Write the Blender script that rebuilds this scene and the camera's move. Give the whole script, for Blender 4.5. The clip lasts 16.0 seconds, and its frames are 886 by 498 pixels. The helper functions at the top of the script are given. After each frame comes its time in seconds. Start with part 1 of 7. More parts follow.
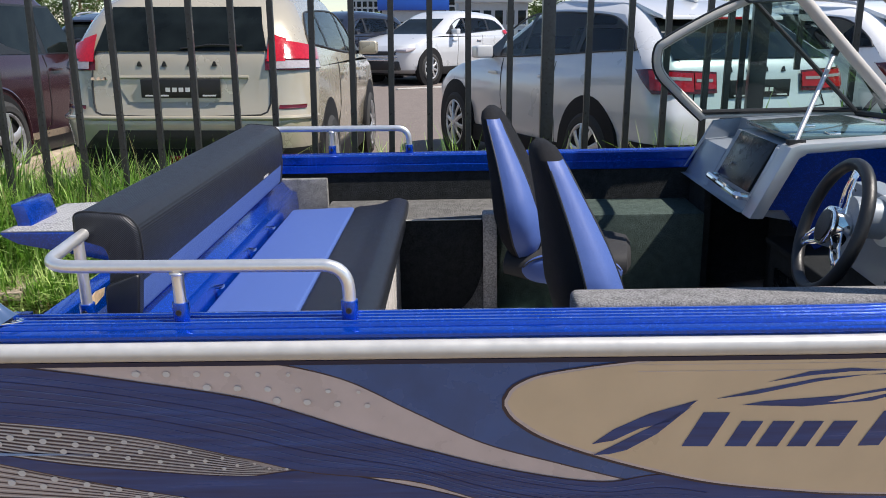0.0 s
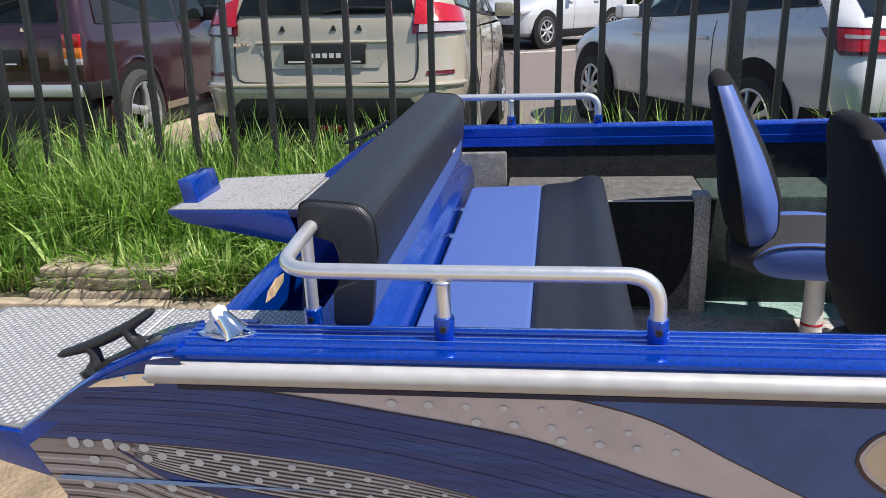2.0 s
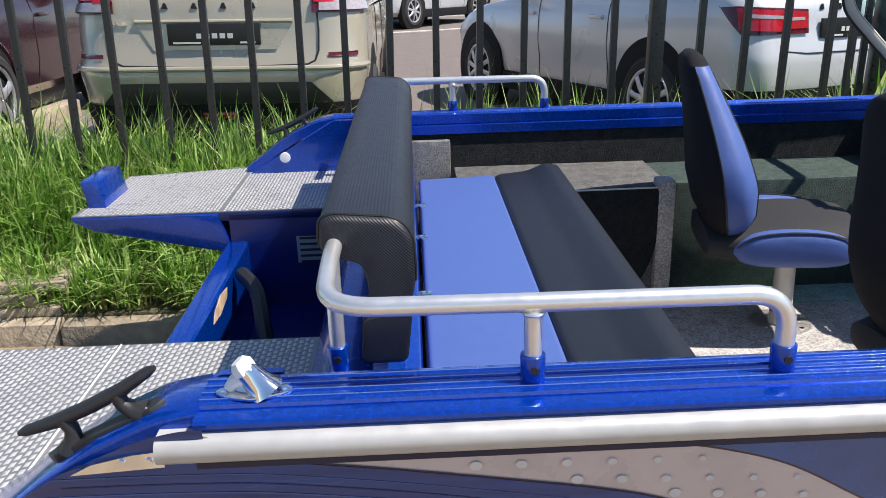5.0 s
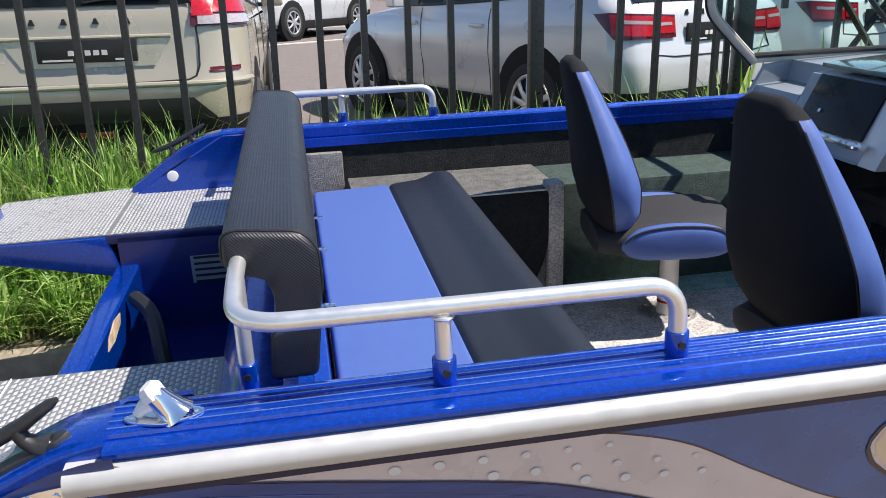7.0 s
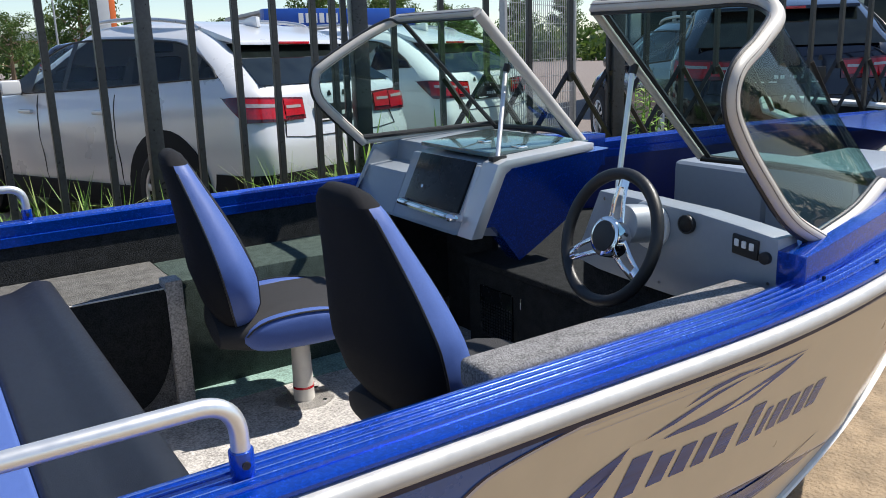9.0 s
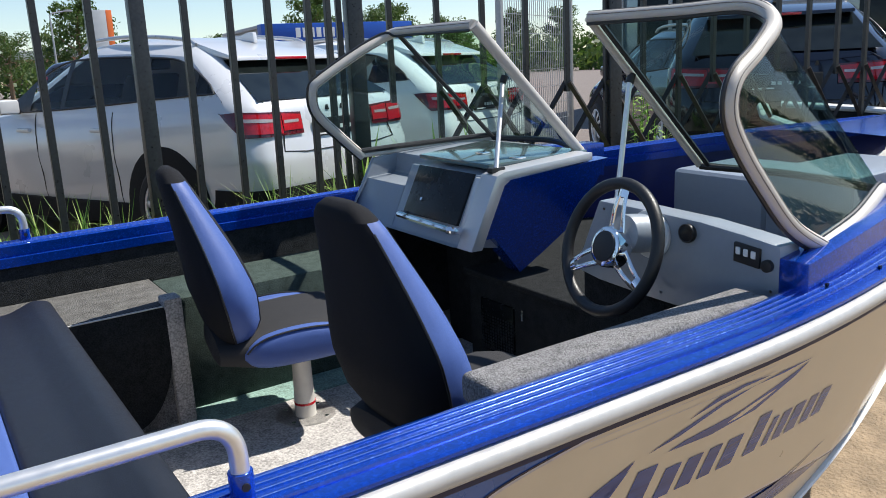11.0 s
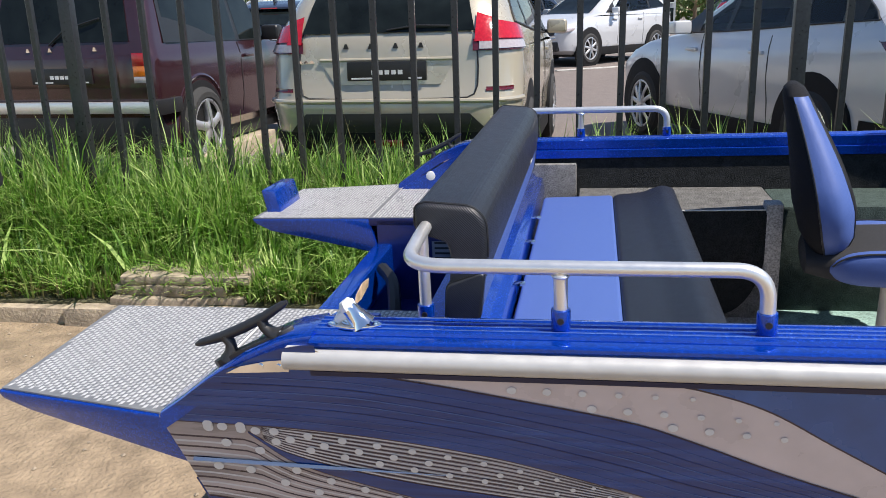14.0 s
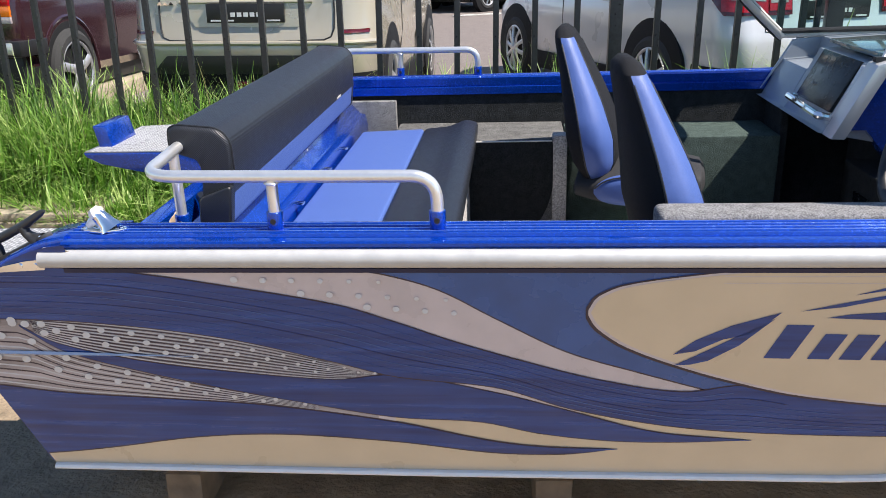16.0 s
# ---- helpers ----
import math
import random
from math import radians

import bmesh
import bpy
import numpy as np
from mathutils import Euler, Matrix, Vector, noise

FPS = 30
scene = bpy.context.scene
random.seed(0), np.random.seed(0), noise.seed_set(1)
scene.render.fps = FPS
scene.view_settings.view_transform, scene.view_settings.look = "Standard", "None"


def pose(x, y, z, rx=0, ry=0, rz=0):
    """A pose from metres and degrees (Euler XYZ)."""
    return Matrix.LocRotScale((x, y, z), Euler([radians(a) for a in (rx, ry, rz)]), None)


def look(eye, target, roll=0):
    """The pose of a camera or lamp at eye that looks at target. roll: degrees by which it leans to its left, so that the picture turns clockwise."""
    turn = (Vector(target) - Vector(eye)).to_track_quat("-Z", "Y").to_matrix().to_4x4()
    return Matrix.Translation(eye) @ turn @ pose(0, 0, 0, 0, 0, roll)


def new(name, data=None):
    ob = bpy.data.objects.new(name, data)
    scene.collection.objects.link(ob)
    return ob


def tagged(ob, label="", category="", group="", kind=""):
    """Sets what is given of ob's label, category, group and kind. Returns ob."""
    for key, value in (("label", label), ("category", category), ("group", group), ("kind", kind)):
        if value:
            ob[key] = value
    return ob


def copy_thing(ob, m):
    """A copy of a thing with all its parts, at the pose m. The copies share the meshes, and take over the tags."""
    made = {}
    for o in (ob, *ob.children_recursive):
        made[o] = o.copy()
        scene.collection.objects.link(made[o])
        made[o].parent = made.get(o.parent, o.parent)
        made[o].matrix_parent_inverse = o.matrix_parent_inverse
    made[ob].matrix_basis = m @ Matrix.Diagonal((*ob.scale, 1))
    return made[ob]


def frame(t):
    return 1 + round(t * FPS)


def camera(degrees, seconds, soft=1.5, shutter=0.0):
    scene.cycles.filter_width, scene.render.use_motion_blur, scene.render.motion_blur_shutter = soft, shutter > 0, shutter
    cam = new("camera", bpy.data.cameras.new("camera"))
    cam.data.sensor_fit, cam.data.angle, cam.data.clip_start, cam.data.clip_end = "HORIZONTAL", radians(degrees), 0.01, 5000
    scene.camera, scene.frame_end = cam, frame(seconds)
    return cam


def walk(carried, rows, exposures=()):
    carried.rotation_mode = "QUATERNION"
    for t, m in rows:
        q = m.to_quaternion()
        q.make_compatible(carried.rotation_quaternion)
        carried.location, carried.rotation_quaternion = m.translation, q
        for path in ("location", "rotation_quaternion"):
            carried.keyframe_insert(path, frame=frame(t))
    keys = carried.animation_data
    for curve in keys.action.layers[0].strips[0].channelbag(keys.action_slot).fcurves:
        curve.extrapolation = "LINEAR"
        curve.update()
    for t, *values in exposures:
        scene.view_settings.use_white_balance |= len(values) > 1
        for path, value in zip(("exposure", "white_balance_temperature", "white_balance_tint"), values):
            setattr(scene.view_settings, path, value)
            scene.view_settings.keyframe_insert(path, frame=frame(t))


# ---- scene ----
cam = camera(56.7, 16.0, soft=0.92)
METRES, EYE, TILT, LEAN, TURN = 2.7, 1.5, 0.0, 0.0, -0.8
ROWS = [
    (0.0, 0.0, 0.0, 0.0, -0.03, -14.66, 0.13),
    (0.5, -0.005, 0.026, -0.0005, 5.62, -14.79, 0.3),
    (1.0, -0.0296, 0.0536, -0.0042, 9.23, -15.18, 0.87),
    (1.5, -0.0939, 0.0918, -0.0036, 7.81, -16.01, 1.76),
    (2.0, -0.1435, 0.1252, -0.0094, 6.51, -16.93, 1.13),
    (2.5, -0.1682, 0.1898, -0.0149, 6.74, -16.98, 1.07),
    (3.0, -0.1896, 0.2309, -0.021, 4.84, -17.86, 1.85),
    (3.5, -0.226, 0.2377, -0.0157, 0.06, -18.96, 1.53),
    (4.0, -0.2441, 0.2338, -0.0144, -2.25, -18.55, 0.88),
    (6.5, -0.2836, 0.2084, -0.0161, -7.11, -18.25, 1.17),
    (7.0, -0.2747, 0.2141, -0.0129, -11.53, -17.86, 1.25),
    (7.5, -0.256, 0.219, -0.0111, -16.82, -17.63, 1.88),
    (8.0, -0.2279, 0.2178, -0.0063, -25.4, -16.5, 1.65),
    (8.5, -0.2026, 0.2143, -0.0027, -34.09, -13.98, 1.18),
    (11.0, -0.1955, 0.2183, -0.0013, -34.73, -12.55, 2.72),
    (11.5, -0.2262, 0.2179, -0.0061, -28.08, -13.23, 2.32),
    (12.0, -0.2428, 0.2169, -0.0053, -21.16, -13.71, 1.79),
    (12.5, -0.2521, 0.2098, -0.0084, -12.57, -13.78, 1.47),
    (13.0, -0.2269, 0.1819, -0.0108, -0.52, -14.04, 1.27),
    (13.5, -0.1917, 0.1413, -0.0131, 7.54, -15.17, 0.96),
    (14.0, -0.1918, 0.0801, -0.011, 9.04, -15.65, 1.58),
    (14.5, -0.19, 0.0108, -0.0124, 7.67, -16.43, 1.44),
    (15.0, -0.1485, -0.0163, -0.0118, 7.2, -18.5, 1.1),
    (15.5, -0.0737, -0.0168, -0.0137, 7.17, -19.52, 0.37),
    (16.0, -0.0269, -0.0165, -0.0122, 3.52, -19.34, 0.75),
]
walk(cam, [(t, pose(0, 0, EYE, TILT, LEAN, TURN) @ pose(METRES * x, METRES * y, METRES * z, 90 + pitch, roll, yaw)) for t, x, y, z, yaw, pitch, roll in ROWS],
     exposures=((0.0, 0.48, 6430, 13), (2.0, 0.56, 6430, 13), (3.0, 0.50, 6430, 13), (4.0, 0.58, 6430, 13), (6.5, 0.66, 6430, 13), (7.2, 0.76, 6430, 13), (8.0, 0.60, 6400, 12), (11.0, 0.54, 6330, 10), (12.0, 0.64, 6430, 13), (12.6, 0.60, 6430, 13), (13.2, 0.52, 6430, 13), (14.0, 0.60, 6430, 13), (14.5, 0.54, 6430, 13), (15.2, 0.68, 6430, 13), (16.0, 0.86, 6430, 13)))

# ---- world, sun ----
SUN = Vector((0.65, -0.17, 1.0)).normalized()
world = bpy.data.worlds.new("sky")
scene.world = world
world.use_nodes = True
wn = world.node_tree.nodes
sky = wn.new("ShaderNodeTexSky")
sky.sky_type, sky.sun_disc = "NISHITA", False
sky.dust_density, sky.ozone_density = 0.05, 2.0
sky.sun_elevation = math.asin(SUN.z)
sky.sun_rotation = math.atan2(SUN.x, SUN.y)
world.node_tree.links.new(sky.outputs[0], wn["Background"].inputs[0])
wn["Background"].inputs[1].default_value = 0.098
sun = new("sun", bpy.data.lights.new("sun", "SUN"))
sun.data.energy, sun.data.angle, sun.data.color = 5.0, radians(0.55), (1.0, 0.94, 0.84)
sun.matrix_world = look(SUN * 30, (0, 0, 0))


# ---- materials ----
def mat(name, colour, rough=0.5, metal=0.0, scale=20.0, vary=0.15, bump=0.0, coat=0.0, fine=0.0, rvary=0.08, alt=None, spec=0.5, piece=0.0, stretch=None, ribs=0.0):
    """Principled surface whose colour wanders at two scales; bump in metres; fine: scale of the bump's grain; piece: value spread per object."""
    m = bpy.data.materials.new(name)
    m.use_nodes = True
    nt = m.node_tree
    n, l = nt.nodes, nt.links
    p = n["Principled BSDF"]
    p.inputs["Roughness"].default_value, p.inputs["Metallic"].default_value = rough, metal
    p.inputs["Coat Weight"].default_value, p.inputs["Coat Roughness"].default_value = coat, 0.10
    p.inputs["Specular IOR Level"].default_value = spec
    tc = n.new("ShaderNodeTexCoord")
    a, b = n.new("ShaderNodeTexNoise"), n.new("ShaderNodeTexNoise")
    a.inputs["Scale"].default_value, a.inputs["Detail"].default_value = scale, 6
    b.inputs["Scale"].default_value, b.inputs["Detail"].default_value = scale * 0.13, 3
    add = n.new("ShaderNodeMath")
    add.operation, add.inputs[1].default_value = "MULTIPLY_ADD", 0.4
    where = tc.outputs["Object"]
    if stretch:
        mp = n.new("ShaderNodeMapping")
        mp.inputs["Scale"].default_value = stretch
        l.new(where, mp.inputs["Vector"])
        where = mp.outputs[0]
    for q in (a, b):
        l.new(where, q.inputs["Vector"])
    l.new(b.outputs["Fac"], add.inputs[0])
    l.new(a.outputs["Fac"], add.inputs[2])
    ramp = n.new("ShaderNodeMapRange")
    ramp.inputs["From Min"].default_value, ramp.inputs["From Max"].default_value = 0.5, 0.9
    l.new(add.outputs[0], ramp.inputs["Value"])
    mix = n.new("ShaderNodeMix")
    mix.data_type = "RGBA"
    lo = [c * (1 - vary) for c in colour] if alt is None else alt
    hi = [min(1, c * (1 + vary)) for c in colour]
    mix.inputs["A"].default_value, mix.inputs["B"].default_value = (*lo, 1), (*hi, 1)
    l.new(ramp.outputs[0], mix.inputs["Factor"])
    out = mix.outputs["Result"]
    if piece:
        oi, hsv, mr = n.new("ShaderNodeObjectInfo"), n.new("ShaderNodeHueSaturation"), n.new("ShaderNodeMapRange")
        mr.inputs["To Min"].default_value, mr.inputs["To Max"].default_value = 1 - piece, 1 + piece
        l.new(oi.outputs["Random"], mr.inputs["Value"])
        l.new(mr.outputs[0], hsv.inputs["Value"])
        l.new(out, hsv.inputs["Color"])
        out = hsv.outputs[0]
    l.new(out, p.inputs["Base Color"])
    if rvary:
        r = n.new("ShaderNodeMapRange")
        r.inputs["To Min"].default_value, r.inputs["To Max"].default_value = max(0.02, rough - rvary), min(1, rough + rvary)
        l.new(ramp.outputs[0], r.inputs["Value"])
        l.new(r.outputs[0], p.inputs["Roughness"])
    if ribs:
        wv, rb = n.new("ShaderNodeTexWave"), n.new("ShaderNodeBump")
        flat = n.new("ShaderNodeMapping")
        flat.inputs["Scale"].default_value = (1, 0, 1)
        l.new(tc.outputs["Object"], flat.inputs["Vector"])
        wv.bands_direction = "DIAGONAL"
        wv.inputs["Scale"].default_value, wv.inputs["Distortion"].default_value = 120, 0.25
        rb.inputs["Distance"].default_value = ribs
        l.new(flat.outputs[0], wv.inputs["Vector"])
        l.new(wv.outputs["Fac"], rb.inputs["Height"])
        l.new(rb.outputs[0], p.inputs["Normal"])
    elif bump:
        g, bp = n.new("ShaderNodeTexNoise"), n.new("ShaderNodeBump")
        g.inputs["Scale"].default_value, g.inputs["Detail"].default_value = fine or scale * 4, 4
        bp.inputs["Distance"].default_value = bump
        l.new(tc.outputs["Object"], g.inputs["Vector"])
        l.new(g.outputs["Fac"], bp.inputs["Height"])
        l.new(bp.outputs[0], p.inputs["Normal"])
    return m


def glass(name, colour=(0.85, 0.93, 0.9), rough=0.0):
    m = bpy.data.materials.new(name)
    m.use_nodes = True
    n, l = m.node_tree.nodes, m.node_tree.links
    g, t, x, f = n.new("ShaderNodeBsdfGlossy"), n.new("ShaderNodeBsdfTransparent"), n.new("ShaderNodeMixShader"), n.new("ShaderNodeLayerWeight")
    p, q = n.new("ShaderNodeMath"), n.new("ShaderNodeMath")
    p.operation, q.operation = "POWER", "MULTIPLY_ADD"
    p.inputs[1].default_value, q.inputs[1].default_value, q.inputs[2].default_value = 5.0, 0.85, 0.05
    g.inputs["Roughness"].default_value = rough
    t.inputs[0].default_value = (*colour, 1)
    f.inputs["Blend"].default_value = 0.5
    l.new(f.outputs["Facing"], p.inputs[0])
    l.new(p.outputs[0], q.inputs[0])
    l.new(q.outputs[0], x.inputs[0])
    l.new(t.outputs[0], x.inputs[1])
    l.new(g.outputs[0], x.inputs[2])
    l.new(x.outputs[0], n["Material Output"].inputs[0])
    return m


M_BLUE = mat("blue_metallic_paint", (0.0, 0.056, 0.44), 0.24, 0.6, 900, 0.4, 0.0, 0.9, rvary=0.05)
# darker blue with a fine bump, for the motor well and inner bow
M_BLUEDK = mat("dark_blue_paint", (0.001, 0.010, 0.11), 0.40, 0.1, 300, 0.25, 0.0004, 0.4)
M_ALU = mat("satin_aluminium_tube", (0.76, 0.755, 0.745), 0.31, 0.75, 60, 0.03, 0.0, rvary=0.03)
M_RUB = mat("grey_rubbing_strake", (0.47, 0.465, 0.455), 0.42, 0.2, 30, 0.06, 0.0001)
M_TREAD = mat("tread_plate", (0.27, 0.27, 0.265), 0.42, 0.5, 40, 0.12, 0.0002)
M_TREADLUMP = mat("tread_lump", (0.62, 0.61, 0.59), 0.32, 0.45, 60, 0.08)
M_CHROME = mat("chrome", (0.85, 0.85, 0.86), 0.06, 1.0, 20, 0.03, rvary=0.02)
M_BLACKV = mat("black_vinyl", (0.014, 0.0165, 0.023), 0.42, 0, 300, 0.2, 0.0006, fine=700, spec=0.45)
M_BLACKRIB = mat("ribbed_black_vinyl", (0.014, 0.0155, 0.020), 0.44, 0, 300, 0.25, ribs=0.00045)
M_BLUEV = mat("blue_vinyl", (0.062, 0.112, 0.33), 0.5, 0, 300, 0.08, 0.0005, fine=800)
M_CLOTH = mat("black_cloth", (0.0095, 0.0100, 0.0125), 0.85, 0, 400, 0.3, 0.0006, fine=900, spec=0.2)
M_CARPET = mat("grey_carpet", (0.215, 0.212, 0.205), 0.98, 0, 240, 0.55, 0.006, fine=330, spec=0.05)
# dark carpet, with the shade under the dash worked into its colour
M_CARPETD = mat("dark_carpet_and_shade", (0.027, 0.029, 0.030), 0.98, 0, 240, 0.5, 0.005, fine=330, spec=0.05)
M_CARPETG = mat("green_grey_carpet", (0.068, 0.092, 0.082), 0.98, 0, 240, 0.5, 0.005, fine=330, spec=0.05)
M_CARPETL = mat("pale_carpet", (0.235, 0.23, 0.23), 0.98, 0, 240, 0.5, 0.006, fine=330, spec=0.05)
M_FLOOR = mat("speckled_marine_floor", (0.40, 0.38, 0.36), 0.9, 0, 150, 0.5, 0.002, fine=200)
M_GREYP = mat("grey_console_paint", (0.28, 0.315, 0.36), 0.38, 0.15, 500, 0.06, 0.0003, 0.3)
M_DARKP = mat("smoked_black_plastic", (0.006, 0.007, 0.009), 0.22, 0, 40, 0.2, spec=0.3)
M_BLACKP = mat("black_plastic", (0.015, 0.015, 0.016), 0.42, 0, 200, 0.25, 0.0003)
M_CLAD = mat("matt_black_cladding", (0.010, 0.010, 0.011), 0.75, 0, 120, 0.2, 0.0005, spec=0.25)
M_IVORY = mat("seat_pedestal_paint", (0.62, 0.60, 0.56), 0.4, 0.1, 30, 0.06)
M_WHITE = mat("white_paint", (0.78, 0.78, 0.77), 0.4, 0, 20, 0.05)
M_NAVY = mat("navy_hull_film", (0.007, 0.044, 0.200), 0.22, 0.0, 9, 0.3, 0, 0.35, alt=(0.003, 0.022, 0.130), stretch=(0.35, 1, 7))
M_NAVYDK = mat("dark_navy_film", (0.020, 0.010, 0.030), 0.32, 0, 12, 0.12, 0, 0.4)
M_TAUPE = mat("taupe_hull_film", (0.54, 0.475, 0.485), 0.3, 0.0, 12, 0.08, 0, 0.3)
M_BEIGE = mat("beige_hull_film", (0.60, 0.487, 0.342), 0.34, 0.0, 8, 0.05, 0, 0.3)
M_DOT = mat("pale_dot_film", (0.62, 0.60, 0.58), 0.35, 0, 20, 0.05)
M_BARS = mat("black_fence_paint", (0.024, 0.026, 0.029), 0.35, 0.2, 60, 0.3, 0.0004)
M_ASPH = mat("asphalt", (0.17, 0.142, 0.127), 0.92, 0, 60, 0.22, 0.004, fine=250)
M_DIRT = mat("dry_sandy_dirt", (0.29, 0.22, 0.145), 0.96, 0, 9, 0.2, 0.014, fine=55, alt=(0.20, 0.15, 0.098))
M_SOIL = mat("lawn_soil", (0.08, 0.075, 0.04), 0.97, 0, 12, 0.35, 0.02, fine=40)
M_KERB = mat("weathered_concrete_kerb", (0.33, 0.27, 0.20), 0.93, 0, 14, 0.28, 0.006, fine=60, piece=0.15)
M_TYRE = mat("tyre_rubber", (0.03, 0.03, 0.03), 0.85, 0, 80, 0.3, 0.001)
M_RIM = mat("alloy_rim", (0.62, 0.62, 0.63), 0.35, 0.7, 40, 0.06)
M_RED = mat("red_lamp_lens", (0.42, 0.006, 0.014), 0.1, 0, 60, 0.2, 0, 0.8)
M_REDDK = mat("dark_red_lens", (0.09, 0.003, 0.006), 0.12, 0, 60, 0.2, 0, 0.8)
M_AMBER = mat("amber_lamp_lens", (0.7, 0.16, 0.01), 0.12, 0, 60, 0.15, 0, 0.8)
M_LENS = mat("clear_lamp_lens", (0.45, 0.40, 0.41), 0.12, 0.2, 60, 0.15, 0, 0.8)
M_CARGLASS = mat("tinted_car_glass", (0.008, 0.011, 0.011), 0.04, 0, 6, 0.4, rvary=0.01, spec=0.22)
M_CARBEIGE = mat("champagne_car_paint", (0.47, 0.425, 0.33), 0.26, 0.3, 3, 0.03, 0, 0.9, rvary=0.03)
M_CARSILVER = mat("silver_car_paint", (0.60, 0.615, 0.64), 0.3, 0.15, 3, 0.03, 0, 0.9, rvary=0.03)
M_CARWHITE = mat("white_car_paint", (0.82, 0.82, 0.82), 0.3, 0.0, 3, 0.03, 0, 0.9, rvary=0.03)
M_CARMAROON = mat("dark_maroon_car_paint", (0.045, 0.017, 0.022), 0.2, 0.35, 3, 0.03, 0, 0.9, rvary=0.03)
M_CARDARK = mat("dark_blue_car_paint", (0.016, 0.018, 0.03), 0.22, 0.3, 3, 0.03, 0, 0.9, rvary=0.03)
M_PLATEBAR = mat("white_print", (0.7, 0.7, 0.7), 0.5, 0, 20, 0.03)
M_CARCLEAR = glass("tinted_window_glass", (0.84, 0.90, 0.88))
# black cloth lightened to carry the sun on the seat pans
M_CLOTHLIT = mat("charcoal_seat_cloth", (0.026, 0.026, 0.028), 0.75, 0, 400, 0.25, 0.0006, fine=900, spec=0.35)
M_SCREEN = glass("windscreen_glass", (0.56, 0.75, 0.70))


# ---- mesh helpers ----
def empty(name, m=None):
    ob = new(name)
    if m is not None:
        ob.matrix_world = m
    return ob


def obj(name, bm, material, parent=None, label="", smooth=True, angle=35):
    me = bpy.data.meshes.new(name)
    bmesh.ops.recalc_face_normals(bm, faces=bm.faces)
    bm.to_mesh(me)
    bm.free()
    for p in me.polygons:
        p.use_smooth = smooth
    if smooth:
        me.set_sharp_from_angle(angle=radians(angle))
    for q in material if isinstance(material, (list, tuple)) else (material,):
        me.materials.append(q)
    ob = new(name, me)
    if parent is not None:
        ob.parent = parent
    if label:
        ob["label"] = label
    return ob


part = obj


def box(x0, x1, y0, y1, z0, z1, bev=0.004, seg=2, bm=None):
    bm = bm or bmesh.new()
    r = bmesh.ops.create_cube(bm, size=1)
    bmesh.ops.transform(bm, matrix=Matrix.LocRotScale(((x0 + x1) / 2, (y0 + y1) / 2, (z0 + z1) / 2), None, (abs(x1 - x0), abs(y1 - y0), abs(z1 - z0))), verts=r["verts"])
    if bev:
        es = list({e for v in r["verts"] for e in v.link_edges})
        bmesh.ops.bevel(bm, geom=es, offset=bev, segments=seg, profile=0.6, affect="EDGES")
    return bm


def prism(poly, axis, a, b, bev=0.0, bm=None, seg=2):
    """Extrudes a polygon along an axis: for 'y' its pairs are (x, z), for 'x' (y, z), for 'z' (x, y)."""
    bm = bm or bmesh.new()
    put = {"y": lambda p, t: (p[0], t, p[1]), "x": lambda p, t: (t, p[0], p[1]), "z": lambda p, t: (p[0], p[1], t)}[axis]
    lo, hi = [bm.verts.new(put(p, a)) for p in poly], [bm.verts.new(put(p, b)) for p in poly]
    n = len(poly)
    fs = [bm.faces.new(lo), bm.faces.new(hi[::-1])]
    for i in range(n):
        fs.append(bm.faces.new((lo[i], hi[i], hi[(i + 1) % n], lo[(i + 1) % n])))
    bmesh.ops.recalc_face_normals(bm, faces=fs)
    if bev:
        es = list({e for f in fs for e in f.edges})
        bmesh.ops.bevel(bm, geom=es, offset=bev, segments=seg, profile=0.6, affect="EDGES")
    return bm


def loft(rings, bm=None, close=True, caps=True):
    bm = bm or bmesh.new()
    vs = [[bm.verts.new(p) for p in r] for r in rings]
    n = len(vs[0])
    for a, b in zip(vs, vs[1:]):
        for i in range(n if close else n - 1):
            j = (i + 1) % n
            bm.faces.new((a[i], a[j], b[j], b[i]))
    if caps and close:
        bm.faces.new(vs[0][::-1])
        bm.faces.new(vs[-1])
    return bm


def smooth_path(pts, n=6):
    """Catmull-Rom through the points."""
    p = [Vector(q) for q in pts]
    p = [2 * p[0] - p[1]] + p + [2 * p[-1] - p[-2]]
    out = []
    for i in range(1, len(p) - 2):
        for k in range(n):
            t = k / n
            a, b, c, d = p[i - 1:i + 3]
            out.append(0.5 * (2 * b + (c - a) * t + (2 * a - 5 * b + 4 * c - d) * t * t + (3 * b - a - 3 * c + d) * t ** 3))
    return out + [p[-2]]


def rounded(pts, r=0.05, n=6):
    """A polyline with its corners turned into arcs."""
    p = [Vector(q) for q in pts]
    out = [p[0]]
    for a, b, c in zip(p, p[1:], p[2:]):
        u, v = (a - b), (c - b)
        k = min(r, u.length * 0.49, v.length * 0.49)
        s, e = b + u.normalized() * k, b + v.normalized() * k
        for i in range(n + 1):
            t = i / n
            out.append((1 - t) ** 2 * s + 2 * t * (1 - t) * b + t * t * e)
    return out + [p[-1]]


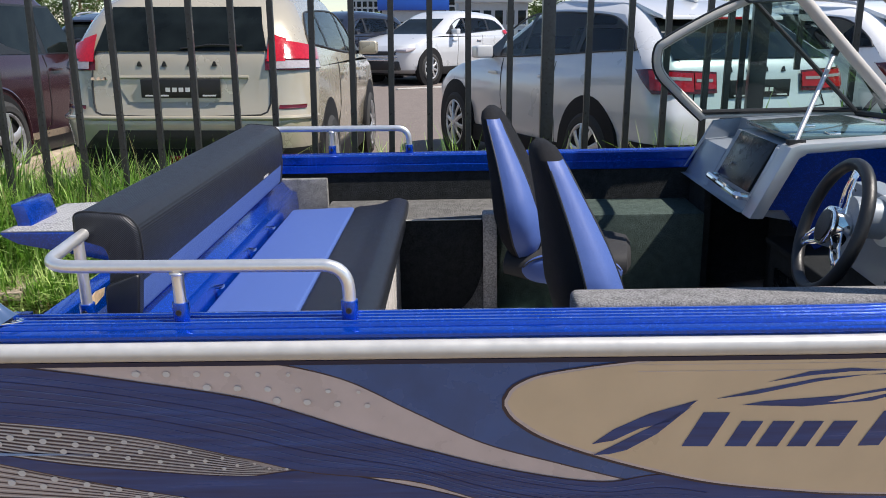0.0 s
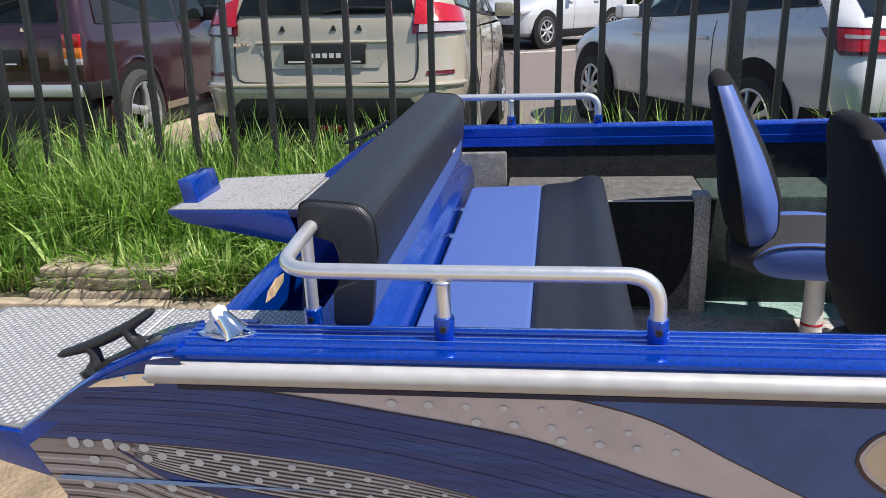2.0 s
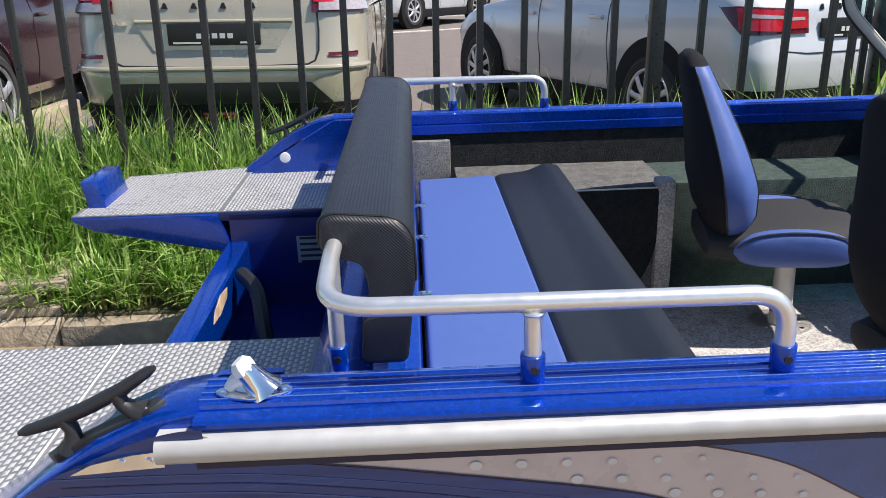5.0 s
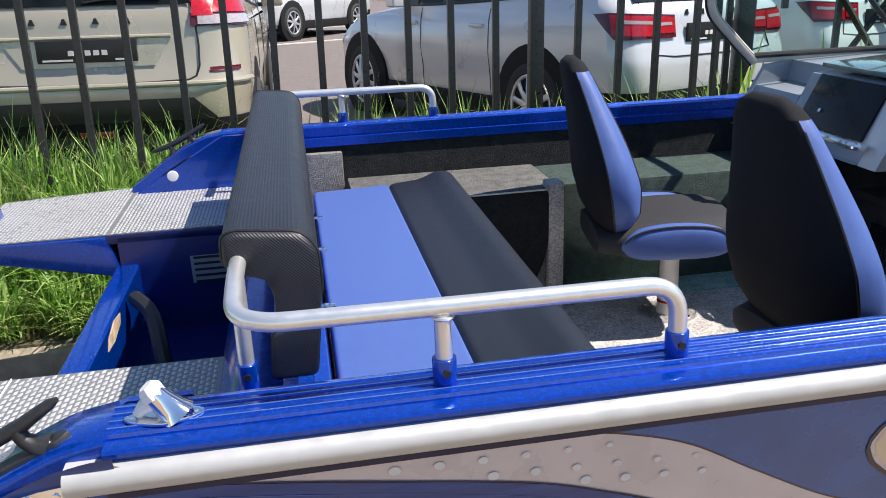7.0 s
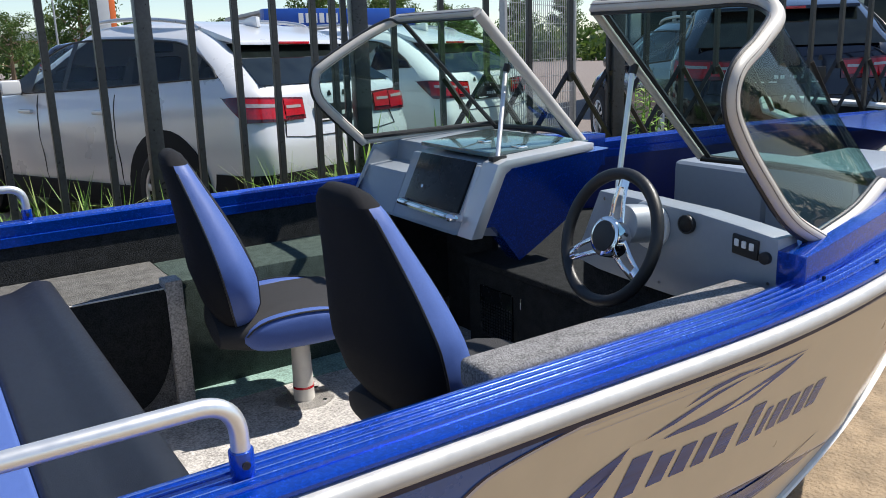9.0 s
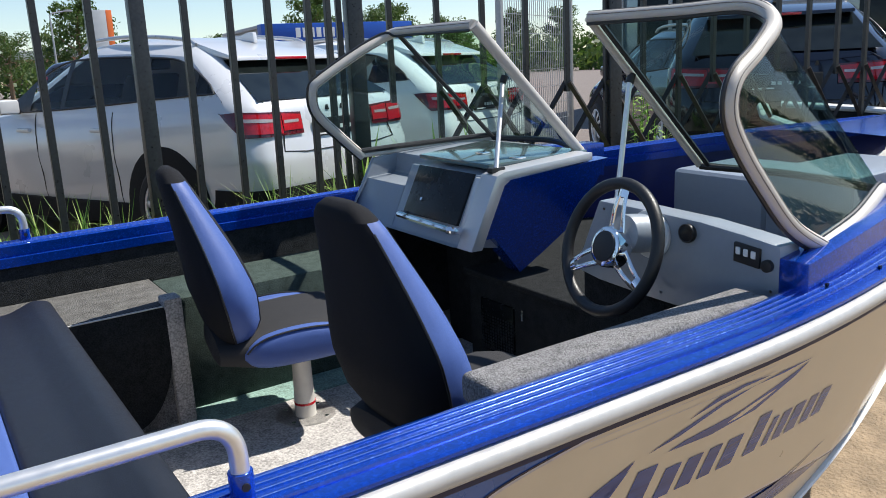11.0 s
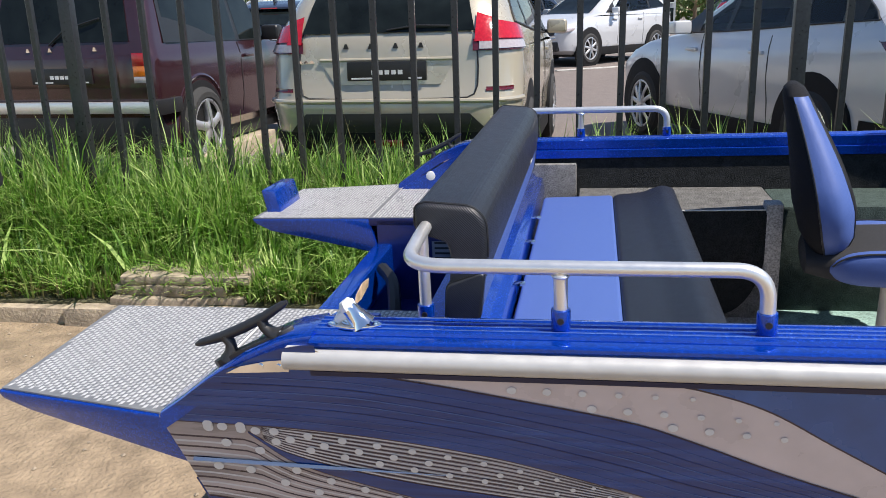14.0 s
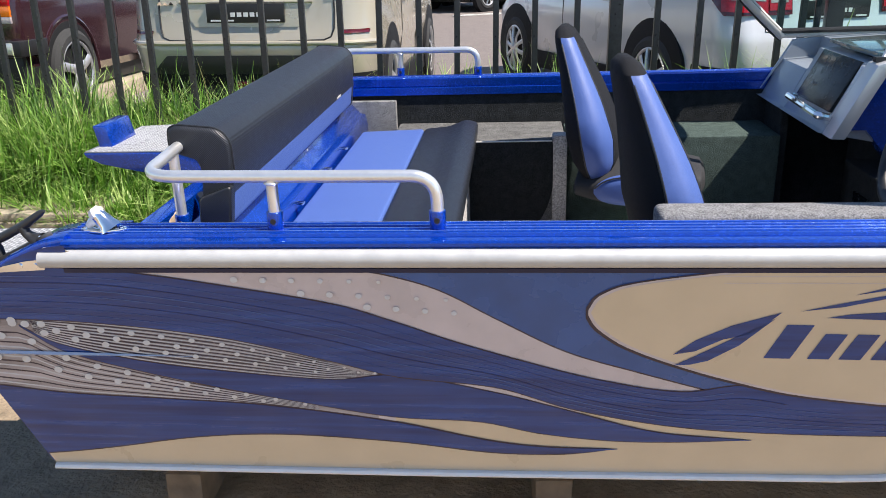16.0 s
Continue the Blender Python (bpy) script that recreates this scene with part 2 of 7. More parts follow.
def tube(pts, r, sides=12, bm=None, flat=1.0):
    bm = bm or bmesh.new()
    pts = [Vector(p) for p in pts]
    rings, up = [], Vector((0, 0, 1))
    for i, p in enumerate(pts):
        d = (pts[min(i + 1, len(pts) - 1)] - pts[max(i - 1, 0)]).normalized()
        if i == 0:
            s = d.cross(up if abs(d.z) < 0.9 else Vector((0, 1, 0))).normalized()
        else:
            s = (s - d * s.dot(d)).normalized()
        w = d.cross(s)
        rr = r[i] if isinstance(r, (list, tuple)) else r
        rings.append([p + rr * (math.cos(2 * math.pi * k / sides) * s + flat * math.sin(2 * math.pi * k / sides) * w) for k in range(sides)])
    return loft(rings, bm)


def disc(c, axis, r, h, sides=20, bm=None, bev=0.0, r2=None):
    """A short cylinder from c along the axis."""
    bm = bm or bmesh.new()
    m = Matrix.Translation(Vector(c) + Vector(axis).normalized() * h / 2) @ Vector(axis).to_track_quat("Z", "Y").to_matrix().to_4x4()
    q = bmesh.ops.create_cone(bm, cap_ends=True, segments=sides, radius1=r, radius2=r if r2 is None else r2, depth=h, matrix=m)
    if bev:
        es = list({e for v in q["verts"] for e in v.link_edges if len(e.link_faces) == 2 and any(len(f.verts) > 4 for f in e.link_faces)})
        bmesh.ops.bevel(bm, geom=es, offset=bev, segments=2, profile=0.6, affect="EDGES")
    return bm


def torus(c, axis, R, r, n=36, k=10, bm=None, a0=0.0, a1=2 * math.pi):
    bm = bm or bmesh.new()
    q = Vector(axis).to_track_quat("Z", "Y").to_matrix()
    full = abs(a1 - a0 - 2 * math.pi) < 1e-6
    rings = []
    for i in range(n if full else n + 1):
        t = a0 + (a1 - a0) * i / n
        d = Vector((math.cos(t), math.sin(t), 0))
        rings.append([Vector(c) + q @ (d * (R + r * math.cos(2 * math.pi * j / k)) + Vector((0, 0, r * math.sin(2 * math.pi * j / k)))) for j in range(k)])
    if full:
        rings.append(rings[0])
        loft(rings, bm, caps=False)
        bmesh.ops.remove_doubles(bm, verts=bm.verts, dist=1e-6)
        return bm
    return loft(rings, bm)


def superring(cx, cy, cz, a, b, power=3.0, n=20, plane="xy"):
    out = []
    for i in range(n):
        t = 2 * math.pi * i / n
        c, s = math.cos(t), math.sin(t)
        u, v = a * math.copysign(abs(c) ** (2 / power), c), b * math.copysign(abs(s) ** (2 / power), s)
        out.append({"xy": (cx + u, cy + v, cz), "xz": (cx + u, cy, cz + v), "yz": (cx, cy + u, cz + v)}[plane])
    return out


def ease(t):
    t = max(0.0, min(1.0, t))
    return t * t * (3 - 2 * t)


def lerp(table, x):
    """Straight interpolation in a table of (x, value)."""
    if x <= table[0][0]:
        return table[0][1]
    for (a, p), (b, q) in zip(table, table[1:]):
        if x <= b:
            return p + (q - p) * (x - a) / (b - a)
    return table[-1][1]


# ---- ground ----
LOT = 0.25


def ground_z(x, y):
    if y < 3.95:
        return 0.012 * noise.noise(Vector((x * 1.3, y * 1.3, 0)))
    if y < 5.6:
        return 0.10 + (LOT + 0.05 - 0.10) * ease((y - 4.0) / 0.8)
    return LOT - 0.04


def build_ground():
    bm = bmesh.new()
    far = [-900, -300, -80, -30, -14]
    xs = far + [-8 + 0.2 * i for i in range(81)] + [-q for q in far[::-1]]
    ys = [-900, -200, -40, -10, -4] + [-2 + 0.2 * i for i in range(30)] + [3.94, 3.96, 4.1, 4.3, 4.5, 4.7, 4.9, 5.2, 5.59, 5.61, 6.5, 9, 15, 30, 80, 300, 900]
    g = [[bm.verts.new((x, y, ground_z(x, y))) for x in xs] for y in ys]
    for a, b in zip(g, g[1:]):
        for i in range(len(xs) - 1):
            f = bm.faces.new((a[i], a[i + 1], b[i + 1], b[i]))
            f.material_index = 0 if f.calc_center_median().y < 3.95 else 1
    return tagged(obj("ground", bm, [M_DIRT, M_SOIL], angle=60), "dry sandy dirt ground with a grassy soil strip", "ground", kind="structure")


def lot_z(y):
    """The car park climbs a little away from the fence."""
    return LOT + 0.015 * (max(9.0, min(y, 21.0)) - 9.0)


ground = build_ground()
bm = bmesh.new()
xs = [-900, -60, -20] + [-12 + i for i in range(25)] + [20, 60, 900]
g = [[bm.verts.new((x, y, lot_z(y) + 0.01 * noise.noise(Vector((x * 0.3, y * 0.3, 2))))) for x in xs] for y in [5.15, 5.6, 7, 9, 12, 16, 21, 30, 60, 900]]
for a, b in zip(g, g[1:]):
    for i in range(len(xs) - 1):
        bm.faces.new((a[i], a[i + 1], b[i + 1], b[i]))
tagged(obj("road", bm, M_ASPH), "sunlit worn asphalt of a car park", "car park", kind="structure")

# ---- the boat's own frame: bow along +x, centre line y = 0, leaning a little ----
BOAT = pose(-0.34, 2.686, 0.003, 0, 0, -1.9) @ pose(0, 0, 0, 0, -1.0, 0) @ pose(0.34, 0, 0, 1.2, 0, 0)
AFT = -0.92
boat = tagged(empty("motor_boat", BOAT), "blue and beige aluminium motor boat with windscreen, on blocks", "boat")


def hw(x):
    return 1.12 * (1 - (max(0.0, x - 0.7) / 2.85) ** 2.5)


def sheer(x):
    if x < AFT:
        return max(0.775, 0.95 - 0.175 * ((AFT - x) / 0.32) ** 1.6)
    return 0.95 + 0.16 * (max(0.0, x - 0.9) / 2.6) ** 1.6


CHINE = [(-1.3, 0.302), (-0.1, 0.303), (0.85, 0.312), (1.25, 0.35), (1.65, 0.43), (2.25, 0.57), (3.05, 0.82), (3.54, 0.98)]


def chine(x):
    return lerp(CHINE, x)


def side_y(x, z):
    """The hull's side, as a distance from the centre line."""
    top = hw(x) + 0.002
    slope = 0.205 + 0.30 * max(0.0, x - 0.9) / 2.6
    return max(0.012, top - (sheer(max(x, AFT)) - 0.055 - z) * slope)


def aft_x(z):
    """The raked stern."""
    return -1.26 + max(0, 0.77 - z) * 0.295


def hull_side(s):
    bm = bmesh.new()
    nx, nz, rows = 70, 14, []
    for j in range(nz + 1):
        v = j / nz
        row = []
        for i in range(nx + 1):
            u = i / nx
            x = -1.265 + 4.785 * u
            zt, zb = sheer(x) - (0.045 if x > AFT else 0.012), chine(x)
            z = zb + (zt - zb) * v
            row.append(bm.verts.new((max(x, aft_x(z)), s * side_y(x, z), z)))
        rows.append(row)
    for a, b in zip(rows, rows[1:]):
        for i in range(nx):
            bm.faces.new((a[i], a[i + 1], b[i + 1], b[i]))
    return part("hull_side", bm, M_BEIGE, boat, "beige painted hull side with navy sweeps")


for s in (-1, 1):
    hull_side(s)

# bottom, stern and keel
bm = bmesh.new()
rows = []
for i in range(61):
    x = -1.12 + 4.635 * i / 60
    zc, yc = chine(x), side_y(x, chine(x))
    keel = min(zc - 0.01, lerp([(-1.2, 0.12), (1.5, 0.12), (2.4, 0.3), (3.0, 0.62), (3.52, 1.0)], x))
    rows.append([bm.verts.new(p) for p in ((x, -yc, zc), (x, -yc * 0.5, (zc + keel) / 2), (x, 0, keel), (x, yc * 0.5, (zc + keel) / 2), (x, yc, zc))])
for a, b in zip(rows, rows[1:]):
    for i in range(4):
        bm.faces.new((a[i], a[i + 1], b[i + 1], b[i]))
part("hull_bottom", bm, M_WHITE, boat, "white hull bottom")
for s in (-1, 1):
    pts = [(x, s * (side_y(x, chine(x)) + 0.004), chine(x) - 0.004) for x in [-1.12 + 4.565 * i / 50 for i in range(51)]]
    part("chine_strip", tube(pts, 0.011, 8, flat=0.7), M_WHITE, boat, "bright white chine strip")


# dark navy that paints the shadow line below the rubbing strake
M_RUBSHADE = mat("navy_rub_shadow", (0.008, 0.010, 0.045), 0.5, 0, 20, 0.1)


def sweep(xs, profile, s, name, material, drop=0.0, label="", level=False):
    """Runs a closed profile of (inward, up) pairs along the gunwale."""
    rings = []
    for x in xs:
        e = 0.01
        t = Vector((2 * e, (hw(x + e) - hw(x - e)), 0)).normalized()
        nin = Vector((t.y, -t.x, 0))
        o = Vector((x, hw(x), sheer(max(x, AFT) if level else x) + drop))
        rings.append([Vector((q.x, s * q.y, q.z)) for q in (o + nin * d + Vector((0, 0, h)) for d, h in profile)])
    return part(name, loft(rings), material, boat, label)


GUN = [(0.004, -0.022), (0.0, -0.017), (0.0, -0.011), (0.003, -0.007), (0.008, -0.006), (0.027, -0.006), (0.029, -0.008), (0.032, -0.008), (0.034, -0.001)]
for k in range(4):
    c = 0.045 + 0.0185 * k
    GUN += [(c - 0.0025, 0.0), (c - 0.001, 0.002), (c + 0.001, 0.002), (c + 0.0025, 0.0)]
GUN += [(0.112, 0.0), (0.118, -0.004), (0.118, -0.036), (0.115, -0.040), (0.121, -0.044), (0.121, -0.076), (0.110, -0.078), (0.108, -0.03), (0.012, -0.03)]
# polished rib tops, light blue so the colour also carries their highlights
M_RIB = mat("polished_rib_highlight", (0.26, 0.36, 0.72), 0.22, 0.8, 60, 0.1)
XS = [-1.25, -1.20, -1.14, -1.06, -0.99, -0.968, AFT] + [-0.85 + 0.1 * i for i in range(44)]
for s in (-1, 1):
    sweep([x for x in XS if x >= AFT], GUN, s, "gunwale", M_BLUE, label="ribbed metallic blue gunwale")
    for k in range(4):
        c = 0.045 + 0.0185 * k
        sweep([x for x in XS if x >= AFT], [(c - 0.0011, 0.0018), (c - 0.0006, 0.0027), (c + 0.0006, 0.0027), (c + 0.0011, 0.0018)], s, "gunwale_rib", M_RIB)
    sweep([x for x in XS if x <= AFT], [(0.016, -0.012), (0.018, -0.004), (0.024, 0.0), (0.124, 0.0), (0.13, -0.004), (0.13, -0.04), (0.016, -0.04)], s, "gunwale_ramp", M_BLUE, label="sloping blue stern end of the gunwale")
    sweep([x for x in XS if x >= -0.975], [(0.004 - 0.024 * math.sin(math.pi * (0.08 + 0.84 * i / 13)), -0.043 + 0.0195 * math.cos(math.pi * i / 13)) for i in range(14)] + [(0.03, -0.063), (0.03, -0.023)], s, "rub_rail", M_RUB, label="pale grey rubbing strake", level=True)
    # strip coloured as the strake's shadow on the hull
    sweep([x for x in XS if x >= -0.96], [(0.006, -0.062), (-0.006, -0.064), (-0.004, -0.074), (0.05, -0.078), (0.05, -0.062)], s, "rub_backing_strip", M_RUBSHADE)

# inner skins, floor, stern
FLOOR = 0.33
for s in (-1, 1):
    bm = bmesh.new()
    rows = []
    for i in range(40):
        x = -0.88 + 2.6 * i / 39
        w = max(0.02, hw(x) - 0.110)
        rows.append([bm.verts.new((x, s * max(0.015, w - 0.09 - 0.2 * max(0, x - 0.8)), max(FLOOR, chine(x) + 0.04))), bm.verts.new((x, s * (w - 0.02 - 0.06 * max(0, x - 0.8)), FLOOR + 0.28)), bm.verts.new((x, s * w, sheer(x) - 0.045))])
    for a, b in zip(rows, rows[1:]):
        for k in range(2):
            bm.faces.new((a[k], a[k + 1], b[k + 1], b[k]))
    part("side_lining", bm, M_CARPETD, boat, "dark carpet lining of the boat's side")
bm = bmesh.new()
rows = []
for i in range(30):
    x = -0.95 + 2.4 * i / 29
    w = max(0.02, hw(x) - 0.20 - 0.35 * max(0, x - 0.7))
    rows.append([bm.verts.new((x, -w, FLOOR)), bm.verts.new((x, w, FLOOR))])
for a, b in zip(rows, rows[1:]):
    bm.faces.new((a[0], a[1], b[1], b[0]))
part("floor_panel", bm, M_FLOOR, boat, "speckled pale grey cockpit floor")


def platform(s):
    body = prism([(-1.720, 0.752), (-1.25, 0.752), (-1.21, 0.612), (-1.650, 0.705), (-1.708, 0.735)], "y", s * 0.475, s * 1.08, 0.006)
    for v in body.verts:
        if v.co.z < 0.725:
            v.co.y -= s * 0.045 * (abs(v.co.y) > 0.6) * min(1, (0.725 - v.co.z) / 0.1)
        if v.co.x < -1.26:
            v.co.y -= s * 0.080 * (abs(v.co.y) - 0.475) / 0.605 * min(1, (-1.26 - v.co.x) / 0.4)
            v.co.x += 0.025 * (abs(v.co.y) - 0.475) / 0.605 * min(1, (-1.26 - v.co.x) / 0.4)
    p = part("bathing_platform", body, M_BLUE, boat, "blue bathing platform topped with tread plate")
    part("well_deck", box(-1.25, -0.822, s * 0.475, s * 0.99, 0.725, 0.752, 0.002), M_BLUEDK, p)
    top = prism([(-1.715, s * 0.48), (-1.692, s * 0.990), (-1.255, s * 1.072), (-1.01, s * 1.0), (-0.825, s * 1.0), (-0.825, s * 0.48)], "z", 0.7525, 0.756)
    part("tread_sheet", top, M_TREAD, p, "bright aluminium tread plate")
    # raised lozenges of the tread plate
    bm = bmesh.new()
    i = 0
    x = -1.705
    while x < -0.832:
        y = 0.490 + (0.0105 if i % 2 else 0)
        lim = 0.982 + 0.080 * min(1, (x + 1.655) / 0.40) if x < -1.255 else (1.062 - 0.068 * min(1, (x + 1.255) / 0.25))
        while y < lim:
            if abs(x + 1.245) > 0.006 and x > -1.711 + 0.023 * (y - 0.48) / 0.51 + 0.006:
                c = Vector((x, s * y, 0.7562))
                a, b, h = (0.0088, 0.0040, 0.0016)
                vs = [bm.verts.new(c + Vector(q)) for q in ((-b, -a, 0), (b, -a * 0.6, 0), (b, a, 0), (-b, a * 0.6, 0), (-b * 0.3, -a * 0.5, h), (b * 0.3, a * 0.5, h))]
                for f in ((0, 1, 4), (1, 2, 5, 4), (2, 3, 5), (3, 0, 4, 5)):
                    bm.faces.new([vs[k] for k in f])
            y += 0.021
        x += 0.0118
        i += 1
    tagged(part("tread_pattern", bm, M_TREADLUMP, p, smooth=False), kind="stuff")
    return p


for s in (-1, 1):
    platform(s)
part("platform_seam", box(-1.247, -1.2445, -1.05, -0.48, 0.756, 0.7585, 0), M_WHITE, boat)
tab = prism([(-1.685, 0.71), (-1.625, 0.71), (-1.655, 0.845), (-1.71, 0.845)], "y", 0.57, 0.80, 0.006)
part("step_plate", tab, M_BLUE, boat, "upright blue end plate of the platform")

# motor well
part("transom_beam", box(-1.235, -1.165, -0.485, 0.485, 0.25, 0.655, 0.016, 3), M_BLUE, boat, "rounded blue transom top of the motor well")
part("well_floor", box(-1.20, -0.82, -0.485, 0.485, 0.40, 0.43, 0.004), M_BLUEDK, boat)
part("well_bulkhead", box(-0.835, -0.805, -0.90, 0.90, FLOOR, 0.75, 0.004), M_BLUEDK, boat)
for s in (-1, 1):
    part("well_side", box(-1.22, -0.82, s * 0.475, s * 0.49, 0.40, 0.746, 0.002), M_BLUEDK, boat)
stern = prism([(-1.22, 0.60), (-1.133, 0.306), (-1.105, 0.306), (-1.185, 0.60)], "y", -1.0, 1.0)
for v in stern.verts:
    v.co.y *= (side_y(-1.2, v.co.z) - 0.006)
part("stern_plate", stern, M_NAVY, boat, "navy raked stern plate")
part("seat_riser", prism([(-0.835, 0.75), (-0.775, 0.868), (-0.70, 0.868), (-0.648, 0.806), (-0.622, 0.800), (-0.616, 0.75), (-0.620, 0.62), (-0.82, 0.62)], "y", -0.985, 0.985, 0.004), M_BLUE, boat, "blue metal riser behind the bench")

# carpeted inside boxes
M_TEAL = mat("pale_teal_floor", (0.22, 0.34, 0.30), 0.9, 0, 150, 0.4, 0.002, fine=200)
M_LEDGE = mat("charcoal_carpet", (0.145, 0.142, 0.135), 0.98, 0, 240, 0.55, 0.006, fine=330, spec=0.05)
part("stern_panel", box(-0.76, -0.483, 0.955, 0.992, 0.45, 0.857, 0.008), M_CARPET, boat, "grey carpeted stern side panel")
part("side_wall_panel", box(-0.47, 0.20, 0.602, 0.616, FLOOR, 0.750, 0.003), M_CARPET, boat, "grey carpeted panel behind the pocket")
# the seat's shadow edge is built in as the flap's rounded corner
flap = [(-0.47, 0.752), (0.195, 0.755), (0.208, 0.72)] + [(0.208 - 0.16 * (1 - math.cos(math.pi / 2 * i / 10)), 0.64 - 0.29 * math.sin(math.pi / 2 * i / 10)) for i in range(11)] + [(-0.47, 0.35)]
part("side_pocket", prism(flap, "y", 0.578, 0.598, 0.004), M_CARPETD, boat, "dark side pocket flap, its rounded corner shaped as the seat's shadow")
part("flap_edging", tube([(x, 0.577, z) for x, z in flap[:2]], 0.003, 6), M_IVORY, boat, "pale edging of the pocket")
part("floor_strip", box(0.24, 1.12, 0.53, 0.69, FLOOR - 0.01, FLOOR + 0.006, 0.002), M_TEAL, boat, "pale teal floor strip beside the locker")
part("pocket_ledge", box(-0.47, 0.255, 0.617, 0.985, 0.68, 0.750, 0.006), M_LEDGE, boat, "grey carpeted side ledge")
# paler floor material stands in for sunlight on the divider's carpet
part("pocket_end", box(0.200, 0.258, 0.575, 0.655, FLOOR, 0.775, 0.008), M_FLOOR, boat, "carpeted pocket divider, coloured pale for the light on it")
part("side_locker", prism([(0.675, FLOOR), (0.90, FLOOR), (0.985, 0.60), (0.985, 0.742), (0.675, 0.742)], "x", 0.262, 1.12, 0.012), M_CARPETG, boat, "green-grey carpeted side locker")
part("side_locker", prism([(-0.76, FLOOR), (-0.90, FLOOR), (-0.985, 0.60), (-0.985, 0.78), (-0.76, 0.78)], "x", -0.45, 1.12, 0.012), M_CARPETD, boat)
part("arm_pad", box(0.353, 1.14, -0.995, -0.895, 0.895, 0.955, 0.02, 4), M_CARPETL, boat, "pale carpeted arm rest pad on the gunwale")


# ---- rails ----
def rail(s):
    r = part("grab_rail", tube(rounded([(-0.117, s * 1.055, 0.95), (-0.117, s * 1.055, 1.064), (-0.466, s * 1.055, 1.066), (-0.748, s * 1.052, 1.068), (-0.752, s * 0.90, 1.076), (-0.748, s * 0.80, 1.086)], 0.085, 10), 0.0135, 16), M_ALU, boat, "bent satin aluminium grab rail")
    part("post", tube([(-0.466, s * 1.055, 0.95), (-0.466, s * 1.055, 1.06)], 0.0125, 14), M_ALU, r)
    part("post", tube([(-0.752, s * 0.868, 0.87), (-0.752, s * 0.868, 1.076)], 0.0125, 14), M_ALU, r)
    for x in (-0.466,):
        part("weld_bead", torus((x, s * 1.055, 1.052), (0, 0, 1), 0.0135, 0.0032, 18, 6), M_ALU, r)
    for x, y, z in ((-0.117, 1.055, 0.948), (-0.466, 1.055, 0.948), (-0.752, 0.868, 0.882)):
        part("post_socket", disc((x, s * y, z), (0, 0, 1), 0.0175, 0.042, 20, bev=0.002), M_BLUE, r, "blue socket with a dark bolt")
        part("bolt", disc((x, s * y - 0.0165, z + 0.024), (0, -1, 0), 0.006, 0.003, 12), M_BLACKP, r)


for s in (-1, 1):
    rail(s)


# ---- bench ----
def cushion(profile, y0, y1, material, name, parent, label="", r=0.02, n=5):
    """A padded length with a closed (x, z) profile and rounded ends."""
    c = Vector((sum(p[0] for p in profile) / len(profile), sum(p[1] for p in profile) / len(profile)))
    pts = [Vector(p) for p in profile]
    L = y1 - y0
    out = []
    ys = [(y0 + r * (1 - math.cos(math.pi / 2 * i / n)), r * (1 - math.sin(math.pi / 2 * i / n))) for i in range(n + 1)]
    ys += [(y0 + L * k / 8, 0.0) for k in range(1, 8)]
    ys += [(y1 - r * (1 - math.cos(math.pi / 2 * i / n)), r * (1 - math.sin(math.pi / 2 * i / n))) for i in range(n, -1, -1)]
    for y, inset in ys:
        ring = []
        for p in pts:
            d = p - c
            q = c + d * max(0.0, 1 - inset / max(0.02, d.length)) if inset else p
            ring.append((q.x, y, q.y))
        out.append(ring)
    return part(name, loft(out), material, parent, label)


def round_poly(poly, r, n=5):
    p = [Vector((a, b, 0)) for a, b in poly]
    out = []
    for v in rounded([p[-1]] + p + [p[0]], r, n)[1:-1]:
        out.append((v.x, v.y))
    return out


bench = tagged(empty("bench_seat", BOAT), "blue and black vinyl bench with a long padded backrest", "bench")
cushion(round_poly([(-0.606, 0.70), (-0.606, 0.764), (-0.339, 0.772), (-0.339, 0.70)], 0.012), -0.80, 0.765, M_BLUEV, "seat_cushion", bench, "blue vinyl seat panel")
cushion(round_poly([(-0.339, 0.70), (-0.339, 0.773), (-0.23, 0.784), (-0.155, 0.813), (-0.105, 0.798), (-0.115, 0.70)], 0.02), -0.80, 0.765, M_BLACKV, "front_bolster", bench, "black vinyl rolled front edge")
part("bench_base", box(-0.61, -0.140, -0.76, 0.74, FLOOR, 0.695, 0.004), M_FLOOR, bench, "pale bench base")
BACK = [(-0.775, 1.072), (-0.772, 1.125), (-0.752, 1.133), (-0.650, 1.124), (-0.624, 1.095), (-0.622, 1.02), (-0.645, 0.888), (-0.712, 0.888), (-0.698, 1.01), (-0.712, 1.056)]
cushion(round_poly(BACK, 0.02), -0.842, 0.745, M_BLACKRIB, "backrest", bench, "black vinyl backrest", 0.014)
for y in (-0.831, 0.734):
    part("piping", tube([(x, y, z) for x, z in round_poly(BACK, 0.022)[:34]], 0.003, 6), M_BLACKP, bench)
    e = -0.838 if y < 0 else 0.741
    cushion(round_poly([(-0.712, 0.960), (-0.6275, 0.990), (-0.641, 0.880), (-0.717, 0.880)], 0.014), e - 0.0165, e + 0.0165, M_BLACKRIB, "backrest_end", bench, "black vinyl end of the backrest", 0.008)
cushion(round_poly([(-0.7075, 0.955), (-0.6290, 0.985), (-0.6425, 0.884), (-0.7145, 0.884)], 0.014), -0.846, 0.749, M_BLUEV, "backrest_panel", bench, "blue lower band of the backrest", 0.014)


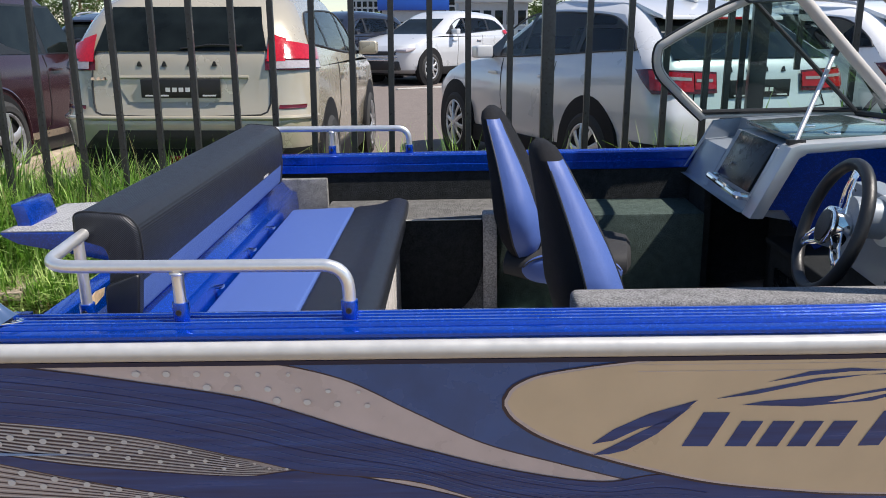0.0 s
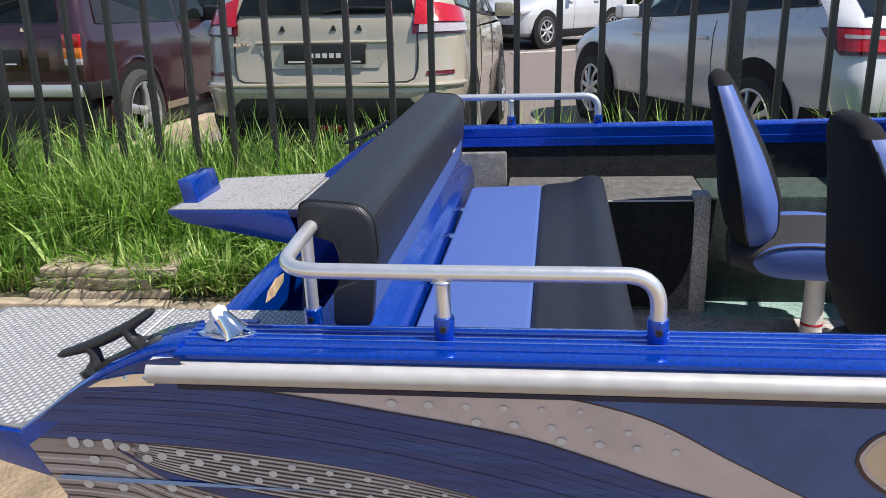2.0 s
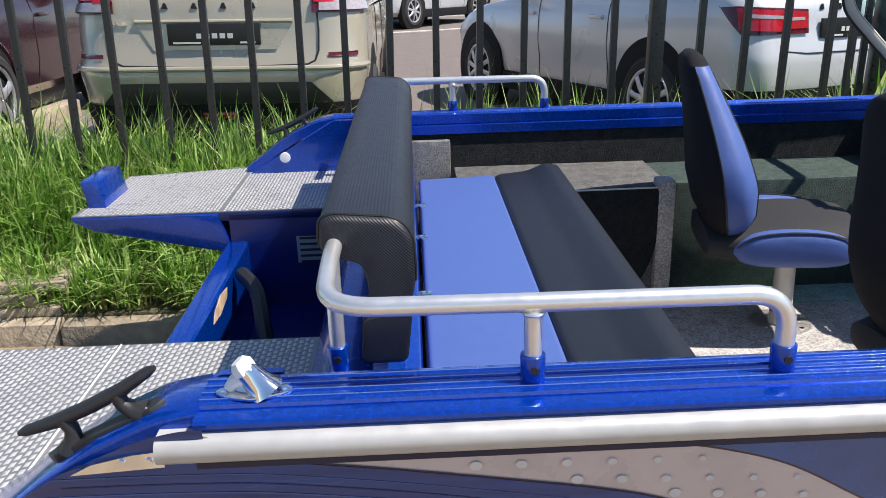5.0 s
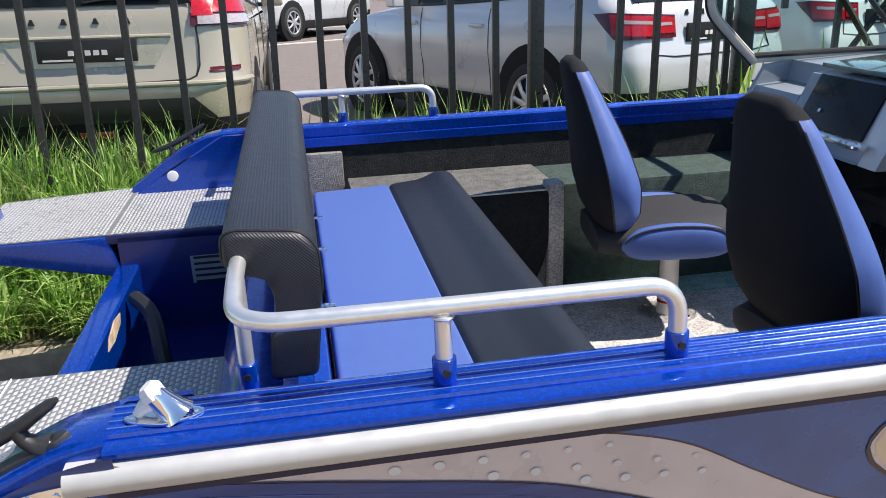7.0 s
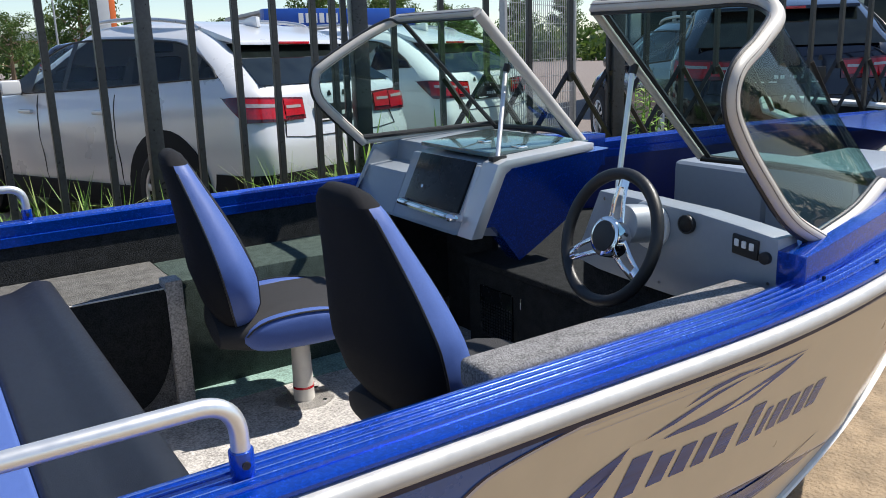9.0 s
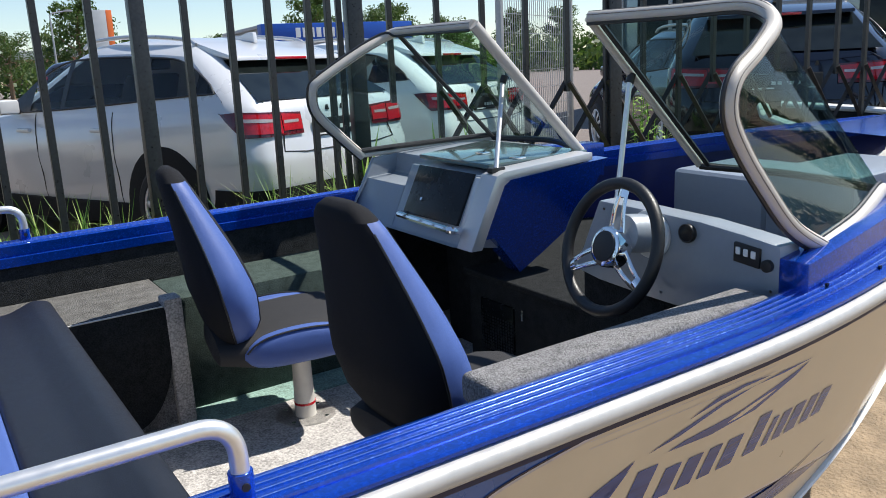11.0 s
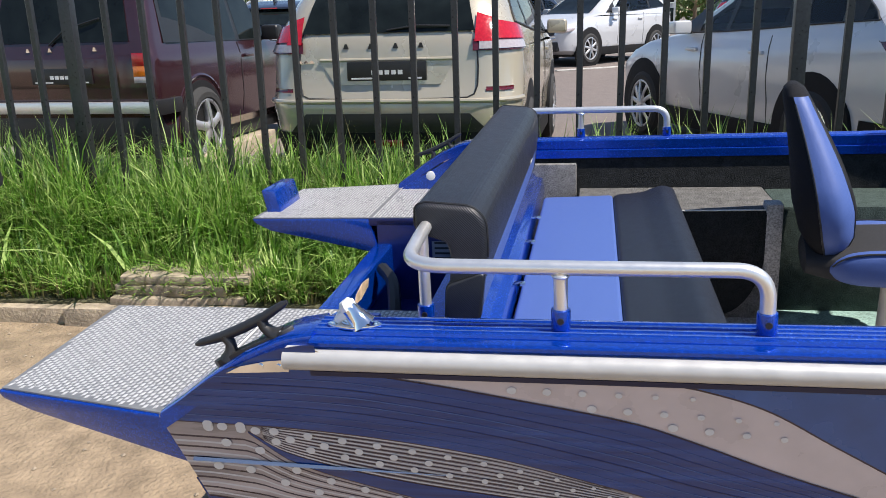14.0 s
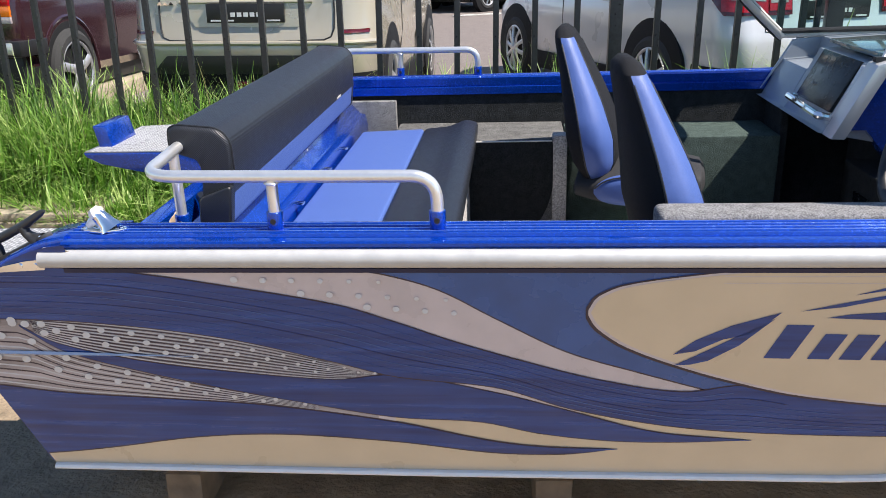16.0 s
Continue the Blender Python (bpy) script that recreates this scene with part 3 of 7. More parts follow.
part("backrest_mark", prism([(-0.6285, 0.975), (-0.6265, 0.975), (-0.628, 0.967), (-0.630, 0.967)], "y", 0.40, 0.47), M_DOT, bench)
M_SCUFF = mat("scuffed_bare_patch", (0.42, 0.31, 0.20), 0.8, 0, 40, 0.4, 0.0006)
scuff = prism([(-0.06, 0.605), (0.02, 0.598), (0.11, 0.612), (0.125, 0.636), (0.05, 0.645), (-0.03, 0.632)], "x", -1.1655, -1.1635)
part("scuff_patch", scuff, M_SCUFF, boat, "scuffed patch on the transom top")


# ---- pedestal seats ----
def pedestal_seat(m, label):
    seat = tagged(empty("pedestal_seat", m), label, "boat seat", "pedestal seats")
    part("base_plate", disc((0.06, 0, 0), (0, 0, 1), 0.105, 0.012, 32, bev=0.004), M_IVORY, seat, "round cream base plate")
    for a in range(4):
        part("bolt", disc((0.06 + 0.08 * math.cos(0.8 + a * 1.571), 0.08 * math.sin(0.8 + a * 1.571), 0.012), (0, 0, 1), 0.008, 0.005, 8), M_CHROME, seat)
    part("pedestal_collar", disc((0.06, 0, 0.215), (0, 0, 1), 0.034, 0.04, 20, r2=0.06), M_IVORY, seat)
    part("pedestal", disc((0.06, 0, 0.012), (0, 0, 1), 0.036, 0.24, 20, r2=0.031), M_IVORY, seat, "cream metal pedestal")
    part("label_band", disc((0.06, 0, 0.055), (0, 0, 1), 0.0364, 0.008, 20), M_RED, seat, "red printed band")
    part("swivel", box(-0.03, 0.15, -0.075, 0.075, 0.25, 0.275, 0.006), M_ALU, seat)
    # seat pan and side panels
    rings = []
    for x, a, z0, z1 in ((-0.23, 0.12, 0.30, 0.335), (-0.22, 0.17, 0.285, 0.365), (-0.12, 0.205, 0.265, 0.392), (0.05, 0.215, 0.262, 0.402), (0.17, 0.195, 0.27, 0.405), (0.225, 0.165, 0.30, 0.395), (0.24, 0.12, 0.325, 0.375)):
        rings.append(superring(x, 0, (z0 + z1) / 2, a, (z1 - z0) / 2, 3.2, 24, "yz"))
    part("seat_cushion", loft(rings), M_CLOTHLIT, seat, "black seat cushion")
    for q in (-1, 1):
        rings = []
        for i in range(23):
            u = i / 22
            x, k = -0.150 + 0.360 * u, max(0.04, 1 - abs(2 * u - 1) ** 5) ** 0.5
            rings.append(superring(x, q * (0.190 - 0.012 * u * u), 0.326 + 0.010 * math.sin(math.pi * u), 0.034 * k, (0.046 + 0.012 * math.sin(math.pi * u)) * k, 3.0, 20, "yz"))
        part("side_bolster", loft(rings), M_BLUEV, seat, "blue side panel of the seat")
        part("bolster_piping", tube([(-0.145 + 0.35 * i / 16, q * (0.214 - 0.012 * (i / 16) ** 2), 0.372 + 0.020 * math.sin(math.pi * i / 16) - 0.03 * abs(i / 8 - 1) ** 6) for i in range(17)], 0.003, 6), M_BLACKP, seat)
    # one padded back, cut into rear shell, side panels, centre and cap
    n, rows = 40, 22
    W = [(0, 0.10), (0.05, 0.165), (0.13, 0.208), (0.28, 0.232), (0.42, 0.226), (0.6, 0.19), (0.8, 0.145), (0.9, 0.122), (0.96, 0.10), (1.0, 0.055)]
    D = [(0, 0.03), (0.05, 0.055), (0.15, 0.086), (0.32, 0.098), (0.55, 0.08), (0.8, 0.054), (0.92, 0.043), (0.97, 0.034), (1.0, 0.014)]
    def ring(t, grow=0.0):
        lean = -0.155 - 0.135 * t + 0.030 * math.sin(math.pi * min(1, 0.05 + 1.0 * t)) * (1 - 0.3 * t)
        return superring(lean, 0, 0.335 + 0.565 * t, lerp(D, t) + grow, lerp(W, t) + grow, 2.7, n)
    rings = [ring(1 - (1 - i / rows) ** 1.15 if i > rows * 0.6 else 1 - (1 - i / rows) ** 1.15) for i in range(rows + 1)]
    def shell(name, material, keep, lab, grow=0.0):
        bm = bmesh.new()
        vs = [[bm.verts.new(p) for p in r] for r in rings]
        for j in range(rows):
            for i in range(n):
                if keep(abs(((i + 0.5) / n * 360 + 180) % 360 - 180), (j + 0.5) / rows, i < n / 2):
                    bm.faces.new((vs[j][i], vs[j][(i + 1) % n], vs[j + 1][(i + 1) % n], vs[j + 1][i]))
        if keep(180, 1.0, True) and keep(0, 1.0, True):
            bm.faces.new(vs[-1])
        bmesh.ops.delete(bm, geom=[v for v in bm.verts if not v.link_faces], context="VERTS")
        return part(name, bm, material, seat, lab, angle=70)
    cap = 0.90
    shell("back_shell", M_CLOTH, lambda a, v, q: a > 97 and v < cap, "black rear of the backrest")
    shell("head_cap", M_CLOTH, lambda a, v, q: v >= cap, "black cap of the backrest")
    shell("back_centre", M_CLOTH, lambda a, v, q: a < 38 and v < cap, "black centre panel of the backrest")
    shell("back_bolster", M_BLUEV, lambda a, v, q: 38 <= a <= 97 and v < cap and q, "blue side panel of the backrest")
    shell("back_bolster", M_BLUEV, lambda a, v, q: 38 <= a <= 97 and v < cap and not q, "blue side panel of the backrest")
    for k in (11, 4):
        for q in (k, n - k):
            part("piping", tube([Vector(r[q]) for r in rings[1:int(rows * cap) + 1]], 0.0032, 6), M_BLACKP, seat)
    return seat


pedestal_seat(BOAT @ pose(0.515, 0.40, FLOOR - 0.012, 0, 0, -10), "black and blue boat seat on a cream pedestal")
pedestal_seat(BOAT @ pose(0.615, -0.51, FLOOR, 0, 0, 2), "black and blue boat seat behind the wheel")

# ---- consoles and windscreen ----
M_TRIM = mat("brushed_silver_trim", (0.60, 0.60, 0.61), 0.36, 0.55, 6, 0.04, rvary=0.02)
M_LID = mat("glossy_lid", (0.10, 0.155, 0.16), 0.06, 0, 6, 0.08, 0, 0.8, rvary=0.02)
# bulkhead under the dash; the shade on it and its shelf is in the dark colour
part("bulkhead", box(1.30, 1.33, -0.72, 0.42, FLOOR, 0.72, 0.004), M_CARPETD, boat, "dark carpeted bulkhead under the dash, darkened further for the shade")
part("bulkhead", box(1.40, 1.43, 0.40, 0.72, FLOOR, 0.90, 0.004), M_CARPETD, boat, "dark carpeted bulkhead under the dash, darkened further for the shade")
part("bulkhead_shelf", box(1.285, 1.62, -0.80, 0.44, 0.718, 0.742, 0.008, 3), M_CARPETD, boat, "carpeted shelf below the dash, coloured dark for the shade there")
hatchway = part("hatch_opening", box(1.292, 1.302, 0.145, 0.34, 0.45, 0.645, 0.003), M_DARKP, boat, "dark opening with a mesh inside")
bm = bmesh.new()
for i in range(12):
    for j in range(11):
        disc((1.291, 0.155 + 0.0155 * i, 0.465 + 0.012 * j), (-1, 0, 0), 0.0042, 0.002, 6, bm)
tagged(part("mesh_dots", bm, M_BLACKP, hatchway, smooth=False), kind="stuff")
part("latch", box(1.284, 1.30, 0.082, 0.089, 0.615, 0.655, 0.002), M_CHROME, boat)
for q in (-1, 1):
    part("bulkhead", box(1.12, 1.15, q * 0.70, q * 0.93, 0.45, 0.885, 0.004), M_CARPETD, boat, "dark carpeted bulkhead under the dash, darkened further for the shade")
part("latch", box(1.345, 1.36, 0.14, 0.146, 0.60, 0.64, 0.002), M_CHROME, boat)
# passenger side console
con = part("console", prism([(1.07, 0.885), (1.095, 0.885), (1.205, 1.115), (1.60, 1.14), (1.70, 1.125), (1.57, 0.90), (1.42, 0.82)], "y", 0.20, 0.665, 0.006), M_GREYP, boat, "grey painted dashboard console")
part("console_tray", prism([(1.07, 0.885), (1.095, 0.885), (1.165, 1.035), (1.30, 1.045), (1.315, 1.125), (1.60, 1.138), (1.80, 1.13), (1.62, 0.85), (1.42, 0.82)], "y", 0.665, 0.985, 0.006), M_GREYP, con, "pale recessed tray of the dashboard")
part("console_cheek", prism([(1.085, 0.91), (1.200, 1.112), (1.33, 1.125), (1.30, 1.03), (1.16, 1.02)], "y", 0.962, 0.985, 0.004), M_GREYP, con)
side = prism([(1.14, 0.900), (1.235, 1.088), (1.26, 1.103), (1.72, 1.126), (1.60, 0.905), (1.46, 0.810), (1.354, 0.744), (1.215, 0.900)], "y", 0.118, 0.190)
for v in side.verts:
    v.co.y += 0.22 * max(0.0, 1.10 - v.co.z)
part("console_side", side, M_BLUE, con, "blue side panel of the console")
edge = [(1.085, 0.880), (1.204, 1.123), (1.240, 1.134), (1.64, 1.154)]
inner = [(1.64, 1.126), (1.265, 1.102), (1.236, 1.086), (1.132, 0.878)]
part("edge_trim", prism(edge + inner, "y", 0.118, 0.205, 0.004), M_TRIM, con, "broad silver edge trim")
part("edge_trim", prism([(1.118, 0.935), (1.196, 1.108), (1.214, 1.112), (1.142, 0.935)], "y", 0.205, 0.234, 0.004), M_TRIM, con, "broad silver edge trim")
gl = part("glove_door", prism([(1.112, 0.948), (1.199, 1.119), (1.22, 1.112), (1.14, 0.94)], "y", 0.242, 0.60, 0.004), M_DARKP, con, "smoked black glovebox door")
part("glove_lock", disc((1.142, 0.50, 1.005), (-0.87, 0, 0.49), 0.007, 0.008, 14), M_CHROME, gl)
part("grab_handle", tube(rounded([(1.11, 0.575, 0.943), (1.074, 0.575, 0.950), (1.066, 0.205, 0.944), (1.105, 0.205, 0.938)], 0.02, 5), 0.0135, 10), M_CHROME, con, "chrome grab handle")
lid = part("console_lid", prism([(1.235, 0.21), (1.235, 0.655), (1.66, 0.80), (1.70, 0.21)], "z", 1.134, 1.150, 0.003), M_LID, con, "glossy grey-green hinged console lid")
for y in (0.215, 0.425):
    part("hinge", box(1.37, 1.41, y, y + 0.05, 1.150, 1.158, 0.003), M_CHROME, con)
# helm
HELM_X = 1.20
HELM = [(-0.386, 1.083), (-0.56, 1.080), (-0.743, 1.074), (-0.87, 1.062), (-0.968, 1.050), (-0.972, 0.925), (-0.95, 0.905), (-0.706, 0.836), (-0.54, 0.840), (-0.385, 0.848), (-0.264, 0.867), (-0.317, 0.930)]
helm = part("helm_console", prism(HELM, "x", HELM_X, HELM_X + 0.075, 0.007), M_GREYP, boat, "grey painted helm console")
part("helm_lining", box(HELM_X + 0.02, HELM_X + 0.20, -0.95, -0.30, 0.60, 0.86, 0.006), M_CARPETD, helm)
FN = Vector((-1, 0, 0))


def on_helm(y, z, out=0.0):
    return Vector((HELM_X, y, z)) + FN * out


part("wheel_boss", disc(on_helm(-0.575, 1.015, -0.03), (-0.95, 0.05, 0.12), 0.052, 0.12, 28, bev=0.010), M_GREYP, helm, "grey steering column boss")
part("boss_ring", disc(on_helm(-0.585, 1.018, 0.0), (-1, 0, 0), 0.066, 0.012, 32, bev=0.004), M_WHITE, helm, "white ring behind the wheel")
gauge = part("gauge", disc(on_helm(-0.709, 1.041, -0.002), FN, 0.024, 0.012, 28, bev=0.003), M_BLACKP, helm, "round black gauge")
part("gauge_bezel", torus(on_helm(-0.709, 1.041, 0.012), FN, 0.0225, 0.0025, 28, 8), M_BLACKP, gauge)
part("gauge_glass", disc(on_helm(-0.709, 1.041, 0.009), FN, 0.020, 0.004, 24), M_DARKP, gauge)


def face_box(y, z, w, h, out, material, name, parent, lab=""):
    bm = box(-out, out, -w, w, -h, h, 0.003)
    for v in bm.verts:
        v.co = on_helm(y, z) + Vector((v.co.x, v.co.y, v.co.z + 0.10 * v.co.y))
    return part(name, bm, material, parent, lab)


sw = face_box(-0.884, 1.016, 0.036, 0.024, 0.008, M_BLACKP, "switch_panel", helm, "black switch panel")
for k in range(3):
    face_box(-0.862 - 0.021 * k, 1.024 - 0.002 * k, 0.006, 0.009, 0.012, M_WHITE, "switch", sw)
part("socket", disc(on_helm(-0.940, 1.000, -0.002), FN, 0.015, 0.014, 20, bev=0.003), M_BLACKP, helm, "black power socket")
for y, z in ((-0.41, 1.062), (-0.62, 0.865), (-0.95, 0.940)):
    part("screw", disc(on_helm(y, z, -0.001), FN, 0.004, 0.004, 10), M_CHROME, helm)
# bow cockpit seen over the dash
def coaming(top, y0, y1):
    """A side deck that follows the narrowing bow."""
    bm = prism(top + [(x, 0.90) for x, z in reversed(top)], "y", y0, y1, 0.006)
    for v in bm.verts:
        v.co.y *= hw(v.co.x) / hw(1.2)
    return part("coaming", bm, M_BLUE, boat, "blue side deck under the windscreen")


coaming([(1.20, 0.982), (1.5, 1.016), (1.7, 1.039), (1.9, 1.062), (2.1, 1.057), (2.3, 1.052)], 0.92, 1.06)
coam = coaming([(1.20, 1.024), (1.5, 1.056), (1.7, 1.070), (1.9, 1.085), (2.1, 1.080), (2.3, 1.075)], -1.042, -0.966)
for x in (1.27, 1.49):
    part("bolt", disc((x, -1.041, 0.962), (0, -1, 0), 0.005, 0.005, 10), M_DARKP, coam)
part("bow_box", box(2.05, 2.45, -0.325, 0.09, 0.70, 1.024, 0.03, 3), M_GREYP, boat, "grey bow locker with rounded corners")
part("bow_box", box(2.02, 2.5, -0.66, -0.350, 0.70, 1.068, 0.012, 3), M_GREYP, boat, "grey bow locker with rounded corners")
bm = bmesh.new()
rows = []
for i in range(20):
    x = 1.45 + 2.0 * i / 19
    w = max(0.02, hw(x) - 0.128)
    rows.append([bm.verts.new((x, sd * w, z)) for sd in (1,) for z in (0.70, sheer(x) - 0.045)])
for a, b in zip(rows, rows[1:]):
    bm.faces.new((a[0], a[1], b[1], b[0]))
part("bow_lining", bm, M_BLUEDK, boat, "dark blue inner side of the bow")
bm = bmesh.new()
rows = [[bm.verts.new((x, sd * max(0.02, hw(x) - 0.13), 0.70)) for sd in (-1, 1)] for x in [1.40 + 0.1 * i for i in range(21)]]
for a, b in zip(rows, rows[1:]):
    bm.faces.new((a[0], a[1], b[1], b[0]))
part("bow_floor", bm, M_CARPETD, boat, "dark carpeted bow floor")
bm = bmesh.new()
rows = [[bm.verts.new((x, sd * max(0.005, hw(x) - 0.01), sheer(x) - 0.006 + 0.02 * (sd == 0))) for sd in (-1, 0, 1)] for x in [3.0 + 0.03 * i for i in range(18)]]
for a, b in zip(rows, rows[1:]):
    for k in range(2):
        bm.faces.new((a[k], a[k + 1], b[k + 1], b[k]))
part("foredeck", bm, M_BLUE, boat, "blue foredeck")
# windscreen
M_FRAME = mat("satin_champagne_frame", (0.50, 0.47, 0.43), 0.45, 0.15, 8, 0.04, rvary=0.03)
M_GROOVE = mat("shadowed_groove", (0.16, 0.145, 0.13), 0.7, 0, 8, 0.04)
SIDES = {1: [(1.175, 0.98, 1.098), (1.07, 0.97, 1.195), (0.974, 0.96, 1.295), (0.961, 0.95, 1.384), (1.001, 0.94, 1.425), (1.175, 0.92, 1.524), (1.30, 0.90, 1.582), (1.315, 0.80, 1.590), (1.31, 0.62, 1.591), (1.27, 0.284, 1.591)],
         -1: [(1.355, -0.98, 1.022), (1.218, -0.98, 1.098), (1.123, -0.97, 1.201), (1.054, -0.96, 1.294), (1.019, -0.955, 1.368), (1.04, -0.95, 1.436), (1.152, -0.92, 1.488), (1.290, -0.86, 1.545), (1.335, -0.76, 1.588), (1.315, -0.56, 1.587), (1.275, -0.278, 1.586)]}
CORNER = {1: (Vector((1.80, 0.90, 1.115)), Vector((1.315, 0.86, 1.578))), -1: (Vector((1.80, -0.857, 1.087)), Vector((1.335, -0.80, 1.572)))}
MIDDLE = {1: (Vector((1.712, 0.240, 1.112)), Vector((1.262, 0.272, 1.592))), -1: (Vector((1.720, -0.312, 1.115)), Vector((1.272, -0.272, 1.588)))}
for s in (1, -1):
    path = smooth_path(SIDES[s], 6)
    side_n = len(path) - 6 * 3 - 1
    (low, high), (mlow, mhigh) = CORNER[s], MIDDLE[s]
    ws = part("windscreen", tube(path, 0.0195, 14), M_FRAME, boat, "grey-beige framed raked windscreen half")
    # fine grooves along both faces as painted dark shade lines, and the black glazing strip inside
    for off, lift, rad, material, name in ((-0.010, 0.0163, 0.0016, M_GROOVE, "groove"), (0.005, 0.0186, 0.0013, M_GROOVE, "groove"), (-0.010, -0.0163, 0.0016, M_GROOVE, "groove"), (0.021, 0.0, 0.0055, M_BLACKP, "gasket")):
        line = []
        for i, p in enumerate(path):
            d = (path[min(i + 1, len(path) - 1)] - path[max(i - 1, 0)]).normalized()
            k = ease((i - side_n + 9) / 18)
            normal = Vector((0.0, s, 0.0)).lerp(Vector((-0.75, 0.0, 0.65)), k).normalized()
            away = d.cross(normal).normalized() * s
            line.append(p + away * off + normal * lift)
        part(name, tube(line, rad, 6), material, ws)
    part("centre_frame", tube([mhigh, mlow], 0.017 if s > 0 else 0.0115, 10, flat=1.2), M_FRAME, ws)
    inset = Vector((0.012, s * 0.026, -0.004))
    part("gasket", tube([mhigh + inset, mlow + inset], 0.008, 6), M_BLACKP, ws, "black glazing strip")
    part("bottom_gasket", tube(smooth_path([mlow + Vector((0.0, 0.0, -0.004)), Vector((1.85, s * 0.56, low.z + 0.004)), low], 6), 0.012, 10), M_BLACKP, ws)
    mid = low.lerp(Vector(SIDES[s][0]), 0.55) + Vector((0, s * 0.015, 0))
    rail = smooth_path([low + Vector((0.02, 0, -0.004)), low + Vector((-0.04, s * 0.02, -0.005)), mid, Vector(SIDES[s][0]) + Vector((-0.005, s * -0.004, 0.004))], 6)
    part("bottom_frame", tube(rail, 0.011 if s > 0 else 0.019, 12), M_FRAME, ws)
    part("bottom_gasket", tube([p + Vector((-0.004, -s * 0.006, 0.019)) for p in rail], 0.011 if s > 0 else 0.006, 8), M_BLACKP, ws)
    if s > 0:
        part("corner_post", tube([high, low], 0.010, 8), M_BLACKP, ws)
    # one bent sheet of glass from the side rail round to the middle
    sill = smooth_path([mlow, Vector((1.84, s * 0.56, low.z + 0.004)), low + Vector((0.01, -s * 0.03, 0))], 6)[::-1]
    side_rail = rail[::-1]
    def along(line, u):
        k = min(len(line) - 1.001, max(0.0, u * (len(line) - 1)))
        return line[int(k)].lerp(line[int(k) + 1], k - int(k))
    bm = bmesh.new()
    columns = []
    for i, p in enumerate(path):
        base = along(side_rail, i / side_n) if i <= side_n else along(sill, (i - side_n) / (len(path) - 1 - side_n))
        columns.append([bm.verts.new(p.lerp(base, j / 5)) for j in range(6)])
    for p, q in zip(columns, columns[1:]):
        for a in range(5):
            bm.faces.new((p[a], p[a + 1], q[a + 1], q[a]))
    bmesh.ops.remove_doubles(bm, verts=bm.verts, dist=0.0005)
    pane = part("pane", bm, M_SCREEN, ws, "greenish bent clear glass", angle=80)
    pane.visible_shadow = False
    foot, head_ = ((1.255, 0.165, 1.112), (1.43, 0.341, 1.386)) if s > 0 else ((1.335, -0.322, 1.045), (1.42, -0.29, 1.395))
    part("strut", tube([foot, head_], 0.0085, 10), M_ALU, ws, "slim silver support strut")
    part("strut_head", disc(head_, (0.4, 0, 1), 0.013, 0.028, 12), M_BLACKP, ws)
    part("strut_foot", box(foot[0] - 0.03, foot[0] + 0.03, foot[1] - 0.014, foot[1] + 0.014, foot[2] - 0.012, foot[2] + 0.006, 0.004), M_BLACKP, ws)

wheel = tagged(empty("steering_wheel", BOAT @ Matrix.Translation((1.075, -0.555, 0.998)) @ Euler((0, radians(-72), radians(-5))).to_matrix().to_4x4()), "black steering wheel with chrome hub and spokes", "steering wheel")
part("rim", torus((0, 0, 0), (0, 0, 1), 0.170, 0.0165, 56, 12), M_BLACKP, wheel, "black leather rim")
hubw = part("hub", disc((0, 0, -0.03), (0, 0, 1), 0.054, 0.05, 32, bev=0.008), M_CHROME, wheel, "polished chrome hub")
part("hub_cap", disc((0, 0, 0.02), (0, 0, 1), 0.041, 0.004, 28, bev=0.002), M_BLACKP, hubw, "black hub badge")
for a in (0, 120, 240):
    d, e = Vector((math.cos(radians(a)), math.sin(radians(a)), 0)), Vector((-math.sin(radians(a)), math.cos(radians(a)), 0))
    bm = bmesh.new()
    for q in (-1, 1):
        tube([d * 0.035 + e * q * 0.024 + Vector((0, 0, -0.01)), d * 0.10 + e * q * 0.017, d * 0.155 + e * q * 0.010], 0.0075, 8, bm, 0.5)
    tube([d * 0.135 - e * 0.03 * 0, d * 0.165], 0.02, 8, bm, 0.35)
    part("spoke", bm, M_CHROME, wheel, "split chrome spoke")

# the dash and the screen stand level with the keel, not with the rising gunwale
DASH = ("bulkhead", "hatch_opening", "mesh_dots", "latch", "console", "edge_trim", "glove", "grab_handle", "hinge")
for ob in boat.children_recursive:
    if ob.name.startswith(DASH):
        ob.data.transform(Matrix.Translation((0.018, 0, -0.027) if ob.name.startswith(("console", "edge_trim", "glove", "grab", "hinge")) else (0, 0, -0.038)))

# ---- deck fittings ----
M_CLEAT = mat("black_nylon", (0.02, 0.02, 0.021), 0.45, 0, 80, 0.2, 0.0003)


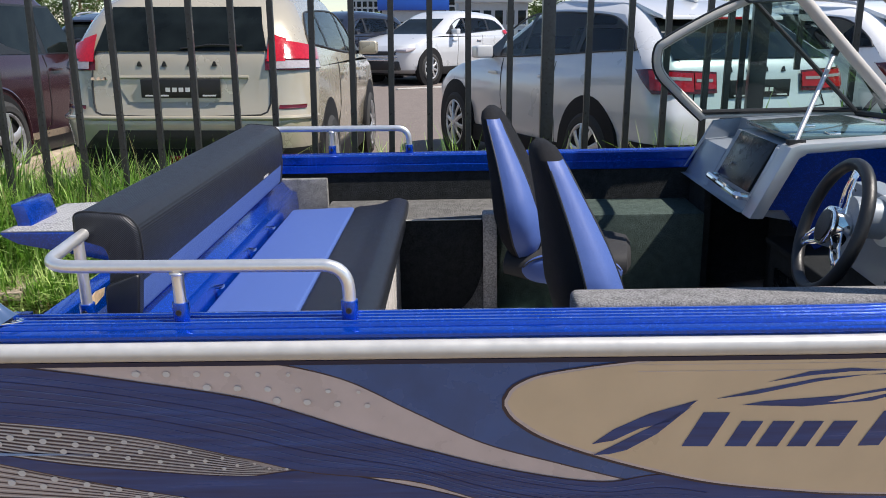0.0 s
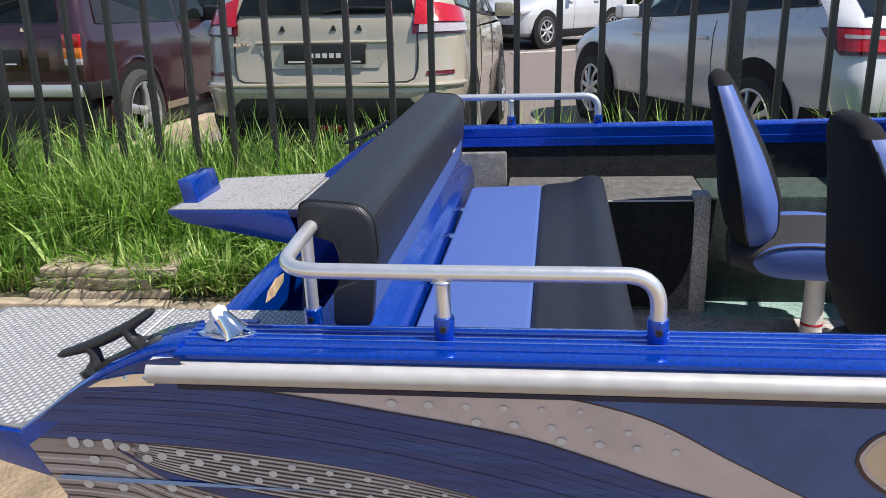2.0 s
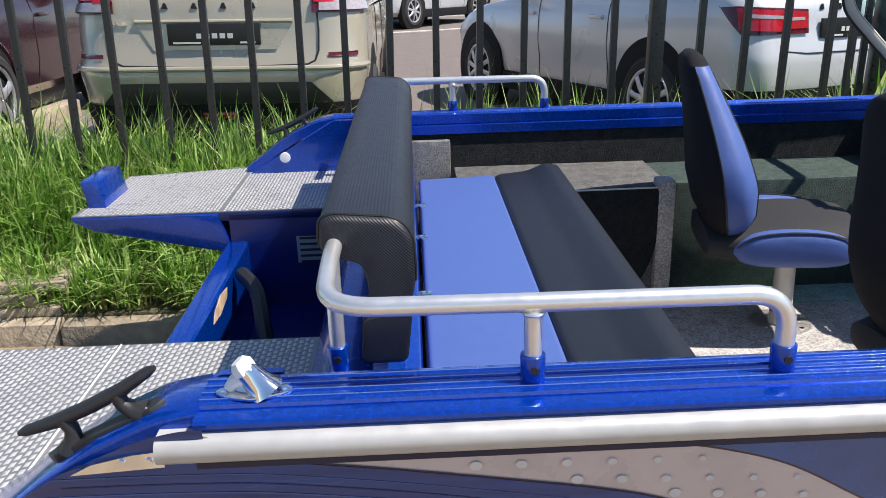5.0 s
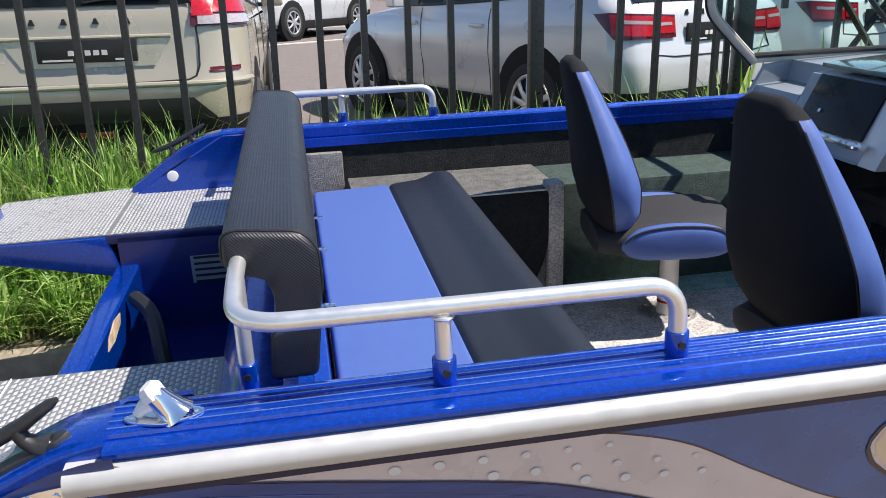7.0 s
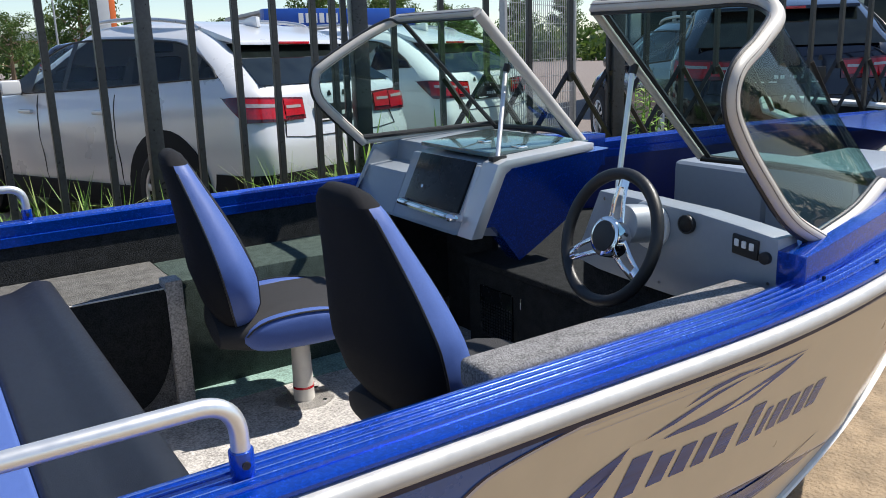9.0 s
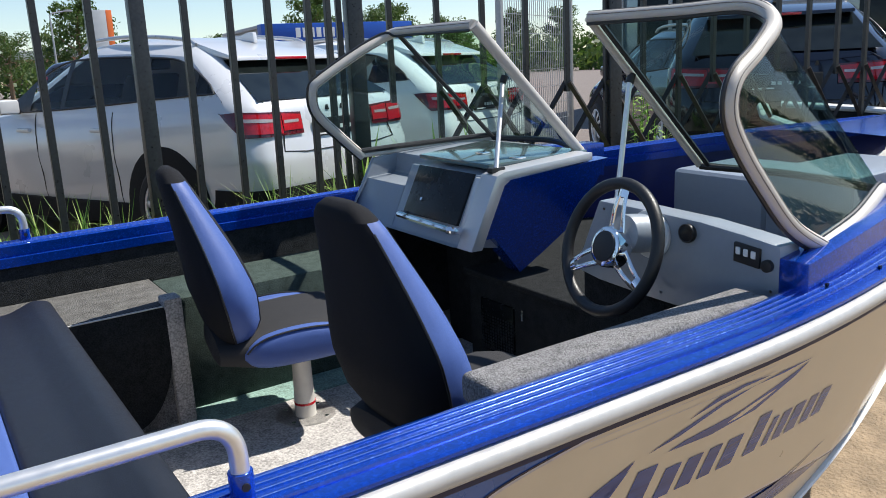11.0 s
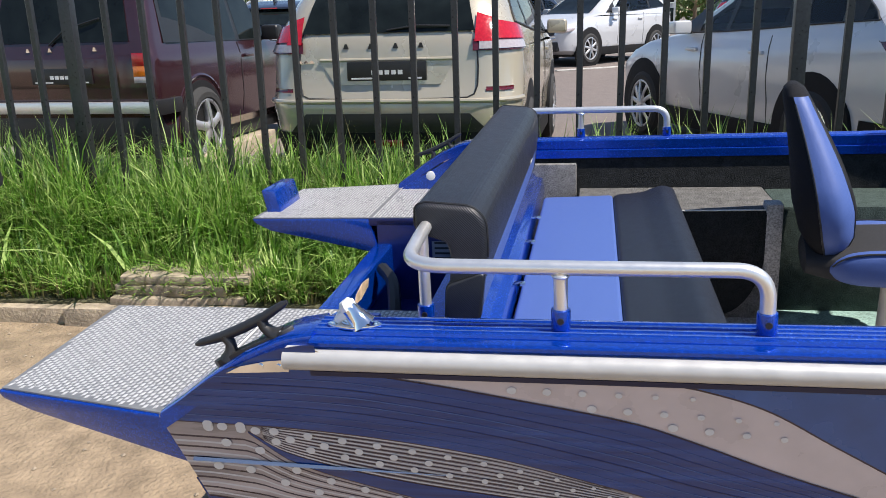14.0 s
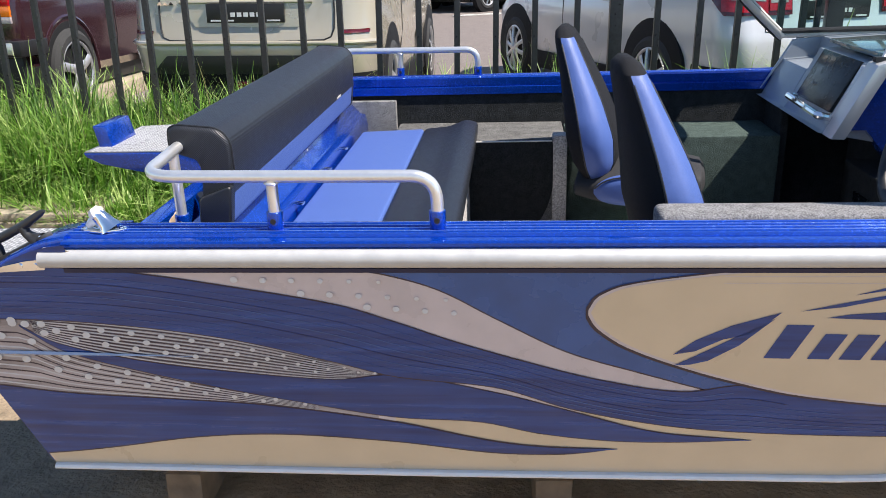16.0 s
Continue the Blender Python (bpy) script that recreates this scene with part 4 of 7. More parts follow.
def cleat(m):
    c = tagged(empty("mooring_cleat", m), "black nylon mooring cleat on the stern quarter", "cleat", "mooring cleats")
    part("bar", tube([(-0.128, 0, 0.058), (-0.115, 0, 0.057), (-0.06, 0, 0.049), (0.0, 0, 0.047), (0.06, 0, 0.049), (0.115, 0, 0.057), (0.128, 0, 0.058)], [0.005, 0.0105, 0.014, 0.0145, 0.014, 0.0105, 0.005], 14, flat=0.85), M_CLEAT, c)
    for x in (-1, 1):
        part("foot", tube([(x * 0.070, 0, -0.004), (x * 0.056, 0, 0.010), (x * 0.048, 0, 0.028), (x * 0.050, 0, 0.048)], [0.026, 0.018, 0.0145, 0.016], 14, flat=0.8), M_CLEAT, c)
        part("screw", disc((x * 0.078, -0.008, 0.004), (0, 0, 1), 0.006, 0.004, 12), M_CHROME, c)
    part("base", prism([(-0.112, 0.0), (-0.09, 0.02), (0.09, 0.02), (0.112, 0.0), (0.09, -0.02), (-0.09, -0.02)], "z", -0.012, 0.006, 0.004), M_CLEAT, c)


for s in (-1, 1):
    cleat(BOAT @ pose(-1.055, s * 1.06, 0.905 if s < 0 else 0.888, 0, -25, 0) @ Matrix.Scale(0.85, 4))
hook = tagged(empty("tow_hook", BOAT @ pose(-0.848, -1.06, 0.951, 0, 0, 0) @ Matrix.Scale(0.85, 4)), "chrome rope guide on the gunwale", "rope guide")
part("flange", prism([(0.062 * math.cos(k / 14 * math.pi) , 0.030 * math.sin(k / 14 * math.pi) * (1 - 0.35 * abs(math.cos(k / 14 * math.pi)))) for k in range(28)], "z", 0.0, 0.006, 0.0015), M_CHROME, hook)
part("body", tube([(0.018, 0, 0.003), (0.010, 0, 0.016), (-0.004, 0, 0.034), (-0.012, 0, 0.044)], [0.032, 0.024, 0.020, 0.019], 20), M_CHROME, hook, "polished chrome body")
part("cap", tube([(-0.010, 0, 0.040), (-0.016, 0, 0.050), (-0.022, 0, 0.058)], [0.0205, 0.0205, 0.012], 8), M_WHITE, hook, "white cap")
part("spout", tube([(-0.006, 0, 0.030), (-0.030, 0, 0.022), (-0.040, 0, 0.010)], [0.013, 0.012, 0.009], 10), M_WHITE, hook)
for x in (-0.047, 0.047):
    part("screw", disc((x, 0, 0.005), (0, 0, 1), 0.006, 0.004, 12), M_CHROME, hook)
for s in (-1, 1):
    endp = prism([(-1.085, 0.877), (-0.96, 0.884), (-0.96, 0.908), (-1.0, 0.904), (-1.055, 0.892)], "y", s * 1.112, s * 1.128)
    part("rail_end_plate", endp, M_CHROME, boat, "polished plate at the strake's end")
    for x in (-1.015, -0.98):
        part("bolt_head", disc((x, s * 1.127, 0.893), (0, s, 0), 0.006, 0.004, 12), M_CHROME, boat)
    part("drain_disc", disc((-1.10, s * 0.962, 0.815), (0, -s, 0), 0.02, 0.006, 20, bev=0.002), M_WHITE, boat, "white round vent")
part("quarter_panel", prism([(-1.235, 0.756), (-0.91, 0.945), (-0.82, 0.945), (-0.82, 0.756)], "y", 0.966, 0.992), M_BLUE, boat, "blue inner stern quarter")
part("quarter_panel", prism([(-1.235, 0.756), (-0.91, 0.945), (-0.82, 0.945), (-0.82, 0.756)], "y", -0.992, -0.977), M_BLUE, boat, "blue inner stern quarter")
for y in (-0.35, 0.35, 0.05):
    part("bench_hinge", box(-0.628, -0.59, y - 0.012, y + 0.012, 0.785, 0.793, 0.002), M_CHROME, bench)
part("well_label", box(-1.01, -0.89, 0.471, 0.4745, 0.575, 0.665, 0), M_GREYP, boat, "printed information label")
for k in range(5):
    part("label_line", box(-1.00, -0.90, 0.4695, 0.4715, 0.575 + 0.02 * k, 0.583 + 0.02 * k, 0), M_BLACKP, boat)
part("cable_sleeve", tube(smooth_path([(-1.14, 0.22, 0.64), (-1.08, 0.12, 0.62), (-1.04, -0.03, 0.55), (-1.02, -0.08, 0.44)], 5), 0.022, 8), M_BLACKP, boat, "black rubber cable sleeve in the motor well")


# ---- the printed sweeps on the hull's near side ----
M_NAVYLT = mat("steel_blue_film", (0.028, 0.085, 0.27), 0.26, 0.0, 10, 0.15, 0, 0.35)
M_LINEDK = mat("dark_line_film", (0.004, 0.018, 0.10), 0.3, 0, 20, 0.05)
M_STRIPE = mat("grey_stripe_film", (0.50, 0.50, 0.53), 0.35, 0, 20, 0.05)


def curve(points):
    """A smooth height over x through the points."""
    xs, zs = [p[0] for p in points], [p[1] for p in points]
    n = len(xs)
    d = [(zs[min(i + 1, n - 1)] - zs[max(i - 1, 0)]) / (xs[min(i + 1, n - 1)] - xs[max(i - 1, 0)]) for i in range(n)]
    def at(x):
        if x <= xs[0]:
            return zs[0]
        if x >= xs[-1]:
            return zs[-1]
        i = max(k for k in range(n - 1) if xs[k] <= x)
        h = xs[i + 1] - xs[i]
        t = (x - xs[i]) / h
        return (2 * t ** 3 - 3 * t * t + 1) * zs[i] + (t ** 3 - 2 * t * t + t) * h * d[i] + (3 * t * t - 2 * t ** 3) * zs[i + 1] + (t ** 3 - t * t) * h * d[i + 1]
    return at


def settle(x, z):
    """Print places, drawn along the waterline, laid onto the boat's side."""
    return x + 0.045, z - 0.0175 * (x + 0.34)


def film(name, top, low, material, lift, x0, x1, label="", n=70, rows=3):
    bm = bmesh.new()
    grid = []
    for i in range(n + 1):
        x = x0 + (x1 - x0) * i / n
        a, b = settle(x, top(x))[1], settle(x, low(x))[1]
        x += 0.045
        a, b = min(a, sheer(x) - 0.004), min(b, sheer(x) - 0.005)
        col = []
        for k in range(rows + 1):
            z = b + (max(a, b + 0.0004) - b) * k / rows
            xx = max(x, aft_x(z) + 0.001)
            col.append(bm.verts.new((xx, -(side_y(xx, z) + lift), z)))
        grid.append(col)
    for a, b in zip(grid, grid[1:]):
        for k in range(rows):
            bm.faces.new((a[k], b[k], b[k + 1], a[k + 1]))
    return part(name, bm, material, boat, label)


RIM = lambda x: 0.884 + 0.0175 * (x + 0.34) - max(0.0, -0.965 - x) * 0.12
B1T = curve([(-1.3, 0.868), (-0.92, 0.874), (-0.78, 0.860), (-0.6, 0.832), (-0.38, 0.791), (-0.26, 0.75), (-0.14, 0.703), (0.02, 0.65), (0.19, 0.602), (0.37, 0.575), (0.5, 0.598), (0.62, 0.576), (0.83, 0.551), (1.1, 0.528), (1.38, 0.482)])
B1L = curve([(-1.3, 0.74), (-0.96, 0.734), (-0.65, 0.698), (-0.4, 0.636), (-0.27, 0.6), (-0.04, 0.575), (0.12, 0.52), (0.32, 0.479), (0.51, 0.463), (0.86, 0.463), (1.38, 0.479)])
FLD = curve([(-0.36, 0.886), (-0.27, 0.872), (-0.16, 0.836), (-0.04, 0.765), (0.11, 0.682), (0.27, 0.629), (0.45, 0.575)])
B3T = curve([(-1.12, 0.721), (-1.05, 0.674), (-0.88, 0.63), (-0.67, 0.602), (-0.41, 0.585), (-0.27, 0.602), (-0.04, 0.557), (0.12, 0.511), (0.32, 0.453), (0.54, 0.437)])
B3L = curve([(-1.12, 0.719), (-1.04, 0.653), (-0.87, 0.598), (-0.67, 0.55), (-0.48, 0.512), (-0.28, 0.478), (-0.08, 0.470), (0.06, 0.439), (0.26, 0.422), (0.54, 0.436)])
LOT_ = curve([(-1.22, 0.542), (-1.06, 0.523), (-0.82, 0.513), (-0.57, 0.5), (-0.28, 0.46), (-0.06, 0.41), (0.07, 0.395), (0.24, 0.397)])
LOL = curve([(-1.22, 0.32), (-1.1, 0.335), (-0.99, 0.354), (-0.77, 0.396), (-0.56, 0.413), (-0.28, 0.4), (-0.05, 0.374), (0.12, 0.377), (0.24, 0.396)])
OVT = curve([(0.158, 0.787), (0.164, 0.805), (0.18, 0.826), (0.23, 0.852), (0.37, 0.879), (0.52, 0.897), (0.7, 0.902), (1.5, 0.916)])
OVL = curve([(0.158, 0.783), (0.164, 0.768), (0.18, 0.745), (0.24, 0.7), (0.36, 0.649), (0.49, 0.608), (0.62, 0.577), (0.83, 0.553), (1.1, 0.53), (1.5, 0.46)])

film("taupe_film", RIM, lambda x: max(min(B1L(x), B3L(x)) - 0.02, LOT_(x)), M_TAUPE, 0.0010, -1.3, -0.28, "taupe printed background film")
film("taupe_film", RIM, lambda x: B1T(x) - 0.02, M_TAUPE, 0.0010, -0.28, 0.45, "taupe printed background film")
film("taupe_film", lambda x: B1L(x) + 0.01, lambda x: B3T(x) - 0.01 * min(1, (0.16 - x) / 0.1), M_TAUPE, 0.0010, -0.28, 0.15, "taupe printed background film")
M_STERN = mat("grey_stern_film", (0.33, 0.295, 0.305), 0.3, 0.0, 6, 0.4, 0, 0.3, stretch=(0.4, 1, 5))
film("stern_film", lambda x: B1L(x) + 0.02, LOT_, M_STERN, 0.0012, -1.3, -0.32, "grey printed film with fine stripes")
film("navy_outline", lambda x: LOT_(x) + 0.004 * min(1, (0.24 - x) / 0.12), lambda x: LOL(x) - 0.004 * min(1, (0.24 - x) / 0.12), M_NAVYDK, 0.0014, -1.25, 0.24)
film("navy_sweep", LOT_, LOL, M_NAVY, 0.0020, -1.25, 0.24, "deep navy lower sweep")
film("navy_outline", lambda x: B3T(x) + 0.003 * min(1, (0.54 - x) / 0.12), lambda x: B3L(x) - 0.003 * min(1, (0.54 - x) / 0.12), M_NAVYDK, 0.0014, -1.12, 0.54)
film("navy_sweep", B3T, B3L, M_NAVY, 0.0020, -1.12, 0.54, "navy middle sweep")
film("navy_outline", lambda x: RIM(x), lambda x: FLD(x) - 0.004, M_NAVYDK, 0.0014, -0.36, 0.60)
film("blue_field", lambda x: RIM(x), FLD, M_NAVYLT, 0.0020, -0.355, 0.61, "steel blue printed field")
film("navy_outline", lambda x: B1T(x) + 0.003, lambda x: B1L(x) - 0.003, M_NAVYDK, 0.0024, -1.29, 1.39, n=110)
film("navy_sweep", B1T, B1L, M_NAVY, 0.0030, -1.29, 1.38, "long navy sweep", n=110)
for k in range(7):
    f = 0.12 + 0.12 * k
    film("sweep_line", lambda x, f=f: B1L(x) + (B1T(x) - B1L(x)) * f + 0.0017 * (1 + 0.5 * math.sin(3 * x + k)), lambda x, f=f: B1L(x) + (B1T(x) - B1L(x)) * f, M_LINEDK if k % 3 == 2 else M_NAVYLT, 0.0036, -1.27 + 0.06 * (k % 3), 1.2 - 0.12 * k, n=80, rows=1)
film("oval_outline", lambda x: OVT(x + 0.012) + 0.004, lambda x: OVL(x + 0.012) - 0.006, M_NAVYDK, 0.0036, 0.148, 1.46, n=130)
film("oval_rim", lambda x: OVT(x + 0.006) + 0.002, lambda x: OVL(x + 0.006) - 0.001, M_TAUPE, 0.0042, 0.153, 1.47, n=130)
film("oval_field", lambda x: OVT(x) - 0.002, lambda x: OVL(x) + 0.004, M_BEIGE, 0.0048, 0.159, 1.6, "beige oval field", n=150)
# fine stripes between the sweeps, fading to points
for k in range(19):
    f = 0.04 + 0.05 * k
    e = -0.30 - 0.012 * abs(k - 7)
    film("fine_stripe", lambda x, f=f, e=e: B3T(x) + (B1L(x) - B3T(x)) * f + 0.0028 * max(0, 1 - (x + 1.1) / (e + 1.1)) ** 0.6 + 0.0012, lambda x, f=f: B3T(x) + (B1L(x) - B3T(x)) * f, M_NAVYDK if k % 2 else M_STRIPE, 0.0018, -1.09, e, n=50, rows=1)
for k in range(12):
    f = 0.06 + 0.075 * k
    film("fine_stripe", lambda x, f=f: LOT_(x) + (B3L(x) - LOT_(x)) * f + 0.0038 * max(0, 1 - (x + 1.3) / 0.85) ** 0.7 + 0.001, lambda x, f=f: LOT_(x) + (B3L(x) - LOT_(x)) * f, M_NAVYDK if k % 2 else M_STRIPE, 0.0013, -1.3, -0.46, n=40, rows=1)
dots = bmesh.new()


def dot(x, z, r):
    x, z = settle(x, z)
    if x < aft_x(z) + 0.02:
        return
    q = [dots.verts.new((x + 1.25 * r * math.cos(a), -(side_y(x, z) + 0.0046), z + r * math.sin(a))) for a in [2 * math.pi * i / 12 for i in range(12)]]
    dots.faces.new(q)


for row in range(5):
    for i in range(14 - row):
        x = -1.20 + 0.068 * i + 0.03 * (row % 2)
        f = 0.80 - 0.22 * row
        z = B3T(x) + (B1L(x) - B3T(x)) * f if row < 3 else LOT_(x) + (B3L(x) - LOT_(x)) * (0.85 - 0.35 * (row - 3))
        if z - 0.014 > LOT_(x):
            dot(x, z, 0.0088 * max(0.15, 1 - i / 14) ** 0.6)
for row in range(3):
    for i in range(10 - 2 * row):
        x = -0.72 + 0.062 * i + 0.03 * row + 0.11 * row
        z = 0.853 - 0.028 * row - 0.002 * i * row
        if z - 0.012 > B1T(x) and (x < -0.27 or z + 0.012 < FLD(x)):
            dot(x, z, 0.0082 * (1 - i / 13))
tagged(part("printed_dots", dots, M_DOT, boat, "pale printed dots"), kind="stuff")
# pressed crease along the side, its stern glint painted as a fading pale strip
bm = bmesh.new()
rows = []
for i in range(90):
    x = -1.205 + 0.62 * i / 89
    f, z0 = max(0.02, ease((-0.60 - x) / 0.45)), 0.644 - 0.0175 * (x + 0.30)
    rows.append([bm.verts.new((max(x, aft_x(z) + 0.002), -(side_y(x, z) + o), z)) for z, o in ((z0 + 0.005 * f, 0.0042), (z0 - 0.001 * f, 0.0042 + 0.006 * f), (z0 - 0.006 * f, 0.0042))])
for a, b in zip(rows, rows[1:]):
    for k in range(2):
        bm.faces.new((a[k], a[k + 1], b[k + 1], b[k]))
M_CREASEGLINT = mat("crease_glint_film", (0.60, 0.60, 0.63), 0.16, 0.6, 12, 0.05, 0, 0.5)
part("pressed_crease", bm, M_CREASEGLINT, boat, "painted glint on the pressed crease of the hull side", angle=20)
film("stern_quarter_film", lambda x: sheer(x + 0.045) + 0.0175 * (x + 0.34) - 0.010, lambda x: RIM(x) - 0.01, M_NAVY, 0.0012, -1.3, -0.95, n=26)
for dz in (0.0, 0.016):
    film("pressed_line", lambda x: 0.868 - dz + 0.0175 * (x + 0.34), lambda x: 0.8668 - dz + 0.0175 * (x + 0.34), M_TAUPE, 0.0054, 0.42, 0.95, n=40, rows=1)


def mark(points, lift=0.006):
    """A flat printed shape on the hull, from a few (x, z) corners."""
    bm = bmesh.new()
    bm.faces.new([bm.verts.new((x, -(side_y(x, z) + lift), z)) for x, z in (settle(px - 0.018, pz + 0.009) for px, pz in points)])
    part("printed_mark", bm, M_NAVY, boat)


mark([(0.355, 0.672), (0.40, 0.712), (0.47, 0.752), (0.565, 0.787), (0.515, 0.732), (0.455, 0.715), (0.40, 0.682)])
mark([(0.36, 0.643), (0.40, 0.668), (0.47, 0.715), (0.555, 0.772), (0.49, 0.70), (0.43, 0.657), (0.395, 0.646)])
mark([(0.60, 0.79), (0.68, 0.812), (0.80, 0.842), (0.90, 0.851), (0.80, 0.834), (0.68, 0.802)])
mark([(0.70, 0.832), (0.78, 0.858), (0.86, 0.866), (0.95, 0.86), (0.86, 0.858), (0.78, 0.848)])
mark([(0.655, 0.775), (0.70, 0.785), (0.86, 0.80), (1.02, 0.833), (1.10, 0.852), (1.05, 0.828), (0.92, 0.786), (0.78, 0.772)])
mark([(0.90, 0.85), (1.0, 0.857), (1.11, 0.857), (1.0, 0.851)])
# lettering as plain slanted bars
for i, (x, w, h) in enumerate(((0.545, 0.055, 0.088), (0.635, 0.045, 0.066), (0.70, 0.045, 0.066), (0.765, 0.04, 0.066), (0.825, 0.05, 0.066), (0.915, 0.045, 0.09), (0.985, 0.022, 0.066), (1.025, 0.035, 0.066), (1.075, 0.045, 0.066), (1.14, 0.038, 0.066), (1.195, 0.045, 0.066))):
    z = 0.668 + 0.004 * (x - 0.5)
    mark([(x, z), (x + w, z), (x + w + h * 0.4, z + h), (x + h * 0.4, z + h)])
mark([(0.95, 0.512), (1.1, 0.512), (1.22, 0.525), (1.36, 0.545), (1.2, 0.51), (1.05, 0.49)])

# ---- fence ----
FY, PITCH = 4.75, 0.2222
random.seed(11)
fence = tagged(empty("fence", Matrix.Translation((0, FY, 0))), "black painted steel bar fence beside the grass", "fence")
bar = part("bar", box(-0.0165, 0.0165, -0.0165, 0.0165, 0, 1.95, 0.003, 1), M_BARS, fence)
bar.location = (-1.555, 0, 0.15)
for k in range(-17, 16):
    x = -1.555 + PITCH * k - 0.09 * (k == 15)
    if k in (0, 10):
        continue
    b = new("bar", bar.data)
    b.parent, b.location = fence, (x + random.uniform(-0.01, 0.01), 0, 0.15)
    b.rotation_euler = (random.uniform(-0.006, 0.006), random.uniform(-0.007, 0.007), 0)
for x in (0.66, -3.34):
    part("fence_post", box(x - 0.036, x + 0.036, -0.03, 0.03, 0.1, 2.2, 0.004), M_BARS, fence, "thicker black fence post")
for z in (0.40, 1.98):
    part("fence_rail", box(-5.3, 1.9, 0.018, 0.04, z, z + 0.035, 0.003), M_BARS, fence)


# ---- cars (x ahead, y to the left, z up, from the ground under the rear axle) ----
def wheel_mesh(c, x, y, sd, r, spokes, rim):
    wh = part("wheel", torus((x, y - sd * 0.10, r), (0, sd, 0), r * 0.80, r * 0.20, 36, 10), M_TYRE, c)
    part("tread", disc((x, y - sd * 0.235, r), (0, sd, 0), r * 0.985, 0.12, 36, bev=0.02), M_TYRE, wh)
    part("rim_well", disc((x, y - sd * 0.125, r), (0, sd, 0), r * 0.70, 0.05, 28), M_BLACKP, wh)
    bm = bmesh.new()
    for k in range(spokes):
        a = 2 * math.pi * (k + 0.3) / spokes
        d = Vector((math.cos(a), 0, math.sin(a)))
        o = Vector((x, y - sd * 0.045, r))
        tube([o + d * 0.02, o + d * r * 0.4 + Vector((0, sd * 0.006, 0)), o + d * r * 0.68 - Vector((0, sd * 0.012, 0))], [0.018, 0.014, 0.016] if spokes < 7 else [0.013, 0.0085, 0.010], 8, bm, 2.6)
    torus((x, y - sd * 0.055, r), (0, sd, 0), r * 0.685, 0.016, 32, 8, bm)
    disc((x, y - sd * 0.05, r), (0, sd, 0), 0.04, 0.02, 16, bm)
    part("rim", bm, rim, wh, "alloy rim")


